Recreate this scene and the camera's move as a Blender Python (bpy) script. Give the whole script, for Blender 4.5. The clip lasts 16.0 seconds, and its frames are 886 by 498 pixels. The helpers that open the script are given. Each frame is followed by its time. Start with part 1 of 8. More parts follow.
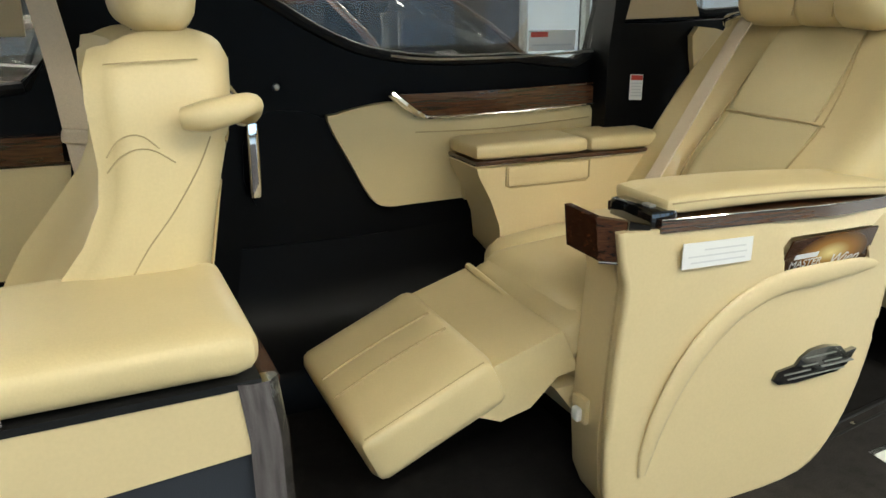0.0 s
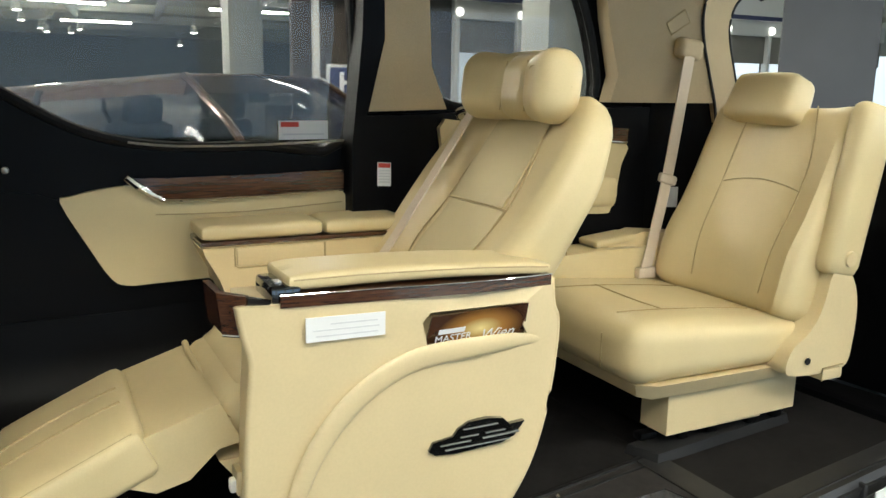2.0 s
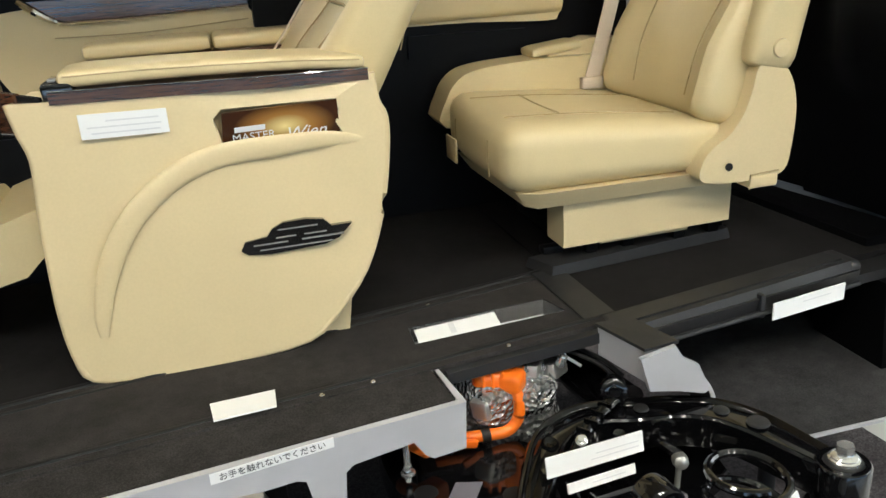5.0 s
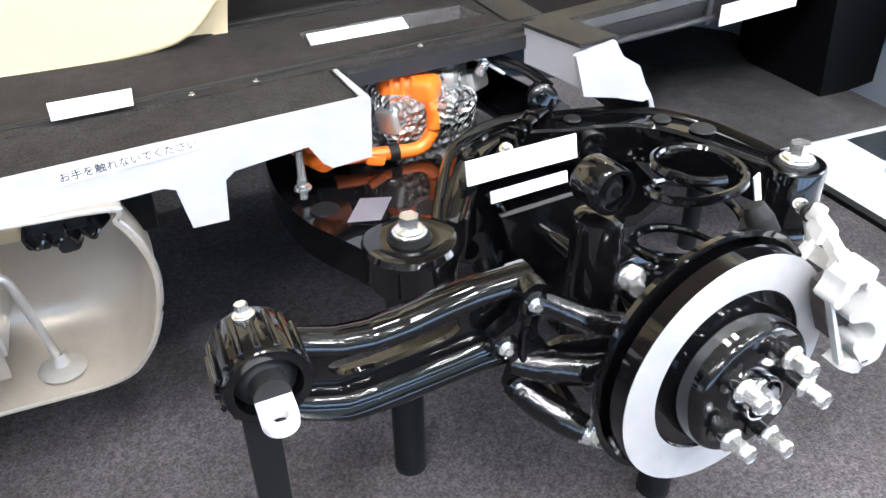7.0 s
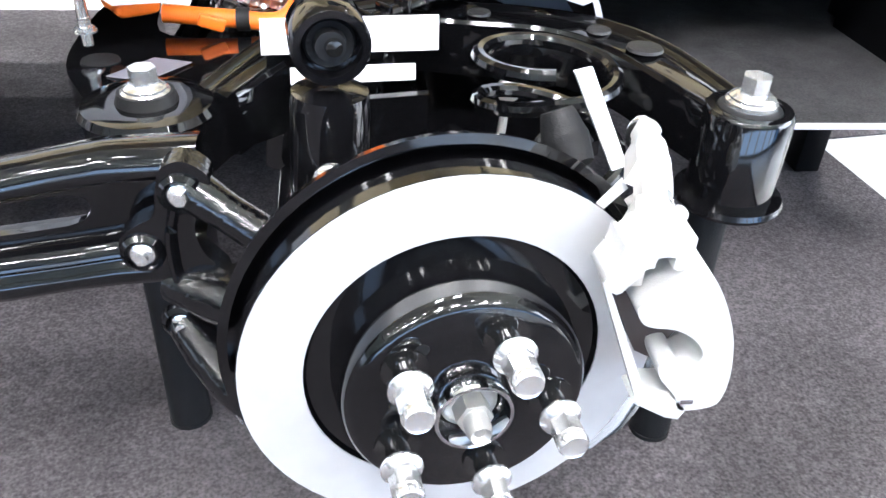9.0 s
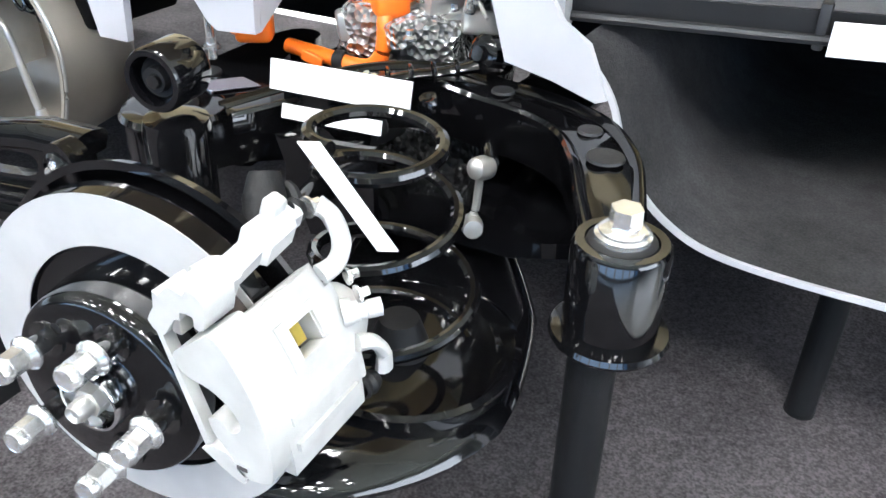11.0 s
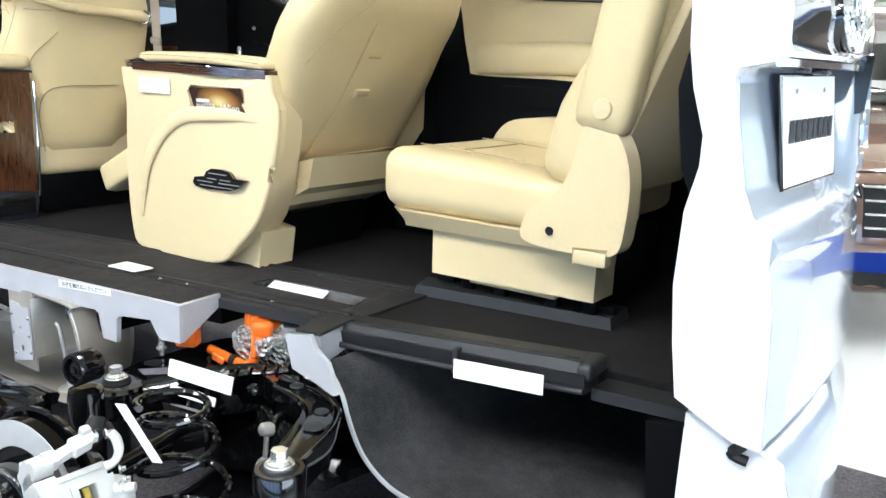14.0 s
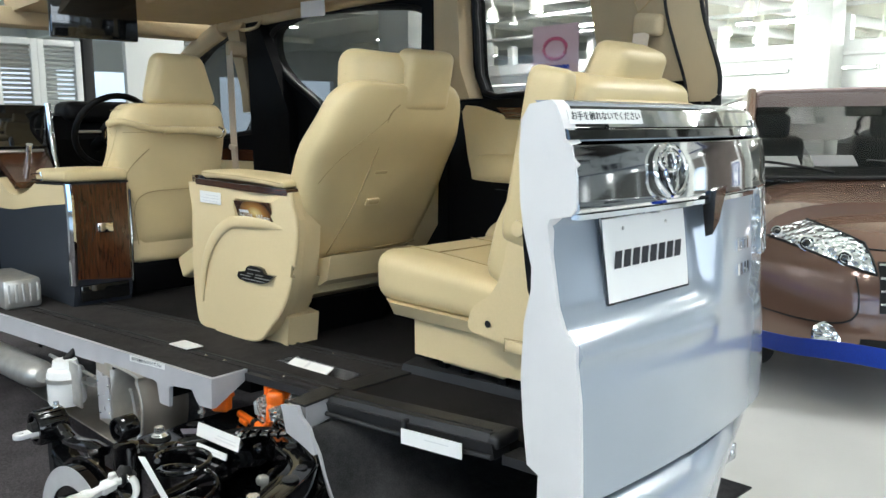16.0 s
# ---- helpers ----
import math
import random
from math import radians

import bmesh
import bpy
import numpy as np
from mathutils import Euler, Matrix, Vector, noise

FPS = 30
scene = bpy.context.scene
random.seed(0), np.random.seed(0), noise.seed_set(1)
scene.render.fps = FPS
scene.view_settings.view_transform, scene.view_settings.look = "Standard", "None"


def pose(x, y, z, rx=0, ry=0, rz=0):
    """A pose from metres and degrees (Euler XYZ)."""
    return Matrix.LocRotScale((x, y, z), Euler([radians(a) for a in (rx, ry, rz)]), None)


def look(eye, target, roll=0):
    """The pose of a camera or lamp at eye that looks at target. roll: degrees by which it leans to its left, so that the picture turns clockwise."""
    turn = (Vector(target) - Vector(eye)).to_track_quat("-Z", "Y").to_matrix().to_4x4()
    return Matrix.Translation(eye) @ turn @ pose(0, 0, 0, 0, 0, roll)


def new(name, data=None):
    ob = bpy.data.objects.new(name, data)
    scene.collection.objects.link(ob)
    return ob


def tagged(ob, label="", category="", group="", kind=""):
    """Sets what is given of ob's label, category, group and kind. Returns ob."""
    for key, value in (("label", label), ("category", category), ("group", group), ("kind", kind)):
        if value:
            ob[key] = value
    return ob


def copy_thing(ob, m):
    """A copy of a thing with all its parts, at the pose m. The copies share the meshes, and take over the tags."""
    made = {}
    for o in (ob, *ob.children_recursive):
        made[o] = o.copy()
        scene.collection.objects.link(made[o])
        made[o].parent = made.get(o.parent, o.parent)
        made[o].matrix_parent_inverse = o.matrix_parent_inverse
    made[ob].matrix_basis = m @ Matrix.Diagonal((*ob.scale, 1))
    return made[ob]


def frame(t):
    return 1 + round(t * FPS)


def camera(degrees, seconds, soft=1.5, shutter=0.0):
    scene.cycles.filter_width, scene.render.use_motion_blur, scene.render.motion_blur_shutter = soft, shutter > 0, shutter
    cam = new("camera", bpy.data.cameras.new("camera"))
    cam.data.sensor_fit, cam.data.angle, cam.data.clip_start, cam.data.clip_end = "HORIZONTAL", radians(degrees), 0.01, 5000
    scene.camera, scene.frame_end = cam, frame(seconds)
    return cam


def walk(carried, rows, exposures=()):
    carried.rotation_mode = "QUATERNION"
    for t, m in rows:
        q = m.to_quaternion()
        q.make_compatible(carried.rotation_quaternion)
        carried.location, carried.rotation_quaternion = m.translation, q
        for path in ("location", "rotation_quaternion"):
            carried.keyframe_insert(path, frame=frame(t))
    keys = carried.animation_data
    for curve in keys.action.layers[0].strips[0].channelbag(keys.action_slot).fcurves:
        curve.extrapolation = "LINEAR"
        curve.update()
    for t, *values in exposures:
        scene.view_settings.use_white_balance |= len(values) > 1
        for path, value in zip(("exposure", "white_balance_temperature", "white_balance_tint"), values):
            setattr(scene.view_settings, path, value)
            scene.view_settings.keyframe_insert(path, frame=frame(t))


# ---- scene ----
cam = camera(57.0, 16.0)
PATH = [
    (0, (-0.914, -0.743, 1.369), (-0.139, 1.003, 0.776), 0.1),
    (0.5, (-0.824, -0.797, 1.367), (0.015, 0.944, 0.852), 0.8),
    (1, (-0.741, -0.862, 1.381), (0.137, 0.875, 0.918), 1.1),
    (1.5, (-0.637, -0.94, 1.378), (0.256, 0.8, 0.961), 1.2),
    (2, (-0.486, -1.029, 1.376), (0.393, 0.726, 0.99), 0.9),
    (2.5, (-0.334, -1.114, 1.371), (0.528, 0.654, 1.008), 1.0),
    (3, (-0.222, -1.163, 1.367), (0.616, 0.616, 1.007), 1.6),
    (5.5, (0.098, -1.227, 1.199), (0.534, 0.529, 0.347), -4.1),
    (6, (0.08, -1.174, 1.146), (0.573, 0.488, 0.148), -3.7),
    (6.5, (0.06, -1.126, 1.06), (0.652, 0.455, -0.012), -1.6),
    (7, (0.104, -1.104, 0.98), (0.725, 0.439, -0.131), -1.1),
    (7.5, (0.18, -1.083, 0.909), (0.778, 0.448, -0.23), -1.2),
    (8, (0.273, -1.054, 0.83), (0.854, 0.492, -0.298), 0.4),
    (8.5, (0.433, -1.042, 0.785), (0.834, 0.562, -0.34), 0.8),
    (9, (0.574, -1.009, 0.743), (0.811, 0.622, -0.39), 3.0),
    (9.5, (0.695, -1.001, 0.725), (0.734, 0.604, -0.467), 3.8),
    (10, (0.844, -0.979, 0.743), (0.589, 0.622, -0.427), 3.4),
    (12.5, (1.402, -0.898, 0.88), (0.279, 0.585, 0.144), 1.7),
    (13, (1.529, -0.996, 0.938), (0.416, 0.558, 0.352), 2.3),
    (13.5, (1.681, -1.082, 0.997), (0.563, 0.503, 0.509), 2.3),
    (14, (1.873, -1.157, 1.059), (0.716, 0.417, 0.631), 1.5),
    (14.5, (2.012, -1.201, 1.099), (0.807, 0.349, 0.721), 1.6),
    (15, (2.135, -1.196, 1.134), (0.857, 0.304, 0.795), 1.3),
    (15.5, (2.273, -1.17, 1.18), (0.914, 0.263, 0.865), 0.4),
    (16, (2.394, -1.2, 1.228), (0.993, 0.196, 0.932), -0.3),
]
EXPO = [(0.0, -0.18, 6650, 2), (0.5, -0.21, 6650, 3), (1.0, -0.02, 6600, 3), (3.0, 0.02, 6500, 4), (5.5, -0.08, 6450, 8), (6.0, 0.28, 6200, 10), (6.5, 0.85, 5950, 12), (8.0, 1.38, 5800, 15), (9.0, 1.45, 5800, 14), (9.5, 1.05, 5650, 10), (10.0, 0.77, 5900, 10), (12.5, 1.58, 5700, 12), (13.0, 1.62, 5650, 12), (13.5, 1.18, 5600, 8), (14.0, 0.66, 5750, 8), (14.5, 0.24, 5850, 6), (16.0, -0.16, 5950, 6)]
walk(cam, [(t, look(eye, target, roll)) for t, eye, target, roll in PATH], EXPO)

# ---- world and lamps ----
GROUND = -0.01
world = bpy.data.worlds.new("world")
scene.world = world
world.use_nodes = True
wn = world.node_tree
sky = wn.nodes.new("ShaderNodeTexSky")
sky.sky_type, sky.sun_disc = "NISHITA", False
sky.sun_elevation, sky.sun_rotation = radians(40), radians(200)
wn.links.new(sky.outputs[0], wn.nodes["Background"].inputs[0])
wn.nodes["Background"].inputs[1].default_value = 0.12


def area_lamp(at, to, sx, sy, power, color=(1.0, 0.95, 0.87)):
    data = bpy.data.lights.new("lamp", "AREA")
    data.shape, data.size, data.size_y, data.energy, data.color = "RECTANGLE", sx, sy, power, color
    ob = new("ceiling_lamp_light", data)
    ob.matrix_world = look(at, to)
    return ob


# pairs of square ceiling lights over the stand, long panels farther off, and two broad stand-ins for daylight
NEAR_LIGHTS = ((-2.2, -3.6, 80), (0.4, -2.7, 92), (3.0, -3.2, 80), (0.2, 0.4, 50), (-2.6, 3.6, 110), (2.8, 3.6, 165))
# The last two far panels are added to brighten the hall behind.
FAR_LIGHTS = ((-5.0, 9.0, 720), (3.4, 9.0, 260), (-1.0, 16.0, 640), (9.0, 16.0, 400), (-9.0, 14.0, 640), (-7.0, 24.0, 720))
for lx, ly, power in NEAR_LIGHTS:
    for dx in (-0.45, 0.45):
        area_lamp((lx + dx, ly, 3.9), (lx + dx, ly + 0.01, 0), 0.36, 0.36, power / 2)
for lx, ly, power in FAR_LIGHTS:
    area_lamp((lx, ly, 3.9), (lx, ly + 0.01, 0), 1.5, 0.5, power)
# Added fill from the east, hung inside the room where no window stands.
area_lamp((9.5, -2.0, 2.2), (0, 0, 0.6), 7.0, 2.8, 330, (0.92, 0.96, 1.0))
# Added broad light before the south windows, in place of sky light.
area_lamp((1.0, -12.9, 1.7), (1.0, 0, 1.2), 26.0, 2.6, 300, (0.72, 0.86, 1.0))


# ---- materials ----
def material(name, color, rough=0.5, metal=0.0, coat=0.0, spot=0.0, spot_scale=6.0, grain=0.0, grain_scale=200.0, bump=0.0, bump_scale=300.0, spec=0.5, mid=0.0, mid_scale=30.0, rough_var=0.0):
    m = bpy.data.materials.new(name)
    m.use_nodes = True
    t = m.node_tree
    b = t.nodes["Principled BSDF"]
    b.inputs["Base Color"].default_value = (*color, 1)
    b.inputs["Roughness"].default_value = rough
    b.inputs["Metallic"].default_value = metal
    b.inputs["Coat Weight"].default_value = coat
    b.inputs["Coat Roughness"].default_value = 0.05
    b.inputs["Specular IOR Level"].default_value = spec
    tc = t.nodes.new("ShaderNodeTexCoord")

    def noise_of(scale, detail):
        n = t.nodes.new("ShaderNodeTexNoise")
        n.inputs["Scale"].default_value, n.inputs["Detail"].default_value = scale, detail
        t.links.new(tc.outputs["Object"], n.inputs["Vector"])
        return n

    if spot or grain or mid:
        last = None
        for amount, scale, detail in ((spot, spot_scale, 4.0), (mid, mid_scale, 3.0), (grain, grain_scale, 2.0)):
            if not amount:
                continue
            n = noise_of(scale, detail)
            r = t.nodes.new("ShaderNodeMapRange")
            r.inputs[1].default_value, r.inputs[2].default_value = 0.3, 0.7
            r.inputs[3].default_value, r.inputs[4].default_value = 1 - amount, 1 + amount
            t.links.new(n.outputs[0], r.inputs[0])
            mx = t.nodes.new("ShaderNodeMix")
            mx.data_type, mx.blend_type = "RGBA", "MULTIPLY"
            mx.inputs[0].default_value = 1.0
            if last is None:
                mx.inputs[6].default_value = (*color, 1)
            else:
                t.links.new(last, mx.inputs[6])
            t.links.new(r.outputs[0], mx.inputs[7])
            last = mx.outputs[2]
        t.links.new(last, b.inputs["Base Color"])
    if rough_var:
        n = noise_of(spot_scale * 2.3, 5.0)
        r = t.nodes.new("ShaderNodeMapRange")
        r.inputs[3].default_value, r.inputs[4].default_value = max(0.02, rough - rough_var), rough + rough_var
        t.links.new(n.outputs[0], r.inputs[0])
        t.links.new(r.outputs[0], b.inputs["Roughness"])
    if bump:
        n = noise_of(bump_scale, 3.0)
        k = t.nodes.new("ShaderNodeBump")
        k.inputs["Strength"].default_value, k.inputs["Distance"].default_value = bump, 0.002
        t.links.new(n.outputs[0], k.inputs["Height"])
        t.links.new(k.outputs[0], b.inputs["Normal"])
    return m


def glow(name, color, strength):
    m = bpy.data.materials.new(name)
    m.use_nodes = True
    b = m.node_tree.nodes["Principled BSDF"]
    b.inputs["Base Color"].default_value = (*color, 1)
    b.inputs["Emission Color"].default_value = (*color, 1)
    b.inputs["Emission Strength"].default_value = strength
    return m


def wood_material(name, stretch):
    m = material(name, (0.1, 0.04, 0.018), 0.14, coat=0.6)
    t = m.node_tree
    b = t.nodes["Principled BSDF"]
    tc, mp, n, r = (t.nodes.new(k) for k in ("ShaderNodeTexCoord", "ShaderNodeMapping", "ShaderNodeTexNoise", "ShaderNodeValToRGB"))
    mp.inputs["Scale"].default_value = stretch
    n.inputs["Scale"].default_value, n.inputs["Detail"].default_value, n.inputs["Distortion"].default_value = 3.0, 6.0, 1.2
    r.color_ramp.elements[0].position, r.color_ramp.elements[1].position = 0.3, 0.72
    r.color_ramp.elements[0].color, r.color_ramp.elements[1].color = (0.022, 0.008, 0.004, 1), (0.095, 0.036, 0.016, 1)
    t.links.new(tc.outputs["Object"], mp.inputs[0])
    t.links.new(mp.outputs[0], n.inputs["Vector"])
    t.links.new(n.outputs[0], r.inputs[0])
    t.links.new(r.outputs[0], b.inputs["Base Color"])
    return m


def glass_material(name, color, alpha):
    m = material(name, color, 0.02)
    m.blend_method = "BLEND"
    b = m.node_tree.nodes["Principled BSDF"]
    b.inputs["Alpha"].default_value = alpha
    return m


def carpet_material(name, color, scale, spot=0.22, grain=0.38, fine=420, mid=0.15, mid_scale=40):
    m = material(name, color, 0.95, spot=spot, spot_scale=scale, mid=mid, mid_scale=mid_scale, grain=grain, grain_scale=fine, bump=0.7, bump_scale=fine * 1.25, spec=0.1)
    return m


LEATHER = material("cream_leather", (0.64, 0.52, 0.29), 0.42, spot=0.06, spot_scale=4, grain=0.02, grain_scale=300, bump=0.10, bump_scale=380, rough_var=0.06)
INSERT = material("cream_leather_insert", (0.53, 0.44, 0.245), 0.52, spot=0.05, spot_scale=6, grain=0.05, grain_scale=520, bump=0.45, bump_scale=620)
SHELL = material("cream_plastic", (0.68, 0.55, 0.32), 0.36, spot=0.03, spot_scale=4, grain=0.02, bump=0.08, bump_scale=700, rough_var=0.05)
SEAM = material("cream_seam", (0.44, 0.34, 0.18), 0.7)
TRIM = material("cream_cloth_trim", (0.50, 0.40, 0.25), 0.85, spot=0.05, grain=0.06, grain_scale=500, bump=0.3, bump_scale=600)
BELT = material("beige_webbing", (0.62, 0.52, 0.40), 0.8, grain=0.1, grain_scale=700, bump=0.3, bump_scale=800)
BLACK = material("black_trim", (0.004, 0.004, 0.0045), 0.42, spec=0.09, spot=0.15, spot_scale=5, bump=0.2, bump_scale=600, rough_var=0.08)
NAVY = material("slate_blue_trim", (0.022, 0.026, 0.034), 0.5, spot=0.12, spot_scale=5, bump=0.2, bump_scale=600)
RUBBER = material("black_rubber", (0.006, 0.006, 0.0065), 0.6, spec=0.3, spot=0.2, spot_scale=9, bump=0.2, bump_scale=500)
SILL = material("dark_grey_plastic", (0.017, 0.017, 0.018), 0.5, spot=0.15, spot_scale=7, bump=0.25, bump_scale=700, rough_var=0.1)
GLOSS = material("gloss_black_paint", (0.003, 0.003, 0.0035), 0.07, coat=0.15, spot=0.3, spot_scale=5, rough_var=0.03)
CAST = material("gloss_black_casting", (0.003, 0.003, 0.0035), 0.12, coat=0.3, spot=0.3, spot_scale=9, bump=0.9, bump_scale=85, rough_var=0.04)
PIANO = material("piano_black", (0.006, 0.006, 0.006), 0.06, coat=0.8)
CARPET = carpet_material("car_carpet", (0.015, 0.014, 0.014), 7)
BOARD = carpet_material("board_carpet", (0.034, 0.031, 0.030), 9)
WELL = carpet_material("wheel_house_felt", (0.042, 0.041, 0.042), 6, 0.35, 0.25, 300)
STAND = carpet_material("stand_carpet", (0.069, 0.063, 0.066), 3, 0.40, 0.42, 230, 0.22, 80)
GREY = material("grey_cut_paint", (0.42, 0.42, 0.44), 0.38, spot=0.06, spot_scale=12, bump=0.05, bump_scale=300, rough_var=0.08)
STEEL = material("bare_steel", (0.52, 0.51, 0.48), 0.34, metal=0.75, spot=0.1, spot_scale=25, bump=0.06, bump_scale=250, rough_var=0.12)
TANK = material("tank_metal", (0.42, 0.38, 0.32), 0.36, metal=0.50, spot=0.12, spot_scale=8, bump=0.1, bump_scale=40, rough_var=0.12)
ZINC = material("zinc_bolt", (0.78, 0.78, 0.77), 0.18, metal=0.85, spot=0.06, spot_scale=90, rough_var=0.08)
CHROME = material("chrome", (0.82, 0.83, 0.85), 0.05, metal=1.0)
ALU = material("cast_aluminium", (0.50, 0.50, 0.485), 0.42, metal=0.2, spot=0.10, spot_scale=35, bump=0.22, bump_scale=900, rough_var=0.1)
DISC = material("machined_disc", (0.66, 0.66, 0.66), 0.36, metal=0.5, spot=0.05, spot_scale=30, bump=0.05, bump_scale=900)
ORANGE = material("orange_cable", (0.90, 0.17, 0.010), 0.38, spot=0.06, spot_scale=30, bump=0.05, bump_scale=200)
PEARL = material("silver_white_paint", (0.36, 0.405, 0.47), 0.24, metal=0.25, coat=1.0, spot=0.02, spot_scale=2, grain=0.02, grain_scale=900)
CUT = material("white_cut_paint", (0.62, 0.615, 0.625), 0.42, spot=0.03, spot_scale=8, bump=0.04, bump_scale=120)
PAPER = material("white_card", (0.82, 0.82, 0.81), 0.5, spot=0.02)
INK = material("grey_print", (0.66, 0.66, 0.67), 0.6)
PLATEINK = material("worn_print", (0.22, 0.22, 0.21), 0.6)
DARKINK = material("dark_print", (0.02, 0.02, 0.025), 0.6)
REDINK = material("red_print", (0.55, 0.06, 0.04), 0.6)
BLUE = material("blue_webbing", (0.010, 0.05, 0.42), 0.6, grain=0.1, bump=0.2)
WOOD = wood_material("walnut_gloss", (4, 30, 60))
WOODUP = wood_material("walnut_upright", (30, 45, 4))
GLASS = glass_material("tinted_glass", (0.01, 0.014, 0.012), 0.46)
DARKGLASS = glass_material("dark_glass", (0.006, 0.007, 0.007), 0.50)
TYRE = material("tyre", (0.012, 0.012, 0.012), 0.8, bump=0.3)
LAMPGLASS = material("lamp_glass", (0.62, 0.65, 0.68), 0.12, metal=0.85)


def facets(m, scale):
    """Moulded facets, as in a lamp reflector."""
    t = m.node_tree
    tc, v, k = (t.nodes.new(n) for n in ("ShaderNodeTexCoord", "ShaderNodeTexVoronoi", "ShaderNodeBump"))
    v.inputs["Scale"].default_value = scale
    k.inputs["Strength"].default_value, k.inputs["Distance"].default_value = 1.0, 0.02
    t.links.new(tc.outputs["Object"], v.inputs["Vector"])
    t.links.new(v.outputs["Distance"], k.inputs["Height"])
    t.links.new(k.outputs[0], t.nodes["Principled BSDF"].inputs["Normal"])


facets(LAMPGLASS, 34)
FOIL = material("crinkled_wrap", (0.55, 0.55, 0.54), 0.18, metal=0.7, spot=0.15, spot_scale=30)
facets(FOIL, 95)
TILE = material("showroom_floor", (0.50, 0.50, 0.485), 0.22, spot=0.04, spot_scale=2, rough_var=0.06)
WALL = material("showroom_wall", (0.62, 0.63, 0.61), 0.8, spot=0.04, spot_scale=1)
BROWNWALL = material("brown_wall", (0.075, 0.060, 0.050), 0.6, spot=0.15, spot_scale=2)
# Shade put into the colour: a much darker copy of the wall paint.
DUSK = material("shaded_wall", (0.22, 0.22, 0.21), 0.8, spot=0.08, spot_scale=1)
CEIL = material("showroom_ceiling", (0.76, 0.76, 0.68), 0.85, spot=0.06, spot_scale=1)
COLUMN = material("column_paint", (0.42, 0.44, 0.42), 0.6, spot=0.05)
BULB = glow("bulb", (1.0, 0.95, 0.86), 100.0)
PANEL = glow("panel_light", (1.0, 0.97, 0.9), 5.0)
TUBE = glow("tube_glow", (1.0, 0.98, 0.90), 170.0)
DAY = glow("daylight_pane", (0.80, 0.90, 1.0), 0.9)
BLUEDAY = glow("blue_daylight", (0.26, 0.52, 0.90), 0.9)


# ---- mesh helpers ----
def part(name, bm, mat, parent=None, label="", angle=38, flat=False):
    me = bpy.data.meshes.new(name)
    bmesh.ops.recalc_face_normals(bm, faces=bm.faces)
    bm.to_mesh(me)
    bm.free()
    me.materials.append(mat)
    if not flat:
        me.polygons.foreach_set("use_smooth", [True] * len(me.polygons))
        me.set_sharp_from_angle(angle=radians(angle))
    ob = new(name, me)
    if parent:
        ob.parent = parent
    if label:
        ob["label"] = label
    return ob


def thing(name, label, category, group="", kind="", at=(0, 0, 0)):
    ob = new(name)
    ob.location = at
    return tagged(ob, label, category, group, kind)


def bevel(bm, w, seg=2, min_angle=25):
    if w <= 0:
        return bm
    es = [e for e in bm.edges if len(e.link_faces) == 2 and e.calc_face_angle(0) > radians(min_angle)]
    bmesh.ops.bevel(bm, geom=es, offset=w, segments=seg, profile=0.5, affect="EDGES", clamp_overlap=True)
    return bm


def moved(bm, m):
    bmesh.ops.transform(bm, matrix=m, verts=bm.verts)
    return bm


def join(*bms):
    out = bmesh.new()
    for b in bms:
        me = bpy.data.meshes.new("tmp")
        b.to_mesh(me)
        b.free()
        out.from_mesh(me)
        bpy.data.meshes.remove(me)
    return out


def box(x0, x1, y0, y1, z0, z1, w=0.0, seg=2):
    bm = bmesh.new()
    bmesh.ops.create_cube(bm, size=1.0)
    m = Matrix.Translation(((x0 + x1) / 2, (y0 + y1) / 2, (z0 + z1) / 2)) @ Matrix.Diagonal((abs(x1 - x0), abs(y1 - y0), abs(z1 - z0), 1))
    return bevel(moved(bm, m), w, seg)


def solid(low, high, w=0.0, seg=2):
    """A closed body between two rings of 3D points of equal number."""
    bm = bmesh.new()
    a, b = [bm.verts.new(p) for p in low], [bm.verts.new(p) for p in high]
    n = len(a)
    bm.faces.new(a[::-1])
    bm.faces.new(b)
    for i in range(n):
        bm.faces.new((a[i], a[(i + 1) % n], b[(i + 1) % n], b[i]))
    return bevel(bm, w, seg)


def prism(poly, axis, a, b, w=0.0, seg=2):
    """A flat outline, given in the other two axes, drawn out along an axis from a to b."""
    put = {"x": lambda p, v: (v, p[0], p[1]), "y": lambda p, v: (p[0], v, p[1]), "z": lambda p, v: (p[0], p[1], v)}[axis]
    return solid([put(p, a) for p in poly], [put(p, b) for p in poly], w, seg)


def smooth_path(pts, n=6, closed=False):
    ps = [Vector(p) for p in pts]
    if len(ps) < 3:
        return ps
    out = []
    count = len(ps) if closed else len(ps) - 1
    for i in range(count):
        if closed:
            p0, p1, p2, p3 = (ps[(i + k) % len(ps)] for k in (-1, 0, 1, 2))
        else:
            p0, p1, p2, p3 = ps[max(i - 1, 0)], ps[i], ps[i + 1], ps[min(i + 2, len(ps) - 1)]
        for k in range(n):
            t = k / n
            out.append(0.5 * (2 * p1 + (p2 - p0) * t + (2 * p0 - 5 * p1 + 4 * p2 - p3) * t * t + (3 * p1 - p0 - 3 * p2 + p3) * t ** 3))
    if not closed:
        out.append(ps[-1])
    return out


def curve2(pts, n=6, closed=True):
    return [(p.x, p.y) for p in smooth_path([(a, b, 0) for a, b in pts], n, closed)]


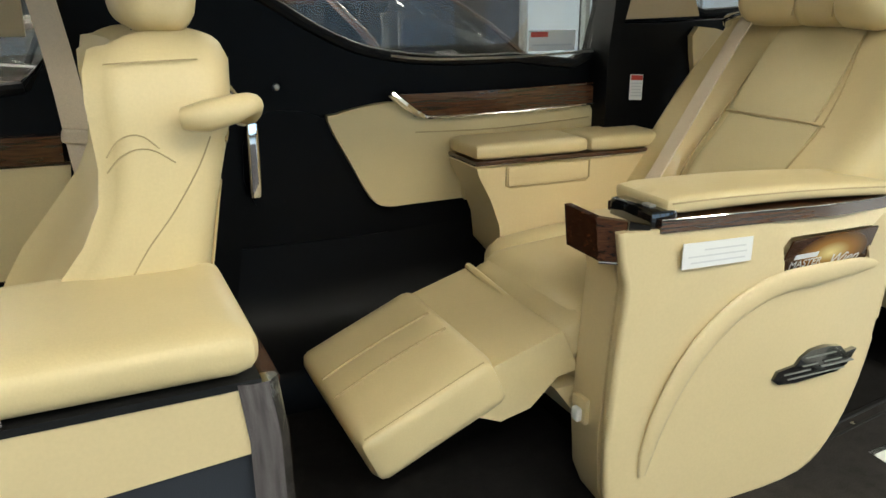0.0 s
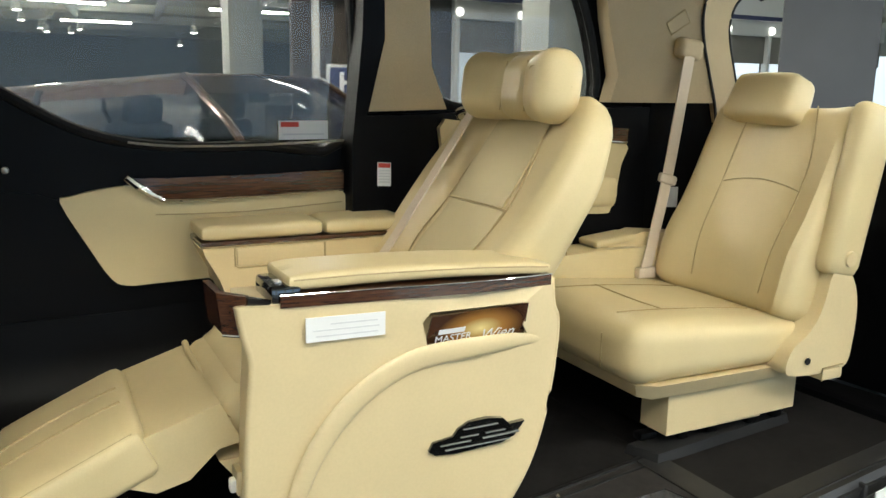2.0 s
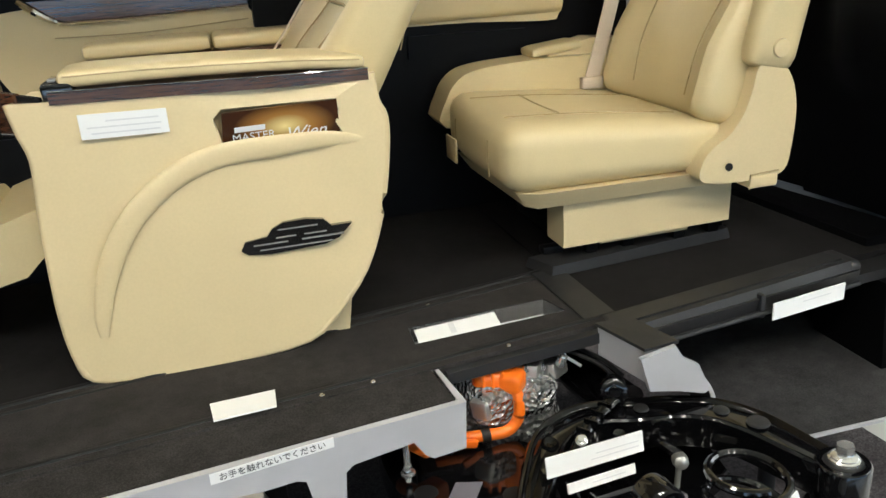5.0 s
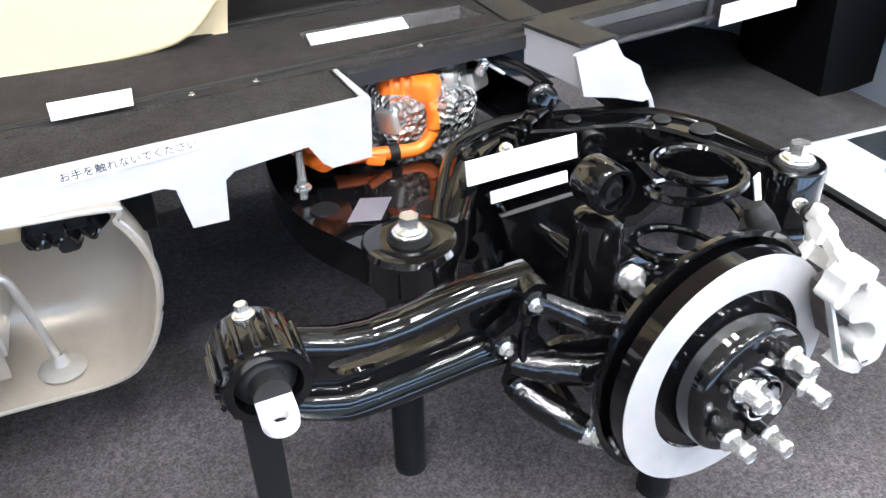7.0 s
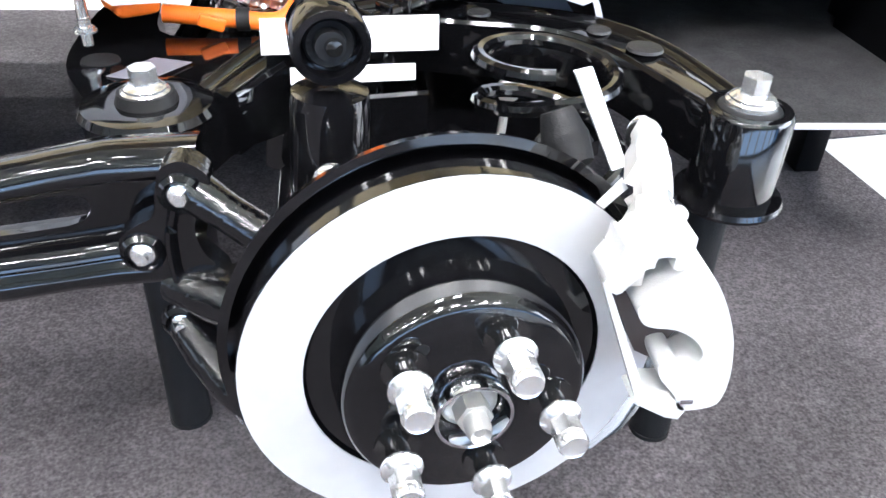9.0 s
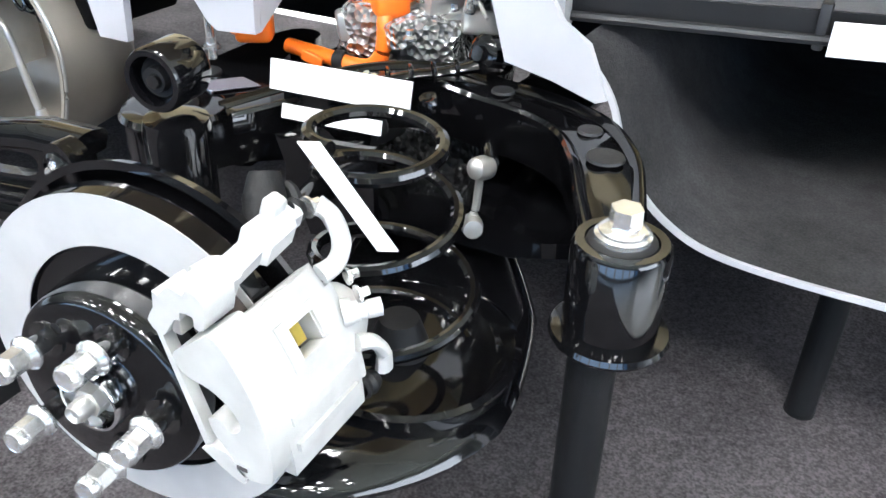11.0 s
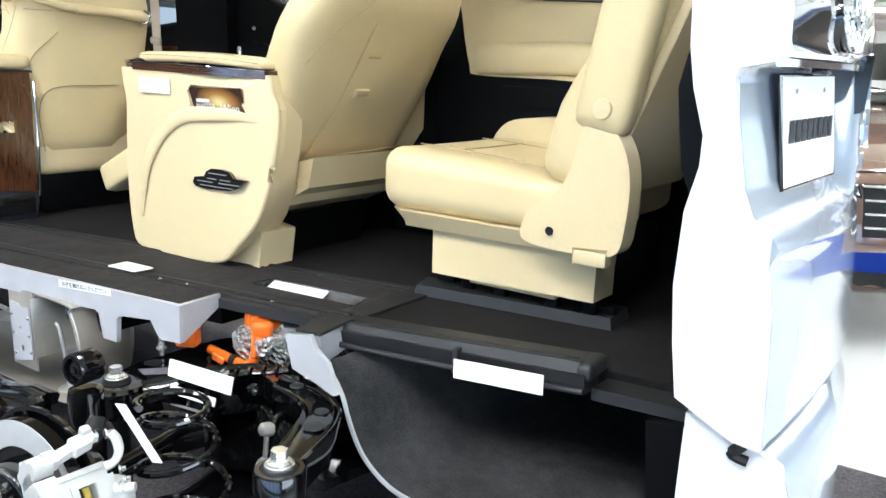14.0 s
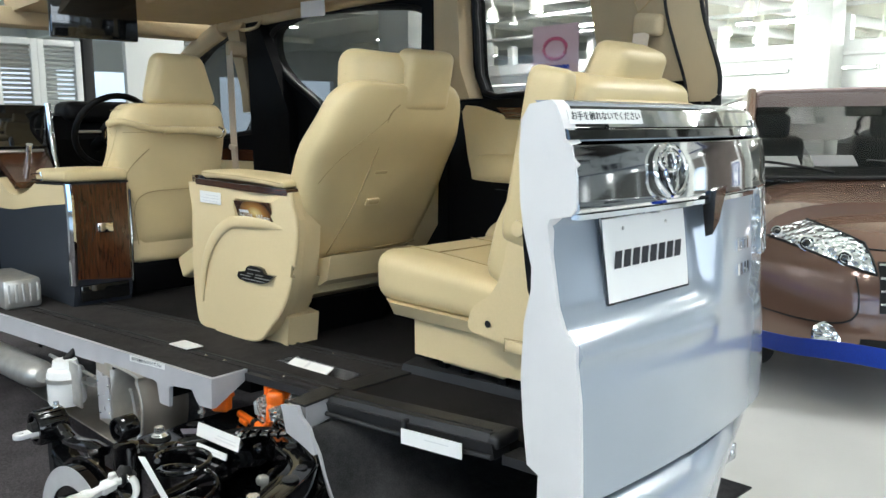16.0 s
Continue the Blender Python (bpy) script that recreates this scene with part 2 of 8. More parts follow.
def loft(rings, caps=True, ring_closed=True):
    bm = bmesh.new()
    vs = [[bm.verts.new(p) for p in r] for r in rings]
    for a, b in zip(vs, vs[1:]):
        n = len(a)
        for i in range(n if ring_closed else n - 1):
            bm.faces.new((a[i], a[(i + 1) % n], b[(i + 1) % n], b[i]))
    if caps:
        bm.faces.new(vs[0][::-1])
        bm.faces.new(vs[-1])
    return bm


def tube(pts, r, sides=10, n=6, flat=1.0, up=(0, 0, 1), radii=None):
    """A round or flattened bar along a smoothed line."""
    ps = smooth_path(pts, n) if n else [Vector(p) for p in pts]
    rings = []
    for i, p in enumerate(ps):
        d = (ps[min(i + 1, len(ps) - 1)] - ps[max(i - 1, 0)]).normalized()
        u = Vector(up)
        if abs(d.dot(u)) > 0.97:
            u = Vector((1, 0, 0)) if abs(d.x) < 0.9 else Vector((0, 1, 0))
        s = d.cross(u).normalized()
        v = s.cross(d).normalized()
        k = r if radii is None else np.interp(i / (len(ps) - 1), np.linspace(0, 1, len(radii)), radii)
        rings.append([p + s * (k * math.cos(a)) + v * (k * flat * math.sin(a)) for a in (2 * math.pi * j / sides for j in range(sides))])
    return loft(rings)


def lathe(profile, at, axis=(0, 0, 1), segs=28):
    """A turned body: rows of radius and height along an axis."""
    q = Vector((0, 0, 1)).rotation_difference(Vector(axis).normalized()).to_matrix()
    rings = [[Vector(at) + q @ Vector((max(r, 1e-4) * math.cos(a), max(r, 1e-4) * math.sin(a), h)) for a in (2 * math.pi * j / segs for j in range(segs))] for r, h in profile]
    if profile[0][0] > 0.004 and profile[-1][0] > 0.004:
        return loft([*rings, rings[0]], caps=False)
    return loft(rings)


def rbox(sx, sy, sz, r, n=10, bulge=0.0, warp=None):
    """A soft block of half sizes sx, sy, sz with rounded edges and a crowned top, then bent by warp."""
    bm = bmesh.new()
    bmesh.ops.create_cube(bm, size=2.0)
    bmesh.ops.subdivide_edges(bm, edges=bm.edges, cuts=n, use_grid_fill=True)
    s = Vector((sx, sy, sz))
    for v in bm.verts:
        v.co = soft_point(v.co, s, r, bulge)
        if warp:
            v.co = Vector(warp(v.co))
    return bm


def soft_point(c, s, r, bulge):
    u = Vector((c.x, c.y, c.z))
    for k in range(3):
        u[k] = math.copysign(abs(u[k]) ** 0.8, u[k]) if abs(u[k]) < 1 else u[k]
    p = Vector((u.x * s.x, u.y * s.y, u.z * s.z))
    q = Vector([max(-(s[k] - r), min(s[k] - r, p[k])) for k in range(3)])
    d = p - q
    p = q + d.normalized() * r if d.length > 1e-9 else p
    if bulge and c.z > 0:
        p.z += bulge * (1 - u.x * u.x) * (1 - u.y * u.y) * c.z
    return p


def bolt(name, at, r, parent, axis=(0, 0, 1), h=None, label=""):
    """A flanged hexagon bolt with a washer."""
    h = h or r * 1.5
    q = Vector((0, 0, 1)).rotation_difference(Vector(axis).normalized()).to_matrix().to_4x4()
    hexa = [(r * 0.66 * math.cos(a), r * 0.66 * math.sin(a)) for a in (math.pi * k / 3 for k in range(6))]
    head = moved(prism(hexa, "z", h * 0.35, h, r * 0.1), Matrix.Translation(at) @ q)
    flange = lathe([(0, 0), (r * 1.15, 0), (r * 1.15, h * 0.16), (r, h * 0.22), (r, h * 0.30), (r * 0.75, h * 0.42), (0, h * 0.42)], at, axis, 20)
    return part(name, join(head, flange), ZINC, parent, label)


def card(name, corners, thick, mat, parent, label=""):
    """A thin plate with its four corners given in order."""
    c = [Vector(p) for p in corners]
    nrm = (c[1] - c[0]).cross(c[3] - c[0]).normalized() * thick
    return part(name, solid([p - nrm for p in c], c, 0.0006, 1), mat, parent, label)


def print_bars(corners, rows, mat, parent, margin=0.08, lift=0.0006, name="print_bar"):
    """Lines of small print, as plain bars, on a card."""
    a, b, c, d = (Vector(p) for p in corners)
    nrm = (b - a).cross(d - a).normalized() * lift
    for v0, v1, u0, u1 in rows:
        f = lambda u, v: (a.lerp(b, u)).lerp(d.lerp(c, u), v) + nrm
        ps = [f(u0, v0), f(u1, v0), f(u1, v1), f(u0, v1)]
        part(name, solid([p - nrm * 0.5 for p in ps], ps), mat, parent)


def text_mesh(name, words, size, m, mat, parent, depth=0.0008, shear=0.0, bold=0.0):
    cu = bpy.data.curves.new(name, "FONT")
    cu.body, cu.size, cu.extrude, cu.align_x, cu.align_y, cu.shear, cu.offset = words, size, depth, "CENTER", "CENTER", shear, bold
    tmp = bpy.data.objects.new(name, cu)
    me = bpy.data.meshes.new_from_object(tmp)
    bpy.data.objects.remove(tmp)
    me.materials.append(mat)
    ob = new(name, me)
    ob.parent = parent
    ob.matrix_basis = m
    return ob


def frame_axes(x, y, at):
    """A pose whose x and y axes point along the given directions."""
    x, y = Vector(x).normalized(), Vector(y).normalized()
    z = x.cross(y).normalized()
    y = z.cross(x)
    return Matrix(((x.x, y.x, z.x, at[0]), (x.y, y.y, z.y, at[1]), (x.z, y.z, z.z, at[2]), (0, 0, 0, 1)))


# ---- showroom ----
def holed(outer, holes, axis, a, b):
    """A plate with openings, between a and b along an axis."""
    put = {"x": lambda p, v: (v, p[0], p[1]), "y": lambda p, v: (p[0], v, p[1]), "z": lambda p, v: (p[0], p[1], v)}[axis]
    bm = bmesh.new()
    edges = []
    for loop in (outer, *holes):
        vs = [bm.verts.new(put(p, a)) for p in loop]
        edges += [bm.edges.new((vs[i], vs[(i + 1) % len(vs)])) for i in range(len(vs))]
    bmesh.ops.triangle_fill(bm, edges=edges, use_beauty=True, use_dissolve=False)
    got = bmesh.ops.extrude_face_region(bm, geom=bm.faces[:])
    d = Vector(put((0, 0), b)) - Vector(put((0, 0), a))
    bmesh.ops.translate(bm, vec=d, verts=[v for v in got["geom"] if isinstance(v, bmesh.types.BMVert)])
    return bm


def structure(name, bm, mat, label, category=""):
    return tagged(part(name, bm, mat), label, category or name, kind="structure")


structure("ground", box(-30, 40, -14.1, 60, -0.3, GROUND - 0.004), TILE, "pale glossy showroom floor of smooth large tiles", "floor")
structure("stand_carpet", prism([(-6, -6), (1.62, -6), (1.585, 0.15), (1.56, 0.44), (2.0, 0.5), (2.0, 1.25), (-6, 1.25)], "z", GROUND - 0.003, GROUND), STAND, "dark grey needle-felt carpet of the display stand", "carpet")
structure("carpet_edging", solid([(1.60, -6, GROUND), (1.625, -6, GROUND), (1.605, 0.16, GROUND), (1.58, 0.15, GROUND)], [(1.60, -6, 0.002), (1.625, -6, 0.002), (1.605, 0.16, 0.002), (1.58, 0.15, 0.002)]), BLACK, "black edging strip along the stand carpet", "edging")
structure("ceiling", join(box(-30, 40, -14, 60, 4.6, 4.8), *[box(-30, 40, yy, yy + 0.25, 4.25, 4.6) for yy in (-9, -4.5, 0, 4.5, 9, 13.5, 18, 24, 30, 36, 42, 48, 54)], *[box(xx, xx + 0.2, -14, 60, 4.4, 4.6) for xx in (-24, -16, -8, 0.5, 8, 16, 24, 32)]), CEIL, "pale greenish showroom ceiling with deep beams", "ceiling")
structure("wall_north", box(-30, 40, 58.0, 58.3, -0.3, 4.8), COLUMN, "plain pale far showroom wall", "wall")
winy = [[(x0, 0.4), (x0 + 3.4, 0.4), (x0 + 3.4, 3.0), (x0, 3.0)] for x0 in np.arange(-13.0, 18, 4.0)]
structure("wall_south", holed([(-30, -0.3), (40, -0.3), (40, 4.8), (-30, 4.8)], winy, "y", -13.3, -13.0), DUSK, "showroom wall with wide windows, greyed as if in shade", "wall")
structure("backdrop", box(-29, 39, -14.0, -13.9, -0.3, 4.8), BLUEDAY, "blue daylight outside the windows", "daylight")
winx = [[(y0, 0.5), (y0 + 2.6, 0.5), (y0 + 2.6, 3.3), (y0, 3.3)] for y0 in np.arange(-12.5, 57, 3.2)]
structure("wall_east", holed([(-13.0, -0.3), (58, -0.3), (58, 4.8), (-13.0, 4.8)], winx, "x", 38.0, 38.3), WALL, "white showroom wall with tall daylit windows", "wall")
structure("wall_west", holed([(-13.0, -0.3), (58, -0.3), (58, 4.8), (-13.0, 4.8)], winx, "x", -28.3, -28.0), WALL, "white showroom wall with tall windows", "wall")
for bx0, bx1, by0, by1 in ((39.2, 39.3, -14, 59), (-29.3, -29.2, -14, 59)):
    structure("backdrop", box(bx0, bx1, by0, by1, -0.3, 4.8), DAY, "bright overcast daylight outside the windows", "daylight")


def ceiling_panel(x, y):
    t = thing("ceiling_light", "long white ceiling light panel with a slim frame", "ceiling light", "ceiling lights")
    part("frame", box(x - 0.8, x + 0.8, y - 0.3, y + 0.3, 4.03, 4.25, 0.02), CEIL, t)
    for s in (-0.6, 0.6):
        part("hanger", tube([(x + s, y, 4.24), (x + s, y, 4.62)], 0.01, 8, 0), CEIL, t)
    part("diffuser", box(x - 0.74, x + 0.74, y - 0.24, y + 0.24, 4.01, 4.032), PANEL, t, "glowing white diffuser")


def square_light(x, y):
    t = thing("ceiling_light", "white ceiling track with two square lights", "ceiling light", "square ceiling lights")
    part("track", box(x - 0.8, x + 0.8, y - 0.06, y + 0.06, 4.14, 4.25, 0.01), CEIL, t)
    for s in (-0.6, 0.6):
        part("hanger", tube([(x + s, y, 4.24), (x + s, y, 4.62)], 0.01, 8, 0), CEIL, t)
    for s in (-0.45, 0.45):
        part("housing", box(x + s - 0.2, x + s + 0.2, y - 0.2, y + 0.2, 4.03, 4.15, 0.015), CEIL, t)
        part("diffuser", box(x + s - 0.18, x + s + 0.18, y - 0.18, y + 0.18, 4.01, 4.032), PANEL, t, "glowing white diffuser")


for lx, ly, power in NEAR_LIGHTS:
    square_light(lx, ly)
for lx, ly, power in FAR_LIGHTS:
    ceiling_panel(lx, ly)


def spotlight(at):
    t = thing("spotlight", "small white ceiling spotlight, switched on", "spotlight", "spotlights on the ceiling", at=at)
    part("housing", lathe([(0.0, 0.16), (0.05, 0.16), (0.07, 0.12), (0.085, 0.0), (0.075, 0.0), (0.06, 0.05)], (0, 0, 0)), CEIL, t)
    part("stem", tube([(0, 0, 0.15), (0, 0, 1.15)], 0.012, 8, 0), CEIL, t)
    part("bulb", lathe([(0, -0.012), (0.05, -0.004), (0.074, 0.004), (0.06, 0.04), (0, 0.045)], (0, 0, 0)), BULB, t, "glowing lamp")
    return t


spot = spotlight((-6.0, 5.0, 3.6))
for k in range(46):
    copy_thing(spot, pose(random.uniform(-15, 15), random.choice((-8, -6.5, -5, 6, 8, 10.5, 13, 16, 20, 24)) + random.uniform(-0.5, 0.5), random.uniform(3.5, 3.75)))
for k in range(46):
    copy_thing(spot, pose(random.uniform(-15, 2), random.uniform(9, 34), random.uniform(3.0, 3.4)) @ Matrix.Scale(1.5, 4))
for k in range(40):
    copy_thing(spot, pose(random.uniform(-16, 24), random.uniform(12, 40), random.uniform(3.1, 3.4)) @ Matrix.Scale(1.5, 4))
for k in range(24):
    copy_thing(spot, pose(-4.5 + 0.75 * (k % 12), (-1.6, -3.6)[k // 12] - 0.4 * (k % 2), 3.6))


def column(x, y, r=0.32):
    c = structure("column", box(x - r, x + r, y - r, y + r, GROUND - 0.004, 4.6, 0.02), COLUMN, "square pale painted concrete column", "column")
    return c


for cx, cy in ((5.6, 8.0), (-6.5, 7.0), (-3.4, 14.0), (3.2, 15.0), (9.5, 14.0), (-9, 16), (10.5, 3.0)):
    column(cx, cy)

gal_holes = [[(x0, 2.72), (x0 + 0.62, 2.72), (x0 + 0.62, 3.16), (x0, 3.16)] for x0 in np.arange(-11.6, -1.4, 0.78)]
gallery = structure("wall_gallery", holed([(-12.0, 1.75), (-1.2, 1.75), (-1.2, 4.6), (-12.0, 4.6)], gal_holes, "y", 14.4, 14.6), WALL, "white gallery wall with a strip of small windows", "wall")
for gx in (-12.0, -8.4, -4.8, -1.4):
    structure("column", box(gx, gx + 0.22, 14.42, 14.62, GROUND - 0.004, 1.76, 0.01), COLUMN, "slim pale column under the gallery wall", "column")
for gz in (1.80, 2.45, 3.30, 3.75):
    structure("trim", box(-12.0, -1.2, 14.30, 14.398, gz, gz + 0.07, 0.005), WALL, "white ledge along the gallery wall", "trim")
for x0 in np.arange(-11.6, -1.4, 1.56):
    tl_ = thing("tube_light", "long white tube light along the gallery wall", "tube light", "gallery tube lights")
    part("batten", box(x0, x0 + 1.3, 14.33, 14.40, 2.20, 2.26, 0.004), WALL, tl_)
    part("tube", tube([(x0 + 0.05, 14.315, 2.23), (x0 + 1.25, 14.315, 2.23)], 0.02, 10, 0), PANEL, tl_, "glowing tube")

hang = thing("tube_light", "long white tube light hung below the ceiling", "tube light", "hanging tube lights")
part("batten", box(-1.3, 1.3, -0.05, 0.05, 0.03, 0.09, 0.01), WALL, hang)
part("tube", tube([(-1.25, 0, 0), (1.25, 0, 0)], 0.03, 10, 0), TUBE, hang, "glowing tube")
for hx in (-1.0, 1.0):
    part("wire", tube([(hx, 0, 0.08), (hx, 0, 0.95)], 0.006, 6, 0), STEEL, hang)
hang.matrix_basis = pose(-8.0, 11.0, 3.7)
for k, (hx, hy) in enumerate(((-4.0, 11.0), (0.0, 11.0), (-10.0, 16.0), (-6.0, 19.0), (-2.0, 19.0), (2.0, 19.0), (7.0, 17.0), (-9.0, 26.0), (-4.5, 26.0), (0.5, 26.0), (6.0, 26.0), (-5.0, 34.0), (2.0, 34.0))):
    copy_thing(hang, pose(hx, hy, 3.7, 0, 0, 12 * (k % 2)))
for k in range(9):
    structure("ceiling_duct", tube([(-14 + 3.1 * k, 7.5, 4.12), (-11 + 3.1 * k, 36, 4.12)], 0.16, 12, 0), WALL, "white painted ceiling duct", "duct")

# ---- cutaway van: floor and boards ----
van = thing("cutaway_van", "cut-open display van body with black floor and cream trim", "van body")
DECK = 0.545


def outer_y(x):
    return -0.165 + 0.115 * x


def seam_y(x):
    return -0.050 + 0.13 * x


def inner_y(x):
    return 0.213 + 0.165 * x


def slab(pts, z0, z1, w=0.003):
    return prism(pts, "z", z0, z1, w)


X0 = -1.9
part("floor_carpet", slab([(X0, inner_y(X0) + 0.004), (0.74, inner_y(0.74) + 0.004), (0.74, 0.93), (X0, 0.93)], DECK - 0.04, DECK), CARPET, van, "black felt cabin floor carpet")
part("rear_floor", slab([(0.745, 0.075), (1.52, 0.15), (1.58, 0.20), (1.44, 0.84), (1.40, 0.93), (0.745, 0.93)], DECK - 0.04, DECK - 0.002), CARPET, van, "black felt luggage floor carpet")
well = [(0.372, 0.104), (0.686, 0.128), (0.668, 0.198), (0.376, 0.178)]
strip_bm = holed([(X0, seam_y(X0) + 0.004), (0.74, seam_y(0.74) + 0.004), (0.74, inner_y(0.74)), (X0, inner_y(X0))], [well], "z", DECK - 0.035, DECK)
part("floor_strip", strip_bm, BOARD, van, "dark ribbed floor strip beside the cut edge")
part("seam_rail", tube([(X0, seam_y(X0) + 0.03, DECK + 0.001), (0.73, seam_y(0.73) + 0.028, DECK + 0.001)], 0.006, 8, 0, flat=0.5), RUBBER, van)
part("seam_rail", tube([(X0, inner_y(X0), DECK + 0.001), (0.74, inner_y(0.74), DECK + 0.001)], 0.007, 8, 0, flat=0.6), RUBBER, van)
part("seam_rail", tube([(X0, inner_y(X0) - 0.03, DECK + 0.001), (0.74, inner_y(0.74) - 0.03, DECK + 0.001)], 0.004, 8, 0, flat=0.6), RUBBER, van)
# recessed tray
tray = [(Vector((*p, DECK - 0.002)), Vector((*p, DECK - 0.036))) for p in well]
for i in range(4):
    (a, al), (b, bl) = tray[i], tray[(i + 1) % 4]
    out = (b - a).cross(Vector((0, 0, 1))).normalized() * 0.004
    part("tray_wall", solid([a, b, bl, al], [a + out, b + out, bl + out, al + out]), CUT, van, "pale painted recess wall")
part("tray_floor", slab([(p[0], p[1]) for p in well], DECK - 0.042, DECK - 0.036, 0), CUT, van, "pale painted recess floor")
# outer board with its cut steel edge
bx = 0.40
part("outer_board", slab([(X0, outer_y(X0) + 0.012), (bx - 0.012, outer_y(bx) + 0.014), (bx - 0.02, seam_y(bx)), (X0, seam_y(X0))], DECK - 0.022, DECK - 0.003), BOARD, van, "dark carpeted outer floor board")
edge = [(X0, DECK - 0.003), (bx, DECK - 0.003), (bx - 0.004, DECK - 0.09), (0.338, DECK - 0.092), (0.325, DECK - 0.082), (0.306, DECK - 0.052), (0.205, DECK - 0.060), (0.192, DECK - 0.070), (0.187, DECK - 0.128), (0.140, DECK - 0.126), (0.129, DECK - 0.066), (0.115, DECK - 0.060), (-0.30, DECK - 0.066), (X0, DECK - 0.07)]
part("board_edge", solid([(x, outer_y(x), z) for x, z in edge], [(x, outer_y(x) + 0.012, z) for x, z in edge], 0.0015, 1), GREY, van, "grey painted cut steel edge with legs")
part("board_end", solid([(bx - 0.014, outer_y(bx) + 0.012, DECK - 0.003), (bx, outer_y(bx) + 0.012, DECK - 0.003), (bx - 0.012, seam_y(bx), DECK - 0.003), (bx - 0.026, seam_y(bx), DECK - 0.003)], [(bx - 0.018, outer_y(bx) + 0.012, DECK - 0.09), (bx - 0.004, outer_y(bx) + 0.012, DECK - 0.09), (bx - 0.012, seam_y(bx), DECK - 0.03), (bx - 0.026, seam_y(bx), DECK - 0.03)], 0.001, 1), GREY, van)
part("cross_strip", slab([(0.700, seam_y(0.70) + 0.03), (0.768, seam_y(0.768) + 0.03), (0.764, 0.345), (0.694, 0.335)], DECK - 0.02, DECK + 0.004, 0.002), SILL, van, "flat dark trim strip across the floor")
part("front_lip", solid([(0.40, seam_y(0.40) - 0.016, DECK - 0.03), (0.72, seam_y(0.72) - 0.016, DECK - 0.03), (0.72, seam_y(0.72) + 0.003, DECK - 0.03), (0.40, seam_y(0.40) + 0.003, DECK - 0.03)], [(0.40, seam_y(0.40) - 0.016, DECK - 0.008), (0.72, seam_y(0.72) - 0.016, DECK - 0.008), (0.72, seam_y(0.72) + 0.003, DECK - 0.008), (0.40, seam_y(0.40) + 0.003, DECK - 0.008)], 0.003), SILL, van)
# floor underside and sill of the luggage end
part("underbody", slab([(X0, outer_y(X0) + 0.12), (0.34, 0.04), (0.34, 0.9), (X0, 0.9)], 0.45, 0.49, 0.01), BLACK, van)
part("underbody", slab([(0.34, 0.22), (1.45, 0.24), (1.45, 0.9), (0.34, 0.9)], 0.47, 0.50, 0.01), BLACK, van)
part("sill_top", solid([(0.735, -0.012, 0.535), (1.285, 0.035, 0.558), (1.285, 0.125, 0.558), (0.735, 0.075, 0.540)], [(0.735, -0.005, 0.552), (1.285, 0.045, 0.580), (1.285, 0.12, 0.575), (0.745, 0.075, 0.548)], 0.004), SILL, van, "dark grey plastic rear sill")
part("sill_face", solid([(0.735, -0.008, 0.507), (1.300, 0.040, 0.526), (1.300, 0.09, 0.526), (0.735, 0.05, 0.507)], [(0.735, -0.018, 0.540), (1.300, 0.032, 0.562), (1.300, 0.09, 0.562), (0.76, 0.05, 0.540)], 0.006), SILL, van)
part("sill_face", solid([(1.30, 0.066, 0.508), (1.50, 0.09, 0.505), (1.50, 0.16, 0.505), (1.30, 0.16, 0.508)], [(1.30, 0.066, 0.530), (1.50, 0.09, 0.528), (1.50, 0.16, 0.528), (1.30, 0.16, 0.530)], 0.005), SILL, van)
part("sill_lip", tube([(0.738, -0.018, 0.512), (1.05, 0.006, 0.523), (1.30, 0.032, 0.533)], 0.006, 8), SILL, van)
for px in (1.045,):
    k = (px - 0.745) / 0.54
    part("sill_rib", box(px, px + 0.012, -0.022 + 0.047 * k, 0.0 + 0.047 * k, 0.50 + 0.02 * k, 0.55 + 0.02 * k, 0.003), SILL, van)
part("rear_sill_plate", solid([(1.44, 0.17, 0.53), (1.575, 0.17, 0.53), (1.47, 0.78, 0.53), (1.40, 0.78, 0.53)], [(1.44, 0.17, 0.562), (1.56, 0.17, 0.572), (1.46, 0.78, 0.572), (1.40, 0.78, 0.562)], 0.01), BLACK, van, "black rear sill plate")
part("sill_cap", moved(rbox(0.016, 0.043, 0.016, 0.012, 6), pose(1.292, 0.080, 0.563, 0, 0, 5)), SILL, van)
part("sill_groove", tube([(0.76, 0.018, 0.5525), (1.0, 0.038, 0.5645), (1.275, 0.062, 0.5785)], 0.003, 8), RUBBER, van)
# grey bracket and the wheel-house panel behind the axle
part("bracket", solid([(0.708, 0.03, 0.549), (0.740, -0.088, 0.549), (0.80, -0.088, 0.553), (0.772, 0.03, 0.550)], [(0.710, 0.03, 0.49), (0.744, -0.088, 0.485), (0.80, -0.088, 0.49), (0.772, 0.03, 0.50)], 0.003), GREY, van)
part("bracket_lid", solid([(0.704, 0.034, 0.550), (0.737, -0.093, 0.550), (0.804, -0.093, 0.554), (0.776, 0.034, 0.551)], [(0.704, 0.034, 0.556), (0.737, -0.093, 0.556), (0.804, -0.093, 0.560), (0.776, 0.034, 0.557)], 0.002), SILL, van, "dark cover over the bracket")
house = smooth_path([(0.812, 0, 0.500), (0.840, 0, 0.486), (0.866, 0, 0.452), (0.884, 0, 0.405), (0.912, 0, 0.354), (0.95, 0, 0.320), (1.0, 0, 0.298), (1.08, 0, 0.289), (1.20, 0, 0.287), (1.36, 0, 0.285), (1.50, 0, 0.285)], 5)


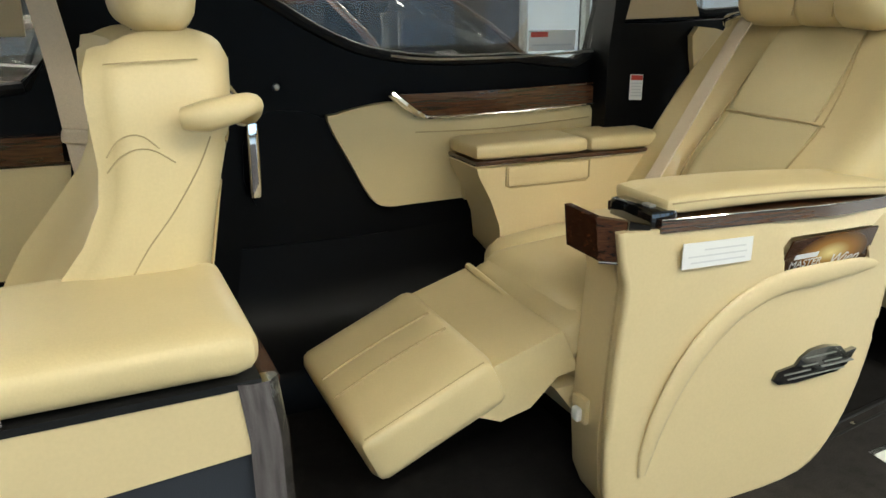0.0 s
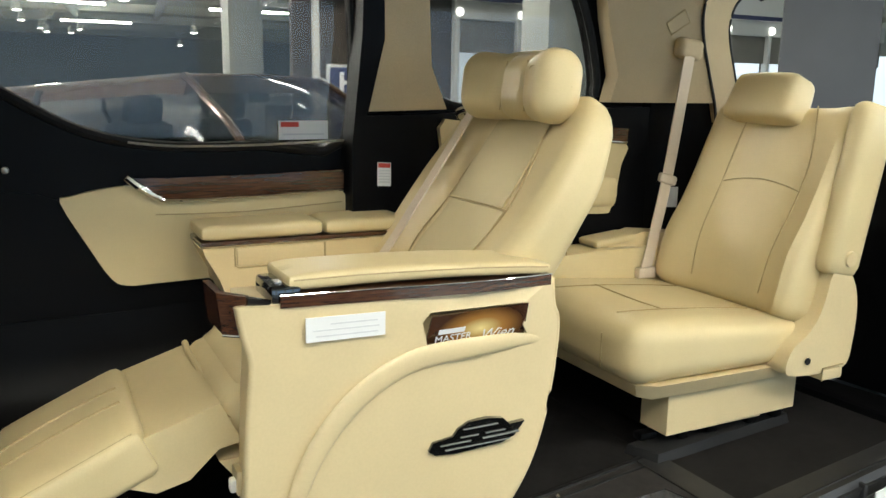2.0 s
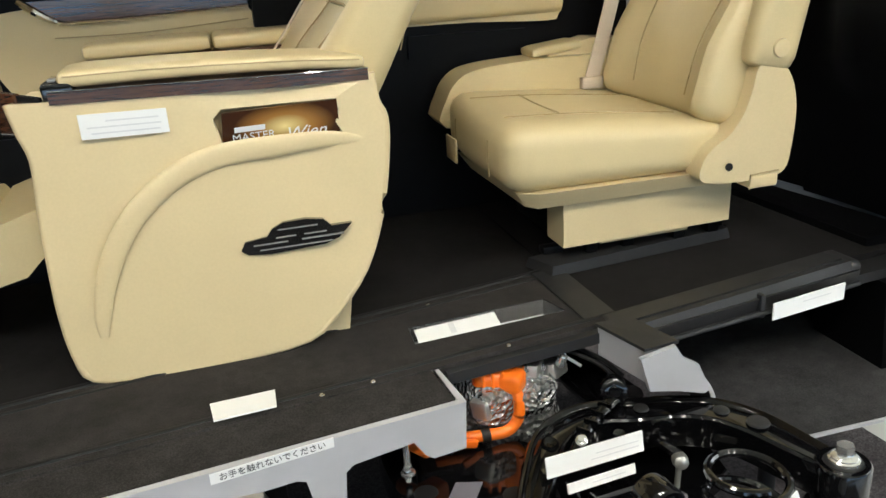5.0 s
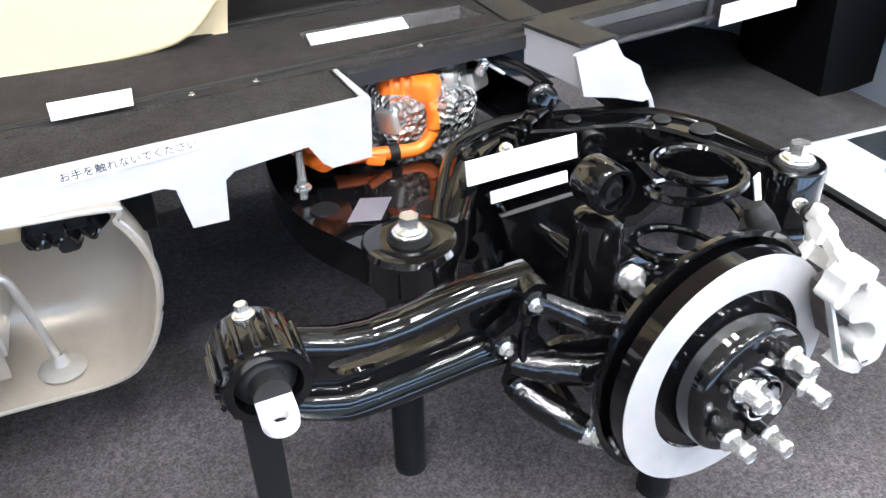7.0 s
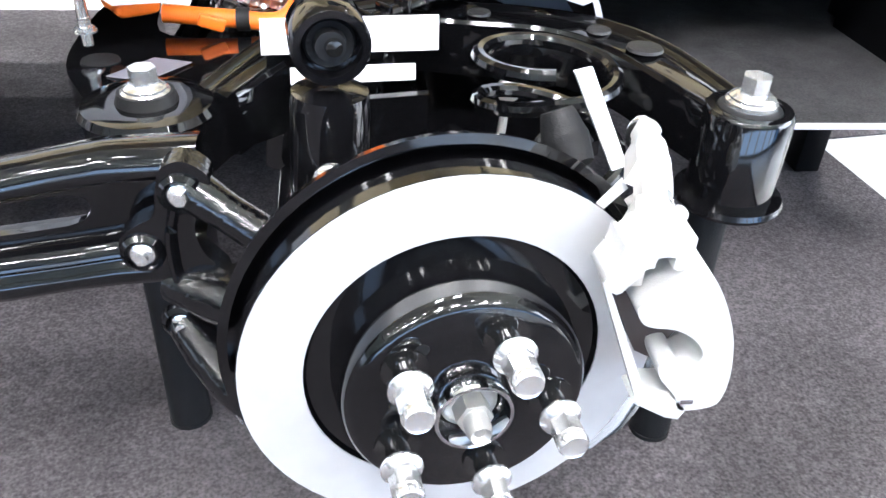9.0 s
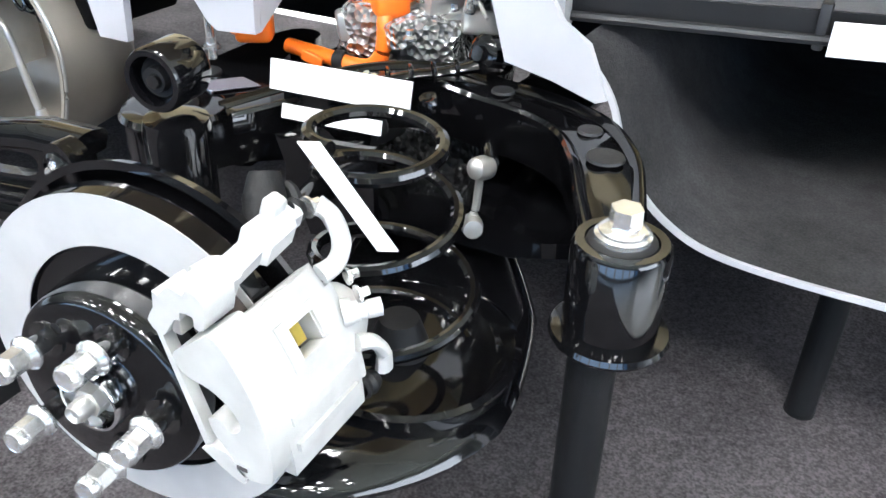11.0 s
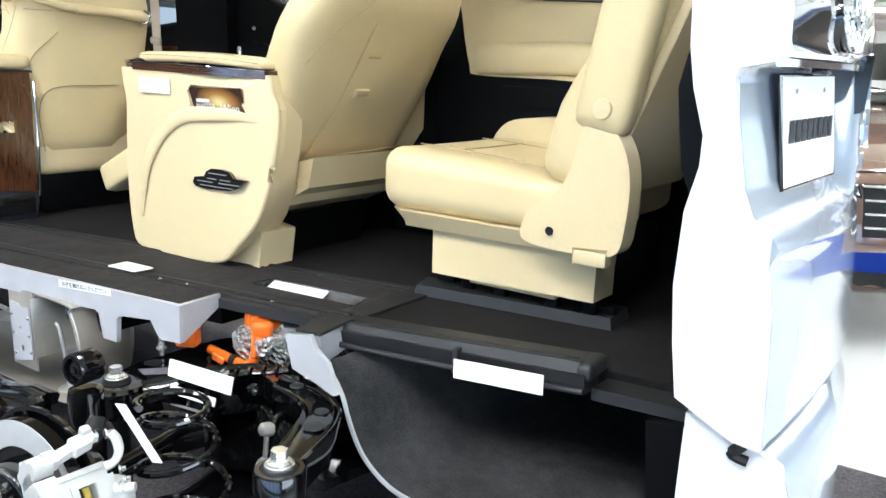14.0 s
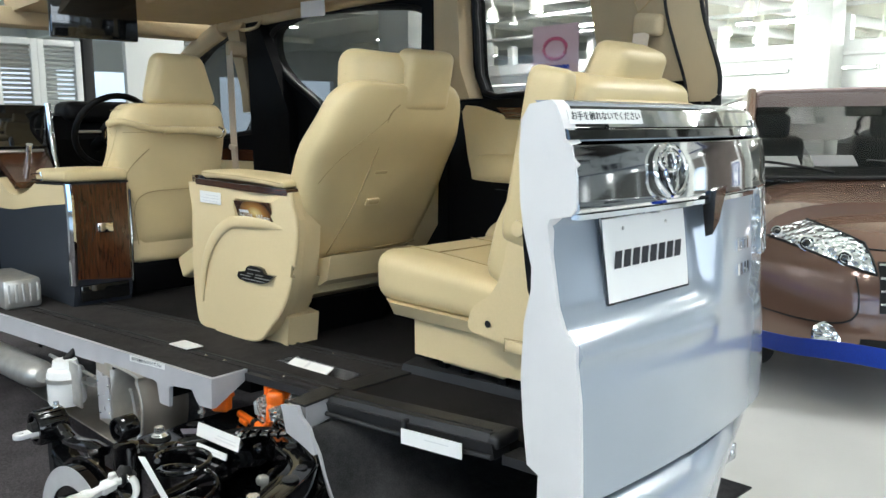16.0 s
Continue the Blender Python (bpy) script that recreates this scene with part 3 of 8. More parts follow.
def house_sheet(y0, y1, d0, d1):
    rings = []
    for y in (y0, y1):
        lower, upper = [], []
        for i, p in enumerate(house):
            d = (house[min(i + 1, len(house) - 1)] - house[max(i - 1, 0)]).normalized()
            nrm = Vector((-d.z, 0, d.x))
            lean = 0.10 if y > 0 else 0.0
            lower.append(Vector((p.x + lean * 0.3, y, p.z)) + nrm * d0)
            upper.append(Vector((p.x + lean * 0.3, y, p.z)) + nrm * d1)
        rings.append(lower + upper[::-1])
    return loft(rings)


part("wheel_house_panel", house_sheet(-0.096, 0.80, 0.0, 0.005), WELL, van, "dark felt-backed wheel-house panel")
part("wheel_house_edge", house_sheet(-0.102, -0.0965, -0.001, 0.006), GREY, van, "light grey cut sheet edge")
gus = [(0.722, 0.545), (0.79, 0.558), (0.806, 0.532), (0.838, 0.512), (0.864, 0.455), (0.852, 0.450), (0.80, 0.466), (0.742, 0.478)]
part("cut_gusset", prism(gus, "y", -0.108, -0.098, 0.002, 1), GREY, van, "light grey cut face of the bracket")

# ---- cutaway van: far side wall ----
slide = [(0.215, 1.245), (0.0, 1.236), (-0.196, 1.236), (-0.349, 1.258), (-0.454, 1.302), (-0.56, 1.365), (-0.70, 1.44), (-0.80, 1.52), (-0.83, 1.60), (-0.80, 1.66), (-0.62, 1.70), (-0.45, 1.705), (0.05, 1.675), (0.20, 1.63), (0.232, 1.58)]
quarter = [(0.47, 1.345), (0.70, 1.338), (0.955, 1.343), (0.978, 1.375), (0.976, 1.43), (0.945, 1.55), (0.90, 1.65), (0.84, 1.68), (0.46, 1.69), (0.425, 1.64), (0.432, 1.55)]
front_win = [(-1.0, 1.21), (-1.0, 1.50), (-1.08, 1.63), (-1.2, 1.66), (-1.45, 1.60), (-1.75, 1.42), (-1.95, 1.24), (-1.9, 1.21)]
WY = 0.925
slide, quarter, front_win = curve2(slide, 3), curve2(quarter, 3), curve2(front_win, 3)


def grown(poly, d):
    """The outline pushed outwards from its middle by d."""
    cx = sum(p[0] for p in poly) / len(poly)
    cz = sum(p[1] for p in poly) / len(poly)
    return [(x + d * (x - cx) / math.hypot(x - cx, z - cz), z + d * (z - cz) / math.hypot(x - cx, z - cz)) for x, z in poly]


part("side_wall", holed([(-2.1, 0.46), (1.30, 0.46), (1.28, 1.33), (1.24, 1.76), (-1.2, 1.78), (-1.55, 1.64), (-2.1, 1.28)], [slide, quarter, front_win], "y", WY, WY + 0.05), BLACK, van, "black inner side wall with window openings")
skin_ol = [(-2.1, 0.44), (1.28, 0.44), (1.25, 1.33), (1.18, 1.76), (-1.1, 1.78), (-1.55, 1.70), (-2.1, 1.34)]
part("door_core", holed(skin_ol, [grown(w, 0.03) for w in (slide, quarter, front_win)], "y", WY + 0.054, WY + 0.084), BLACK, van, "black window reveal")
part("outer_skin", holed(skin_ol, [grown(w, 0.06) for w in (slide, quarter, front_win)], "y", WY + 0.087, WY + 0.10), PEARL, van, "silver-white outer body side")
for nm, ol in (("window_pane", slide), ("window_pane", quarter), ("window_pane", front_win)):
    g = part(nm, prism(ol, "y", WY + 0.03, WY + 0.034), GLASS, van, "tinted side window pane", flat=True)
    g.visible_shadow = False


def rim(ol, y, r, mat, name="window_seal"):
    return part(name, tube([(a, y, b) for a, b in ol + ol[:1]], r, 8, 0), mat, van)


for ol in (slide, quarter, front_win):
    rim(ol, WY - 0.001, 0.012, RUBBER)
part("bright_strip", tube([(0.21, WY - 0.012, 1.246), (0.0, WY - 0.012, 1.238), (-0.196, WY - 0.012, 1.238), (-0.30, WY - 0.012, 1.248)], 0.003, 6), STEEL, van)
# sliding-door trim
panel = curve2([(-0.445, 1.120), (-0.425, 1.132), (-0.36, 1.146), (-0.285, 1.150), (-0.25, 1.118), (-0.18, 1.110), (0.0, 1.115), (0.197, 1.122), (0.200, 1.03), (0.198, 0.945), (0.05, 0.932), (-0.11, 0.928), (-0.26, 0.925), (-0.318, 0.925), (-0.352, 0.944), (-0.395, 1.02)], 3)
door_trim = part("door_trim", prism(panel, "y", WY - 0.022, WY - 0.001, 0.006), LEATHER, van, "cream leather sliding-door panel")
part("stitch_line", tube([(-0.25, WY - 0.024, 1.085), (-0.05, WY - 0.024, 1.082), (0.195, WY - 0.024, 1.094)], 0.0016, 6), SEAM, van)
part("arm_swell", moved(rbox(0.17, 0.02, 0.065, 0.018, 6), Matrix.Translation((0.03, WY - 0.03, 0.985))), LEATHER, van)
veneer = [(-0.302, 1.170), (-0.28, 1.150), (-0.245, 1.128), (-0.213, 1.120), (-0.10, 1.120), (0.197, 1.128), (0.197, 1.176), (0.0, 1.170), (-0.2, 1.168)]
part("veneer_strip", prism(veneer, "y", WY - 0.034, WY - 0.0215, 0.004), WOOD, van, "glossy walnut veneer strip")
part("veneer_bright", tube([(-0.31, WY - 0.034, 1.173), (-0.28, WY - 0.036, 1.147), (-0.245, WY - 0.036, 1.125), (-0.205, WY - 0.036, 1.117), (0.0, WY - 0.036, 1.119), (0.197, WY - 0.036, 1.126)], 0.004, 8, flat=1.0, radii=(0.008, 0.010, 0.007, 0.004, 0.003, 0.003)), CHROME, van, "chrome lower edge of the veneer")
part("pull_recess", prism(curve2([(-0.60, 1.13), (-0.44, 1.12), (-0.36, 0.97), (-0.38, 0.95), (-0.60, 0.95)], 3), "y", WY - 0.006, WY - 0.001, 0.002), BLACK, van)
part("pull_handle", moved(rbox(0.014, 0.014, 0.078, 0.008, 5), Matrix.Translation((-0.604, WY - 0.02, 1.05))), CHROME, van, "chrome inner pull handle")
part("latch_knob", lathe([(0, 0), (0.008, 0), (0.006, 0.006), (0, 0.008)], (-0.545, WY - 0.002, 1.192), (0, -1, 0), 12), STEEL, van)
part("latch_knob", lathe([(0, 0), (0.010, 0), (0.007, 0.008), (0, 0.01)], (-0.67, WY - 0.03, 0.925), (0, -1, 0), 12), STEEL, van)
part("door_pillar", prism([(-0.92, 0.5), (-0.70, 0.5), (-0.64, 0.9), (-0.64, 1.3), (-0.86, 1.70), (-0.96, 1.70)], "y", WY - 0.05, WY - 0.001, 0.01), BLACK, van, "black door pillar")
ledge_rows = ((0.919, 0.86), (0.912, 0.78), (0.896, 0.715), (0.860, 0.670), (0.805, 0.645), (0.765, 0.636), (0.757, 0.625), (0.757, 0.546))
part("step_ledge", loft([[(x, 0.924, 0.86)] + [(x, y, z + 0.05 * max(0.0, x + 0.35)) for y, z in ledge_rows] + [(x, 0.924, 0.546)] for x in np.linspace(-0.84, 0.16, 14)]), BLACK, van, "black curved ledge at the foot of the door")
part("cup_recess", lathe([(0.040, 0.0), (0.046, 0.0), (0.047, 0.006), (0.040, 0.007), (0.036, -0.004)], (-0.70, 0.83, 0.662), (0, -0.25, 1), segs=26), RUBBER, van, "round cup recess")
# pillars and rear trim
part("pillar_black", prism([(0.205, 0.56), (0.36, 0.56), (0.36, 1.31), (0.245, 1.31), (0.29, 1.49), (0.288, 1.72), (0.24, 1.72), (0.232, 1.5), (0.205, 1.24)], "y", WY - 0.075, WY - 0.001, 0.012), BLACK, van, "black pillar trim")
part("pillar_cover", prism([(0.246, 1.318), (0.462, 1.324), (0.418, 1.43), (0.41, 1.60), (0.40, 1.74), (0.292, 1.74), (0.292, 1.494)], "y", WY - 0.07, WY - 0.001, 0.012), TRIM, van, "cream cloth pillar cover")
tag = [(0.270, 0.849, 1.195), (0.306, 0.849, 1.193), (0.306, 0.849, 1.134), (0.270, 0.849, 1.136)]
lab = thing("warning_label", "small white warning label with red heading on the pillar", "label")
card("sheet", tag[::-1], 0.001, PAPER, lab)
print_bars([(0.270, 0.8475, 1.195), (0.306, 0.8475, 1.193), (0.306, 0.8475, 1.134), (0.270, 0.8475, 1.136)], [(0.03, 0.22, 0.05, 0.95)], REDINK, lab)
print_bars([(0.270, 0.8475, 1.195), (0.306, 0.8475, 1.193), (0.306, 0.8475, 1.134), (0.270, 0.8475, 1.136)], [(0.32 + 0.12 * k, 0.37 + 0.12 * k, 0.1, 0.9) for k in range(5)], INK, lab)
# Added panel: keeps the rear lamps off the floor below the van.
part("rocker_panel", box(-2.1, 1.24, WY + 0.002, WY + 0.048, 0.12, 0.455, 0.01), BLACK, van, "black far-side rocker panel, added to block light from behind")
rear_ol = curve2([(0.455, 1.300), (0.452, 1.20), (0.480, 1.075), (0.51, 1.048), (0.75, 1.042), (0.96, 1.030), (0.992, 1.042), (1.008, 1.09), (1.022, 1.17), (1.033, 1.232), (0.85, 1.246), (0.66, 1.256)], 3)
part("rear_trim_panel", prism(rear_ol, "y", 0.845, WY - 0.001, 0.008), LEATHER, van, "cream leather rear side panel")
part("rear_arm_ledge", tube([(0.515, 0.848, 1.092), (0.60, 0.842, 1.094), (0.80, 0.838, 1.096), (1.0, 0.850, 1.092)], 0.044, 14, flat=0.42, up=(0, 1, 0)), LEATHER, van)
part("rear_veneer", prism([(0.60, 1.290), (0.64, 1.256), (0.85, 1.246), (1.032, 1.234), (1.036, 1.272), (0.85, 1.284)], "y", 0.838, WY - 0.001, 0.005), WOOD, van, "glossy walnut veneer strip")
part("rear_bright", tube([(0.64, 0.838, 1.254), (0.85, 0.838, 1.244), (1.032, 0.838, 1.232)], 0.003, 6), CHROME, van)
part("rear_pocket", prism([(0.58, 0.965), (0.88, 0.965), (0.90, 1.015), (0.58, 1.02)], "y", 0.852, 0.8605, 0.006), BLACK, van)
part("rear_lower_trim", prism([(0.36, 0.54), (1.34, 0.54), (1.335, 1.338), (0.36, 1.31)], "y", 0.862, WY - 0.001, 0.008), BLACK, van, "black rear lower side trim")
part("rear_corner_trim", solid([(1.13, 0.861, 0.545), (1.348, 0.790, 0.545), (1.348, 0.806, 0.545), (1.13, 0.90, 0.545)], [(1.13, 0.861, 1.352), (1.346, 0.790, 1.352), (1.346, 0.806, 1.352), (1.13, 0.90, 1.352)], 0.003), BLACK, van, "black rear corner trim")
cover_ol = [(0.972, 1.345), (1.298, 1.346), (1.266, 1.44), (1.240, 1.518), (1.229, 1.595), (1.245, 1.74), (0.93, 1.74), (0.955, 1.57), (0.992, 1.42)]
cover_y = lambda x: float(np.interp(x, (0.95, 1.25), (0.852, 0.786)))
part("quarter_cover", solid([(x, cover_y(x), z) for x, z in cover_ol], [(x, 0.90, z) for x, z in cover_ol], 0.006), TRIM, van, "cream cloth rear pillar cover")
post_seal = [(1.312, 1.29), (1.300, 1.348), (1.268, 1.44), (1.243, 1.518), (1.233, 1.595), (1.252, 1.67), (1.29, 1.76)]
gate_open = [(1.375, 1.290), (1.390, 1.300), (1.394, 1.325), (1.390, 1.365), (1.369, 1.428), (1.342, 1.508), (1.333, 1.565), (1.347, 1.618), (1.385, 1.655), (1.45, 1.68)]
part("rear_post", prism(post_seal[:1] + gate_open + [(1.45, 1.77)] + post_seal[:0:-1], "y", 0.784, 0.806, 0.005), TRIM, van, "cream cover of the rear gate post")
part("post_seal", tube([(x, 0.784, z) for x, z in post_seal], 0.0045, 8), RUBBER, van)
part("gate_seal", tube([(x + 0.004, 0.788, z) for x, z in gate_open], 0.006, 8), RUBBER, van)
lamp_ol = [(1.126, 1.565), (1.178, 1.604), (1.196, 1.570), (1.142, 1.534)]
part("lamp_lens", solid([(x, cover_y(x) - 0.003, z) for x, z in lamp_ol], [(x, cover_y(x) + 0.003, z) for x, z in lamp_ol], 0.001), TRIM, van, "small cream interior lamp cover")
part("lamp_frame", tube([(x, cover_y(x) - 0.003, z) for x, z in lamp_ol + lamp_ol[:1]], 0.0025, 6, 0), SEAM, van)
# roof lining and screen
part("roof_lining", solid([(-1.45, 0.02, 1.72), (1.30, 0.02, 1.76), (1.36, 0.95, 1.74), (-1.25, 0.95, 1.72)], [(-1.45, 0.0, 1.80), (1.32, 0.0, 1.83), (1.38, 1.0, 1.80), (-1.25, 1.0, 1.78)], 0.02), TRIM, van, "cream cloth roof lining")
part("roof_rail", tube([(-1.2, 0.90, 1.705), (-0.3, 0.905, 1.728), (0.5, 0.90, 1.728), (1.28, 0.86, 1.725)], 0.03, 10), TRIM, van)
part("roof_console", solid([(-0.75, 0.30, 1.722), (0.25, 0.30, 1.73), (0.25, 0.42, 1.73), (-0.75, 0.42, 1.722)], [(-0.75, 0.31, 1.712), (0.25, 0.31, 1.72), (0.25, 0.41, 1.72), (-0.75, 0.41, 1.712)], 0.004), TRIM, van)
part("roof_handle", tube([(-0.95, 0.86, 1.70), (-0.94, 0.84, 1.668), (-0.82, 0.84, 1.668), (-0.81, 0.86, 1.70)], 0.008, 8), TRIM, van)
scr = thing("roof_screen", "black folding screen hanging from the roof lining", "screen")
part("housing", box(-0.735, -0.70, -0.075, 0.245, 1.555, 1.74, 0.008), PIANO, scr)
part("hinge", box(-0.76, -0.69, 0.0, 0.17, 1.735, 1.765, 0.006), BLACK, scr)
rs = thing("roof_card", "small white notice card hung at the roof lining", "card")
card("sheet", [(-0.42, 0.80, 1.735), (-0.30, 0.83, 1.735), (-0.30, 0.83, 1.668), (-0.42, 0.80, 1.668)], 0.001, PAPER, rs)
# front cab
part("front_door_panel", prism([(-1.95, 0.86), (-0.96, 0.86), (-0.94, 1.07), (-1.95, 1.07)], "y", WY - 0.03, WY - 0.001, 0.008), LEATHER, van, "cream leather front-door panel")
part("front_veneer", prism([(-1.95, 1.075), (-0.95, 1.075), (-0.95, 1.125), (-1.95, 1.14)], "y", WY - 0.04, WY - 0.001, 0.006), WOOD, van, "glossy walnut veneer strip")
part("front_post", tube([(-1.2, 0.90, 1.70), (-1.5, 0.89, 1.60), (-1.85, 0.86, 1.40), (-2.15, 0.82, 1.22)], 0.035, 10, flat=1.3), TRIM, van, "cream windscreen post trim")
part("centre_post", prism([(-1.17, 1.73), (-1.06, 1.73), (-0.985, 1.40), (-0.985, 1.30), (-1.035, 1.30), (-1.045, 1.40)], "y", WY - 0.035, WY - 0.001, 0.01), TRIM, van, "cream door post trim")
part("windscreen_header", box(-1.5, -1.38, -0.1, 0.95, 1.66, 1.74, 0.02), TRIM, van)
part("cowl_side", prism([(-2.4, 0.3), (-1.9, 0.3), (-1.9, 1.2), (-2.4, 1.15)], "y", -0.3, 0.98, 0.02), BLACK, van)


# ---- captain seat ----
def seam(points, parent, r=0.0017, mat=None, name="seam"):
    return part(name, tube(points, r, 6, 5), mat or SEAM, parent)


cap = thing("captain_seat", "cream leather captain seat with raised leg rest and winged headrest", "seat")
# cushion
part("cushion", moved(rbox(0.215, 0.185, 0.078, 0.045, 10, 0.012), pose(0.005, 0.495, 0.815, 0, -4, 0)), LEATHER, cap, "cream leather cushion")
for sy in (0.315, 0.685):
    part("cushion_bolster", moved(rbox(0.205, 0.055, 0.082, 0.045, 8, 0.01), pose(0.030, sy, 0.815, 0, -4, 0)), LEATHER, cap)
part("cushion_piping", tube([(-0.222, 0.308, 0.812), (-0.232, 0.36, 0.826), (-0.236, 0.48, 0.838), (-0.238, 0.60, 0.848), (-0.236, 0.66, 0.850)], 0.007, 8), LEATHER, cap)
part("cushion_roll", moved(rbox(0.045, 0.180, 0.044, 0.036, 10), pose(-0.190, 0.488, 0.822, 0, -18, 0)), LEATHER, cap, "rolled cushion front")
seam([(-0.165, y, 0.868 + 0.003 * math.sin(y * 40)) for y in (0.32, 0.42, 0.52, 0.64)], cap, 0.0016)
part("seat_base", prism([(-0.24, 0.74), (0.30, 0.76), (0.28, 0.70), (0.20, 0.665), (-0.18, 0.66)], "y", 0.31, 0.71, 0.02), SHELL, cap, "cream plastic seat base")
part("pedestal", prism([(-0.05, 0.67), (0.24, 0.67), (0.20, DECK), (-0.10, DECK)], "y", 0.36, 0.68, 0.015), BLACK, cap)
part("base_skirt", prism([(0.20, 0.79), (0.36, 0.83), (0.34, 0.75), (0.24, 0.70)], "y", 0.33, 0.70, 0.02), SHELL, cap)
# leg rest: link and pad
link = [(-0.235, 0.846), (-0.36, 0.806), (-0.395, 0.725), (-0.345, 0.705), (-0.29, 0.718), (-0.24, 0.765), (-0.20, 0.772)]
part("leg_rest_link", prism(link, "y", 0.305, 0.665, 0.012), LEATHER, cap, "cream leg-rest link")



def pad_warp(v):
    return Matrix.Translation((-0.462, 0.475, 0.735)) @ Matrix.Rotation(radians(-24.5), 4, "Y") @ v


leg = part("leg_rest", rbox(0.125, 0.182, 0.047, 0.022, 10, 0.006, pad_warp), LEATHER, cap, "cream leather leg rest")
for dy in (-0.055, 0.02):
    pts = [pad_warp(Vector((dx, dy + 0.02, 0.0478 + 0.006 * (1 - (dx / 0.125) ** 2) * (1 - ((dy + 0.02) / 0.182) ** 2)))) for dx in (-0.112, -0.06, 0.0, 0.06, 0.108)]
    seam(pts, leg, 0.0024)
seam([pad_warp(Vector((dx, -0.172, 0.041))) for dx in (-0.11, -0.05, 0.05, 0.11)], leg, 0.0015)


# backrest: a leaning slab with side bolsters and a dished middle
def back_warp(v):
    h = (v.z + 0.25) / 0.5
    bol = min(1.0, max(0.0, (abs(v.y) - 0.135) / 0.10))
    x, y, z = v.x, v.y, v.z
    y *= 1.0 - 0.07 * max(0, h - 0.72) / 0.28 + 0.03 * math.sin(h * 3)
    k = min(1.0, max(0.0, (v.x / 0.078 + 1) / 2))
    fore = 0.060 * z - 0.036 * bol ** 1.5 * (1 - 0.45 * h) + 0.010 * math.cos(v.y * 9) - 0.018 * math.exp(-((h - 0.28) / 0.16) ** 2) * (1 - bol)
    aft = -0.070 - 0.04 * z + 0.012 * math.exp(-((h - 0.35) / 0.3) ** 2) + 0.018 * math.exp(-((h - 0.86) / 0.17) ** 2)
    x += fore * (1 - k) + aft * k
    edge = abs(v.y) / 0.264
    if v.y < 0:
        y -= 0.036 * edge * edge * min(1.0, max(0.0, (h - 0.1) / 0.5))
    z -= 0.045 * max(0.0, (edge - 0.60) / 0.40) ** 2 * min(1.0, max(0.0, (h - 0.55) / 0.4))
    p = Matrix.Translation((0.405, 0.518, 1.072)) @ Matrix.Rotation(radians(31), 4, "Y") @ Vector((x, y, z))
    return p


part("backrest", rbox(0.078, 0.264, 0.315, 0.05, 16, 0, back_warp), LEATHER, cap, "cream leather backrest")


def front_skin(y0, y1, z0, z1, off, ny=8, nz=10, warp=back_warp, front=-0.075):
    """A thin upholstery panel that follows the front of a backrest."""
    grid = [[warp(Vector((front - off, y0 + (y1 - y0) * i / ny, z0 + (z1 - z0) * j / nz))) for i in range(ny + 1)] for j in range(nz + 1)]
    bm = bmesh.new()
    vs = [[bm.verts.new(p) for p in row] for row in grid]
    for j in range(nz):
        for i in range(ny):
            bm.faces.new((vs[j][i], vs[j][i + 1], vs[j + 1][i + 1], vs[j + 1][i]))
    got = bmesh.ops.extrude_face_region(bm, geom=bm.faces[:])
    bmesh.ops.translate(bm, vec=Vector((0.006, 0, 0)), verts=[v for v in got["geom"] if isinstance(v, bmesh.types.BMVert)])
    return bm


part("back_insert", front_skin(-0.120, 0.095, 0.034, 0.245, 0.009), INSERT, cap, "perforated upper back panel")
part("back_insert", front_skin(-0.135, 0.085, -0.225, 0.026, 0.009), INSERT, cap, "perforated lower back panel")
seam([back_warp(Vector((-0.086, y, z))) for y, z in ((-0.15, 0.026), (-0.09, 0.031), (-0.02, 0.032), (0.04, 0.031), (0.10, 0.026))], cap)
for sy in (-1, 1):
    seam([back_warp(Vector((-0.082, -0.018 + sy * w, z))) for w, z in ((0.118, -0.235), (0.120, -0.1), (0.122, 0.02), (0.116, 0.12), (0.106, 0.19), (0.102, 0.225))], cap)
# rear cover lines and pocket
seam([back_warp(Vector((0.0785, y, z))) for y, z in ((-0.055, 0.262), (-0.085, 0.225), (-0.080, 0.10), (-0.092, -0.03), (-0.118, -0.17), (-0.140, -0.262), (-0.125, -0.280), (0.05, -0.278), (0.24, -0.270))], cap, 0.0024)
seam([back_warp(Vector((0.0775, y, z))) for y, z in ((-0.085, 0.222), (-0.14, 0.16), (-0.20, 0.07), (-0.24, 0.0))], cap, 0.0014)
p = back_warp(Vector((0.0795, -0.035, 0.028)))
part("back_handle", moved(rbox(0.002, 0.024, 0.005, 0.0018, 4), Matrix.Translation(p) @ pose(0, 0, 0, 0, 24, 0)), SEAM, cap)
p = back_warp(Vector((0.0800, -0.035, -0.078)))
part("back_handle", moved(rbox(0.0035, 0.027, 0.013, 0.003, 5), Matrix.Translation(p) @ pose(0, 0, 0, 0, 24, 0)), SHELL, cap)
part("handle_hole", moved(rbox(0.003, 0.021, 0.0085, 0.002, 4), Matrix.Translation(back_warp(Vector((0.0825, -0.033, -0.075)))) @ pose(0, 0, 0, 0, 24, 0)), SEAM, cap)


# headrest: one winged pad with two creases, and a block behind it
def head_warp(v):
    ay = abs(v.y)
    w = min(1.0, max(0.0, (ay - 0.035) / 0.13))
    w = w * w * (3 - 2 * w)
    crease = math.exp(-((ay - 0.046 + 0.08 * v.z) / 0.0065) ** 2)
    x = v.x - 0.038 * w + (0.012 * crease if v.x < 0 else 0.0)
    z = v.z * (1 + 0.07 * w - 0.03 * crease)
    return Matrix.Translation((0.494, 0.506, 1.380)) @ Matrix.Rotation(radians(6), 4, "Y") @ Vector((x, v.y, z))


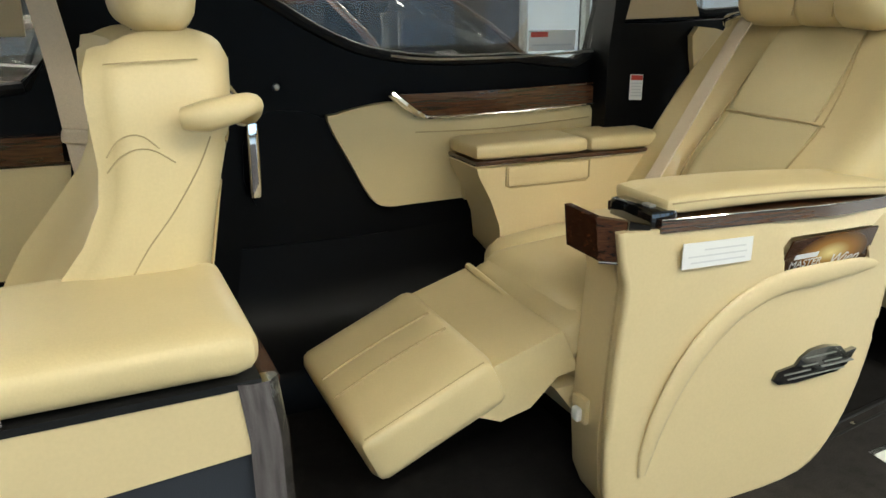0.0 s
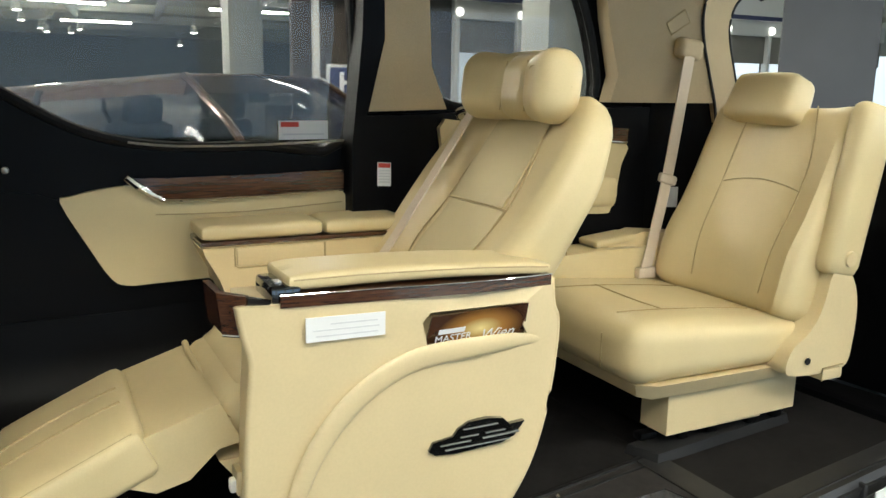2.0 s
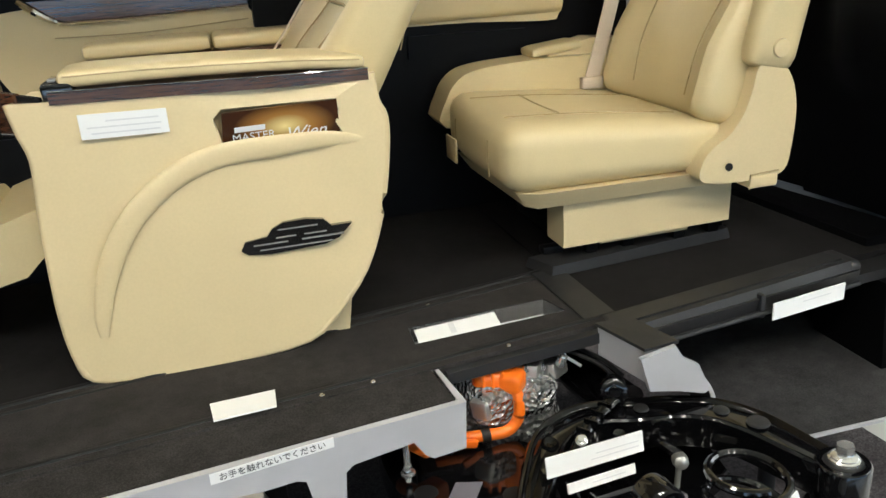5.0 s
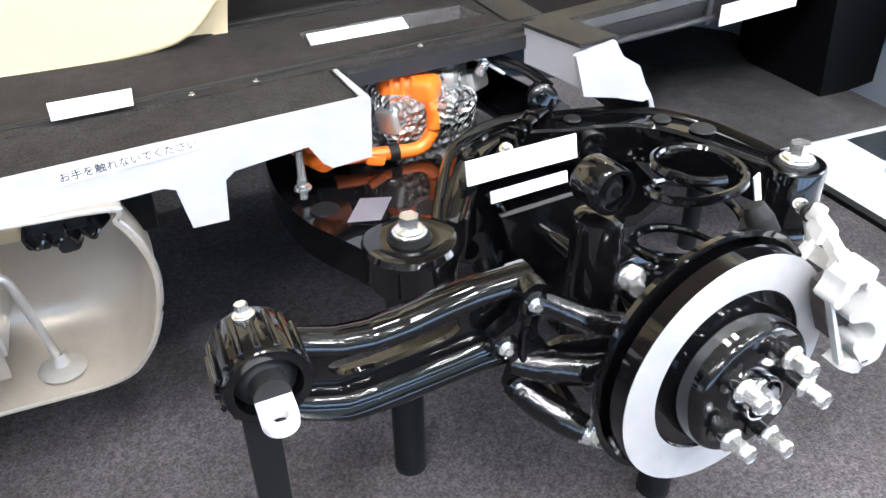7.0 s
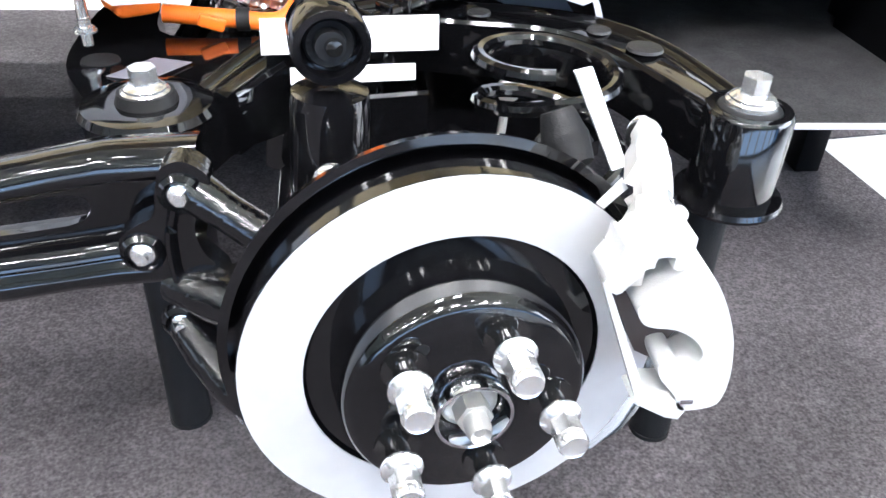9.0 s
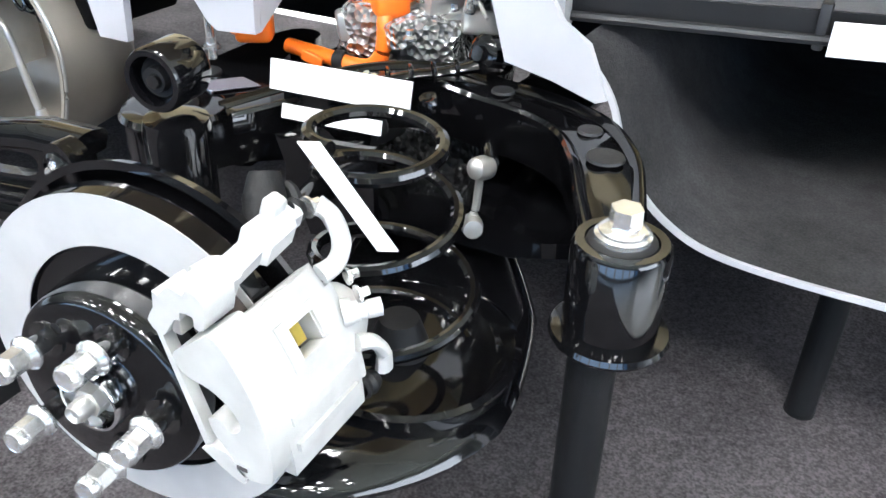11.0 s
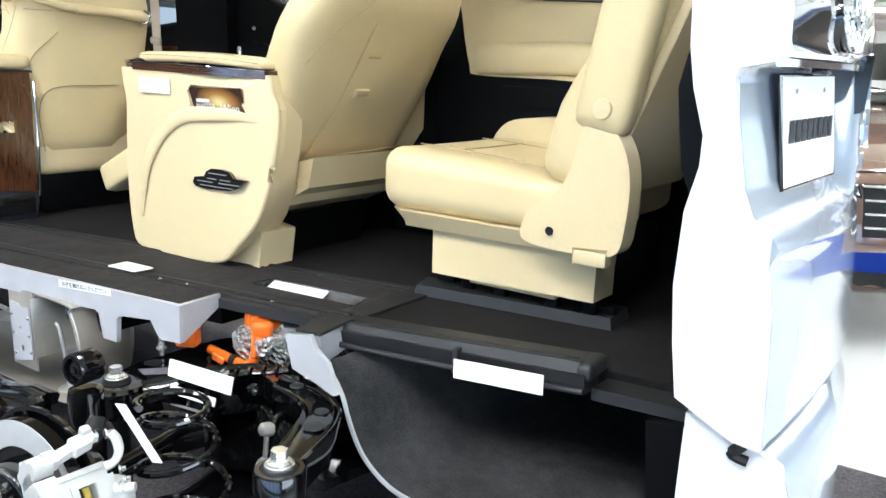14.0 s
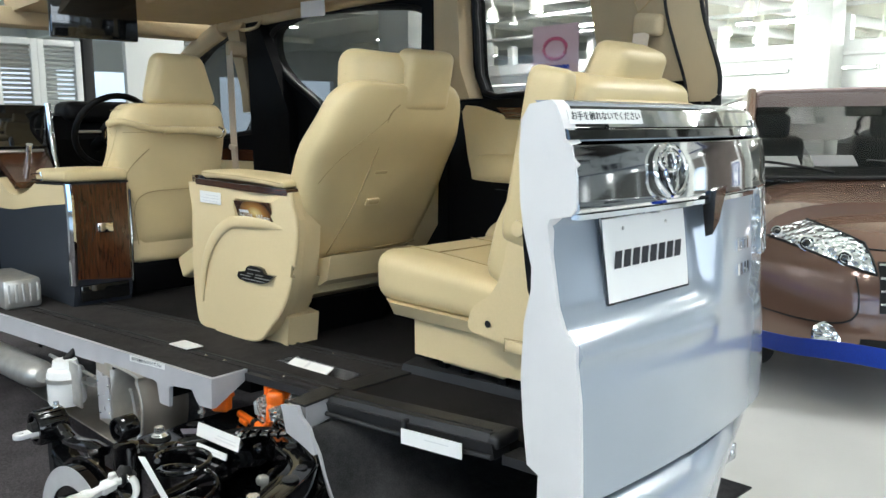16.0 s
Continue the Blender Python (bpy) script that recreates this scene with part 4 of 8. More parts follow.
head = part("headrest", rbox(0.056, 0.186, 0.071, 0.048, 56, 0, head_warp), LEATHER, cap, "cream leather headrest with folded wings")
for sy in (-1, 1):
    seam([head_warp(Vector((-0.0565, sy * (0.046 - 0.08 * z), z))) for z in (-0.055, -0.03, 0.0, 0.03, 0.055)], head, 0.0016)
part("head_cover", moved(rbox(0.034, 0.100, 0.092, 0.026, 10), pose(0.532, 0.575, 1.370, 0, 12, 0)), LEATHER, cap)
seam([head_warp(Vector(p)) for p in ((-0.0565, -0.095, 0.030), (-0.0555, -0.130, 0.033), (-0.046, -0.165, 0.028), (-0.020, -0.180, 0.016), (0.012, -0.1855, 0.000))], head, 0.0009)
for sy in (0.45, 0.56):
    part("headrest_post", tube([(0.508, sy, 1.33), (0.502, sy, 1.26)], 0.007, 10, 0), CHROME, cap)
part("belt_guide", tube([(0.440, 0.735, 1.310), (0.428, 0.715, 1.325), (0.440, 0.64, 1.335), (0.455, 0.61, 1.322)], 0.0095, 10), CHROME, cap, "chrome belt guide")
# belt across the far bolster
belt = [(0.452, 0.672, 1.332), (0.430, 0.668, 1.318), (0.318, 0.662, 1.160), (0.196, 0.640, 1.005), (0.10, 0.615, 0.915), (0.07, 0.60, 0.88)]


def ribbon(pts, width, thick, across):
    ps = smooth_path(pts, 5)
    a = Vector(across).normalized()
    rings = []
    for i, p in enumerate(ps):
        d = (ps[min(i + 1, len(ps) - 1)] - ps[max(i - 1, 0)]).normalized()
        n = d.cross(a).normalized() * thick / 2
        s = a * width / 2
        rings.append([p - s - n, p + s - n, p + s + n, p - s + n])
    return loft(rings)


part("seat_belt", ribbon(belt, 0.045, 0.003, (0.1, 1, 0)), BELT, cap, "beige seat belt webbing")

# far armrest
far = thing("far_armrest", "cream armrest box with walnut line and small drawer", "armrest")
fo = [(-0.178, 1.032), (-0.172, 1.01), (-0.145, 0.96), (-0.122, 0.90), (-0.115, 0.84), (-0.08, 0.80), (0.25, 0.80), (0.31, 0.88), (0.315, 1.032)]
part("body", prism(fo, "y", 0.745, 0.885, 0.018, 3), SHELL, far)
part("veneer_line", box(-0.180, 0.31, 0.743, 0.885, 1.033, 1.041, 0.002), WOOD, far, "thin walnut line")
part("bright_line", box(-0.182, 0.31, 0.741, 0.885, 1.029, 1.0325), CHROME, far)
part("arm_pad", moved(rbox(0.138, 0.072, 0.017, 0.014, 8), pose(-0.042, 0.815, 1.059)), LEATHER, far, "cream leather arm pad")
part("arm_pad", moved(rbox(0.105, 0.072, 0.017, 0.014, 8), pose(0.205, 0.815, 1.058)), LEATHER, far, "cream leather arm pad")
part("drawer", box(-0.105, 0.094, 0.741, 0.75, 0.984, 1.026, 0.006), SHELL, far)
part("drawer_gap", tube([(-0.108, 0.744, 1.026), (-0.108, 0.744, 0.985), (-0.10, 0.744, 0.981), (0.09, 0.744, 0.981), (0.098, 0.744, 0.988), (0.098, 0.744, 1.026)], 0.002, 6, 0), SEAM, far)

# near console
con = thing("armrest_console", "tall cream armrest console with walnut rail and brochure pocket", "console")


def con_face(x, z):
    return 0.163 + 0.018 * max(0.0, -(x + 0.10)) / 0.1 * 0.4 + 0.05 * max(0.0, x - 0.25) / 0.1 * 0.5 + 0.02 * max(0, 0.75 - z)


outline = [(-0.226, 1.046), (-0.218, 1.00), (-0.207, 0.955), (-0.213, 0.88), (-0.219, 0.78), (-0.222, 0.68), (-0.215, 0.60), (-0.195, 0.555), (-0.105, DECK + 0.001), (0.05, DECK + 0.002), (0.185, 0.562), (0.245, 0.61), (0.305, 0.68), (0.345, 0.78), (0.366, 0.89), (0.369, 0.955), (0.356, 0.985), (0.350, 1.036), (0.0, 1.043)]
pocket = [(0.085, 0.940), (0.275, 0.932), (0.288, 0.945), (0.278, 0.962), (0.286, 0.985), (0.280, 1.003), (0.09, 1.006), (0.075, 0.99), (0.082, 0.965)]
bm = holed(outline, [pocket], "y", 0.0, 1.0)
for v in bm.verts:
    v.co.y = con_face(v.co.x, v.co.z) if v.co.y < 0.5 else 0.20 + (0.03 if v.co.x > 0.2 else 0)
part("side_panel", bm, SHELL, con, "cream plastic side panel with pocket opening", 20)
part("inner_body", solid([(x, con_face(x, z) + 0.035, z) for x, z in outline], [(x * 0.94, 0.305, z) for x, z in outline], 0.014, 3), SHELL, con)
part("edge_round", tube([(x, con_face(x, z) + 0.008, z) for x, z in outline[:12] ], 0.0085, 10, 3), SHELL, con)
part("edge_round", tube([(x, con_face(x, z) + 0.008, z) for x, z in outline[9:18]], 0.0085, 10, 3), SHELL, con)
part("foot_block", prism([(0.13, DECK), (0.27, DECK), (0.285, 0.64), (0.13, 0.66)], "y", 0.22, 0.335, 0.008), SHELL, con, "cream mounting foot")
part("pocket_back", prism([(0.06, 0.92), (0.30, 0.92), (0.30, 1.02), (0.06, 1.02)], "y", 0.186, 0.196), SEAM, con)
rib_pts = [(0.335, 0.915), (0.27, 0.926), (0.176, 0.925), (0.10, 0.921), (0.045, 0.908), (-0.01, 0.880), (-0.06, 0.838), (-0.10, 0.785), (-0.128, 0.725), (-0.145, 0.665), (-0.150, 0.625)]
part("relief_rib", tube([(x - 0.012, con_face(x, z) - 0.001, z + 0.010) for x, z in rib_pts], 0.013, 14, 5, up=(0, 1, 0), flat=0.34, radii=(0.006, 0.014, 0.019, 0.020, 0.020, 0.020, 0.020, 0.019, 0.017, 0.014, 0.007)), SHELL, con, "raised curved rib")
# rail, pad and cup holder on top
rail = [(x, con_face(x, 1.03) - 0.002, z - 0.010) for x, z in ((-0.165, 1.050), (0.0, 1.047), (0.18, 1.042), (0.345, 1.036))]
rail_hi = [(x, y, z + 0.020) for x, y, z in rail]
rail_in = [(x, 0.30, z + 0.020) for x, y, z in rail]
rail_lo = [(x, 0.30, z) for x, y, z in rail]
part("walnut_rail", loft([[a, b, c, d] for a, b, c, d in zip(rail, rail_hi, rail_in, rail_lo)]), WOOD, con, "glossy walnut rail")
part("bright_line", tube([(x, y - 0.001, z + 0.0205) for x, y, z in rail], 0.0011, 6), CHROME, con)


def arm_warp(v):
    k = (v.x + 0.245) / 0.49
    return Vector((0.095 + v.x, 0.242 + v.y * 0.87, 1.075 + v.z * (1 - 0.18 * k) - 0.017 * k + 0.006 * math.sin(k * 3.1)))


part("arm_pad", rbox(0.245, 0.077, 0.0135, 0.012, 12, 0.004, arm_warp), LEATHER, con, "cream leather arm pad")
seam([arm_warp(Vector((x, -0.0765, 0.005))) for x in (-0.235, -0.1, 0.1, 0.235)], con, 0.0014)
cup = thing("cup_holder", "folded-out dark walnut and black cup holder", "cup holder")
part("cup_front", solid([(-0.262, 0.275, 1.070), (-0.255, 0.200, 1.066), (-0.215, 0.180, 1.060), (-0.208, 0.187, 1.060), (-0.245, 0.207, 1.066), (-0.250, 0.275, 1.070)], [(-0.255, 0.275, 1.005), (-0.248, 0.200, 1.000), (-0.212, 0.182, 0.996), (-0.205, 0.189, 0.996), (-0.240, 0.207, 1.000), (-0.245, 0.275, 1.005)], 0.003), WOOD, cup, "dark walnut front")
part("cup_side", solid([(-0.212, 0.181, 1.058), (-0.180, 0.172, 1.052), (-0.176, 0.180, 1.052), (-0.206, 0.189, 1.058)], [(-0.209, 0.183, 0.998), (-0.180, 0.174, 0.998), (-0.176, 0.180, 0.998), (-0.204, 0.189, 0.998)], 0.002), PIANO, cup, "black side")
part("cup_floor", prism([(-0.248, 0.272), (-0.242, 0.204), (-0.206, 0.186), (-0.165, 0.186), (-0.165, 0.272)], "z", 1.010, 1.022, 0.002), RUBBER, cup)
part("cup_block", box(-0.176, -0.128, 0.176, 0.282, 1.030, 1.072, 0.006), PIANO, cup, "gloss black switch block")
for k in range(2):
    part("switch", box(-0.166 + 0.018 * k, -0.154 + 0.018 * k, 0.195, 0.215, 1.0725, 1.076, 0.001), STEEL, cup)
part("cup_bright", tube([(-0.205, 0.180, 0.995), (-0.248, 0.199, 0.998)], 0.0025, 8, 0), CHROME, cup)
# emblem-shaped opening plate
emb = [(0.088, 0.757), (0.100, 0.748), (0.14, 0.744), (0.235, 0.748), (0.262, 0.756), (0.288, 0.778), (0.250, 0.781), (0.236, 0.795), (0.205, 0.800), (0.165, 0.799), (0.145, 0.790), (0.135, 0.777), (0.096, 0.772)]
vent = part("lever_plate", solid([(x, con_face(x, z) - 0.004, z) for x, z in emb], [(x, con_face(x, z) + 0.006, z) for x, z in emb], 0.001, 1), PIANO, con, "dark lever plate with fine print")
for z0, x0, x1 in ((0.753, 0.12, 0.25), (0.763, 0.11, 0.17), (0.763, 0.195, 0.27), (0.772, 0.15, 0.185), (0.772, 0.20, 0.24), (0.786, 0.155, 0.225)):
    part("print_bar", box(x0, x1, con_face(x0, z0) - 0.006, con_face(x1, z0) - 0.004, z0, z0 + 0.002), PLATEINK, vent)
part("side_switch", box(-0.224, -0.212, 0.245, 0.285, 0.70, 0.745, 0.004), SHELL, con)
part("switch_knob", moved(rbox(0.006, 0.01, 0.012, 0.005, 5), Matrix.Translation((-0.228, 0.262, 0.716))), PAPER, con, "white switch knob")
# brochure and cards
bro = thing("brochure", "dark brown brochure with golden glow standing in the pocket", "brochure")


def brochure_material():
    m = material("brochure_print", (0.06, 0.025, 0.012), 0.25, coat=0.4)
    t = m.node_tree
    b = t.nodes["Principled BSDF"]
    tc, mp, g, r = (t.nodes.new(k) for k in ("ShaderNodeTexCoord", "ShaderNodeMapping", "ShaderNodeTexGradient", "ShaderNodeValToRGB"))
    g.gradient_type = "SPHERICAL"
    mp.inputs["Location"].default_value, mp.inputs["Scale"].default_value = (-2.2, -1.97, -22.2), (11.5, 11.5, 23.0)
    cr = r.color_ramp
    cr.elements[0].color, cr.elements[1].color = (0.05, 0.018, 0.008, 1), (0.95, 0.80, 0.35, 1)
    e = cr.elements.new(0.5)
    e.color = (0.42, 0.20, 0.05, 1)
    t.links.new(tc.outputs["Object"], mp.inputs[0])
    t.links.new(mp.outputs[0], g.inputs[0])
    t.links.new(g.outputs[0], r.inputs[0])
    t.links.new(r.outputs[0], b.inputs["Base Color"])
    return m


bc = [(0.090, 0.156, 1.000), (0.282, 0.160, 1.003), (0.286, 0.184, 0.925), (0.084, 0.182, 0.925)]
card("cover", bc[::-1], 0.003, brochure_material(), bro)
for words, size, u, v in (("TOYO", 0.020, 0.22, 0.40), ("MASTER", 0.020, 0.26, 0.62), ("PLAYERS", 0.018, 0.28, 0.84)):
    a, b, c, d = (Vector(p) for p in bc)
    p = (a.lerp(b, u)).lerp(d.lerp(c, u), v) + Vector((0, -0.0012, 0))
    if words != "TOYO":
        text_mesh("cover_text", words, size, frame_axes(b - a, a - d, p), PAPER, bro, 0.0003)
    else:
        print_bars([bc[3], bc[2], bc[1], bc[0]], [(0.52, 0.64, 0.10, 0.36)], PAPER, bro, lift=0.0016)
a, b, c, d = (Vector(p) for p in bc)
text_mesh("cover_script", "Wien", 0.032, frame_axes(b - a, a - d, (a.lerp(b, 0.70)).lerp(d.lerp(c, 0.70), 0.66) + Vector((0, -0.0012, 0))), PAPER, bro, 0.0003, 0.35)


def sign(name, corners, rows, label, thick=0.003):
    t = thing(name, label, "sign")
    card("card", corners, thick, PAPER, t)
    print_bars(corners, rows, INK, t)
    return t


y1 = 0.1585
sign("notice_card", [(-0.128, y1, 1.022), (0.006, y1, 1.019), (0.006, y1, 0.980), (-0.128, y1, 0.982)][::-1], [(0.18, 0.24, 0.12, 0.9), (0.42, 0.48, 0.08, 0.92), (0.66, 0.72, 0.3, 0.9)], "small white notice card on the console side", 0.0015)

# ---- third-row seat ----
s3 = thing("bench_seat", "cream leather third-row seat on a cream box base", "seat")


def cush_warp(v):
    k = (v.x + 0.265) / 0.53
    far = max(0.0, v.y / 0.227)
    return Vector((0.890 + v.x + 0.03 * far * far * (1 - k), 0.497 + v.y + 0.07 * far, 0.811 - 0.012 * k + v.z * (1 - 0.30 * k) - 0.012 * k + (0.015 * abs(v.y / 0.24) ** 3 if v.z > 0 else 0)))


part("cushion", rbox(0.265, 0.227, 0.074, 0.055, 12, 0.012, cush_warp), LEATHER, s3, "cream leather cushion")
for sy in (-0.11, 0.11):
    seam([cush_warp(Vector((x, sy, 0.0755 + 0.012 * (1 - (x / 0.265) ** 2) * 0.75))) for x in (-0.225, -0.1, 0.08, 0.18)], s3)
    seam([cush_warp(Vector((-0.2645, sy, z))) for z in (0.03, 0.0, -0.05)], s3)
seam([cush_warp(Vector((-0.10, y, 0.0855))) for y in (-0.11, 0, 0.11)], s3)
lip = [(0.655, 0.30), (0.70, 0.272), (1.17, 0.272), (1.10, 0.70), (0.70, 0.72), (0.650, 0.69)]
part("cushion_tray", solid([(x + (0.025 if x < 0.68 else 0), y + (0.02 if y < 0.4 else -0.02), 0.706 - 0.006 * (x - 0.65)) for x, y in lip], [(x, y, 0.744 - 0.012 * (x - 0.65)) for x, y in lip], 0.008, 3), SHELL, s3, "cream plastic cushion tray")
part("base_box", prism([(0.765, 0.715), (1.178, 0.705), (1.176, 0.605), (0.765, 0.600)], "y", 0.31, 0.40, 0.006), SHELL, s3, "cream plastic base box")
part("base_skirt", box(0.86, 1.08, 0.325, 0.39, 0.590, 0.606, 0.002), SHELL, s3)
part("base_core", box(0.80, 1.15, 0.41, 0.70, 0.57, 0.72, 0.01), BLACK, s3)
for fx in (0.83, 0.92, 1.05, 1.14):
    part("foot", box(fx, fx + 0.03, 0.335, 0.36, 0.57, 0.61, 0.003), BLACK, s3)
cover = curve2([(1.046, 0.735), (1.10, 0.722), (1.20, 0.720), (1.252, 0.732), (1.266, 0.785), (1.270, 0.86), (1.258, 0.920), (1.230, 0.962), (1.195, 0.974), (1.168, 0.958), (1.158, 0.915), (1.140, 0.865), (1.110, 0.826), (1.072, 0.802), (1.050, 0.775)], 4)
part("side_cover", prism(cover, "y", 0.232, 0.285, 0.014, 3), SHELL, s3, "cream plastic recliner cover")
part("cover_hole", lathe([(0.008, 0), (0.009, 0.003), (0.0, 0.003)], (1.111, 0.231, 0.757), (0, -1, 0), 14), RUBBER, s3, "dark screw hole")
part("cover_clip", box(1.165, 1.235, 0.226, 0.28, 0.70, 0.73, 0.006), SHELL, s3)
part("clip_gap", tube([(1.165, 0.228, 0.70), (1.165, 0.228, 0.732), (1.235, 0.228, 0.735)], 0.002, 6, 0), SEAM, s3)


def back3(v):
    h = (v.z + 0.25) / 0.5
    x, y, z = v.x, v.y, v.z
    y *= 1 - 0.03 * h
    if v.x < 0:
        side = min(1.0, max(0.0, (abs(v.y + 0.012) - 0.122) / 0.06))
        x -= 0.026 * side * (1 - 0.5 * h) - 0.012 * math.cos((v.y + 0.012) * 9)
        x -= 0.015 * math.exp(-((h - 0.25) / 0.15) ** 2)
    return Matrix.Translation((1.222, 0.50, 1.085)) @ Matrix.Rotation(radians(22), 4, "Y") @ Vector((x, y, z))


part("backrest", rbox(0.058, 0.235, 0.272, 0.045, 12, 0, back3), LEATHER, s3, "cream leather backrest")
seam([back3(Vector((-0.0605, y, z))) for y, z in ((0.112, 0.040), (0.06, 0.054), (-0.01, 0.060), (-0.08, 0.052), (-0.138, 0.038))], s3)
seam([back3(Vector((-0.0605, y, z))) for y, z in ((-0.100, 0.262), (-0.122, 0.19), (-0.142, 0.10), (-0.140, 0.0), (-0.136, -0.12), (-0.13, -0.23))], s3)
seam([back3(Vector((-0.0605, y, z))) for y, z in ((0.108, 0.262), (0.114, 0.15), (0.116, 0.04), (0.110, -0.12), (0.10, -0.23))], s3)


def wing3(v):
    return Matrix.Translation((1.240, 0.252, 1.155)) @ Matrix.Rotation(radians(12), 4, "Y") @ v


part("folded_arm", rbox(0.058, 0.03, 0.205, 0.026, 10, 0, wing3), LEATHER, s3, "cream folded-up armrest")
part("arm_pivot", lathe([(0.0, 0.0), (0.020, 0.0), (0.018, 0.006), (0, 0.007)], wing3(Vector((0.004, -0.029, -0.16))), (0, -1, 0), 18), SHELL, s3)
part("headrest", moved(rbox(0.046, 0.110, 0.064, 0.026, 12, 0, lambda v: Vector((v.x + 0.010 * (1 - (v.y / 0.11) ** 2) * (1 if v.x > 0 else -1), v.y * (1 - 1.3 * v.z), v.z))), pose(1.268, 0.555, 1.359, 0, 22, 0)), LEATHER, s3, "cream leather headrest")
for sy in (0.51, 0.60):
    part("headrest_post", tube([(1.285, sy, 1.345), (1.272, sy, 1.30)], 0.006, 8, 0), CHROME, s3)
part("back_shell", rbox(0.012, 0.215, 0.25, 0.010, 6, 0, lambda v: back3(v + Vector((0.06, 0, -0.01)))), SHELL, s3)
part("wall_bolster", prism(curve2([(0.635, 0.80), (0.640, 0.87), (0.675, 0.918), (0.73, 0.938), (0.85, 0.946), (1.02, 0.946), (1.10, 0.93), (1.10, 0.80), (0.86, 0.79)], 3), "y", 0.735, 0.845, 0.022, 4), LEATHER, s3, "cream leather bolster beside the wall")
part("wall_arm", prism([(0.90, 0.90), (1.16, 0.90), (1.20, 0.97), (1.05, 0.985), (0.93, 0.955)], "y", 0.765, 0.845, 0.015, 3), SHELL, s3, "cream wall armrest")
part("wall_arm_lid", moved(rbox(0.07, 0.045, 0.012, 0.010, 6), pose(0.95, 0.80, 0.965, 0, -6, 0)), LEATHER, s3)
part("buckle_slot", moved(rbox(0.02, 0.012, 0.002, 0.0015, 3), pose(1.09, 0.40, 0.836, 0, 6, 0)), SEAM, s3)
part("front_hatch", box(0.622, 0.628, 0.62, 0.70, 0.735, 0.795, 0.003), SHELL, s3)
rail3 = thing("seat_rail", "long black seat rail bolted to the floor", "rail")
part("rail", solid([(0.728, 0.290, DECK), (1.205, 0.340, DECK), (1.195, 0.455, DECK), (0.70, 0.375, DECK)], [(0.733, 0.295, 0.568), (1.200, 0.345, 0.570), (1.190, 0.450, 0.570), (0.706, 0.370, 0.568)], 0.008, 3), SILL, rail3)
for fx in (0.74, 1.15):
    part("rail_lug", box(fx, fx + 0.05, 0.365, 0.395, 0.568, 0.586, 0.004), BLACK, rail3)
bel = thing("rear_seat_belt", "beige seat belt hanging from the rear pillar", "seat belt")
part("anchor_cover", moved(rbox(0.045, 0.02, 0.03, 0.018, 7), pose(1.189, 0.785, 1.496, 0, 8, 0)), TRIM, bel, "cream belt anchor cover")
part("webbing", ribbon([(1.178, 0.768, 1.475), (1.155, 0.766, 1.33), (1.122, 0.760, 1.15), (1.075, 0.742, 1.0), (1.03, 0.722, 0.885)], 0.045, 0.003, (1, 0.15, 0.05)), BELT, bel)
part("tongue", moved(rbox(0.032, 0.008, 0.014, 0.007, 5), pose(1.118, 0.757, 1.133, 0, 15, 0)), BELT, bel)
part("lower_anchor", box(1.0, 1.06, 0.712, 0.734, 0.862, 0.892, 0.004), BELT, bel)
card("pillar_label", [(1.185, 0.832, 1.10), (1.218, 0.820, 1.10), (1.218, 0.820, 1.04), (1.185, 0.832, 1.04)], 0.001, INK, bel)

# ---- front seat, centre console, dashboard ----
fs = thing("front_seat", "cream leather front seat with grab bar on its back", "seat")


def fback(v):
    """A wedge: the front leans back, the rear stands nearly upright."""
    h = (v.z + 0.30) / 0.60
    z = 1.028 + v.z
    k = 0.0 if v.x < -0.06 else min(1.0, (v.x / 0.075 + 1) / 2)
    bol = min(1.0, max(0.0, (abs(v.y) - 0.13) / 0.10))
    fore = -0.885 + (z - 1.32) * 0.34 - 0.045 * bol * (1 - 0.6 * h) + 0.010 * math.cos(v.y * 10)
    aft = -0.748 + (z - 1.2) * 0.10 + 0.02 * math.exp(-((h - 0.35) / 0.25) ** 2) - 0.02 * bol
    fore += 0.068 * math.exp(-((z - 1.14) / 0.12) ** 2)
    drop = min(1.0, max(0.0, (1.22 - z) / 0.27))
    aft -= 0.05 * drop
    y = 0.39 + 0.025 * h + v.y * (1.02 - 0.06 * h - 0.10 * max(0, h - 0.85) / 0.15 - 0.22 * max(0, 0.40 - h) / 0.40)
    return Vector((fore + (aft - fore) * k + 0.4 * max(0.0, v.x - 0.10), y, z))


part("backrest", rbox(0.075, 0.245, 0.30, 0.045, 14, 0, fback), LEATHER, fs, "cream leather backrest")
part("cushion", moved(rbox(0.26, 0.24, 0.075, 0.05, 10, 0.015), pose(-1.14, 0.445, 0.83, 0, -5, 0)), LEATHER, fs, "cream leather cushion")
part("seat_base", box(-1.34, -0.86, 0.24, 0.66, DECK, 0.78, 0.02), BLACK, fs)
part("back_skirt", rbox(0.06, 0.22, 0.07, 0.03, 8, 0, lambda v: v + Vector((-0.90, 0.445, 0.745))), SHELL, fs)
part("headrest", moved(rbox(0.048, 0.132, 0.104, 0.04, 10, 0, lambda v: Vector((v.x, v.y * (1.0 - 2.2 * v.z) - 0.10 * v.z, v.z))), pose(-0.805, 0.450, 1.425, 0, 8, 0)), LEATHER, fs, "cream leather headrest")
for sy in (0.43, 0.52):
    part("headrest_post", tube([(-0.83, sy, 1.37), (-0.835, sy, 1.31)], 0.007, 8, 0), CHROME, fs)
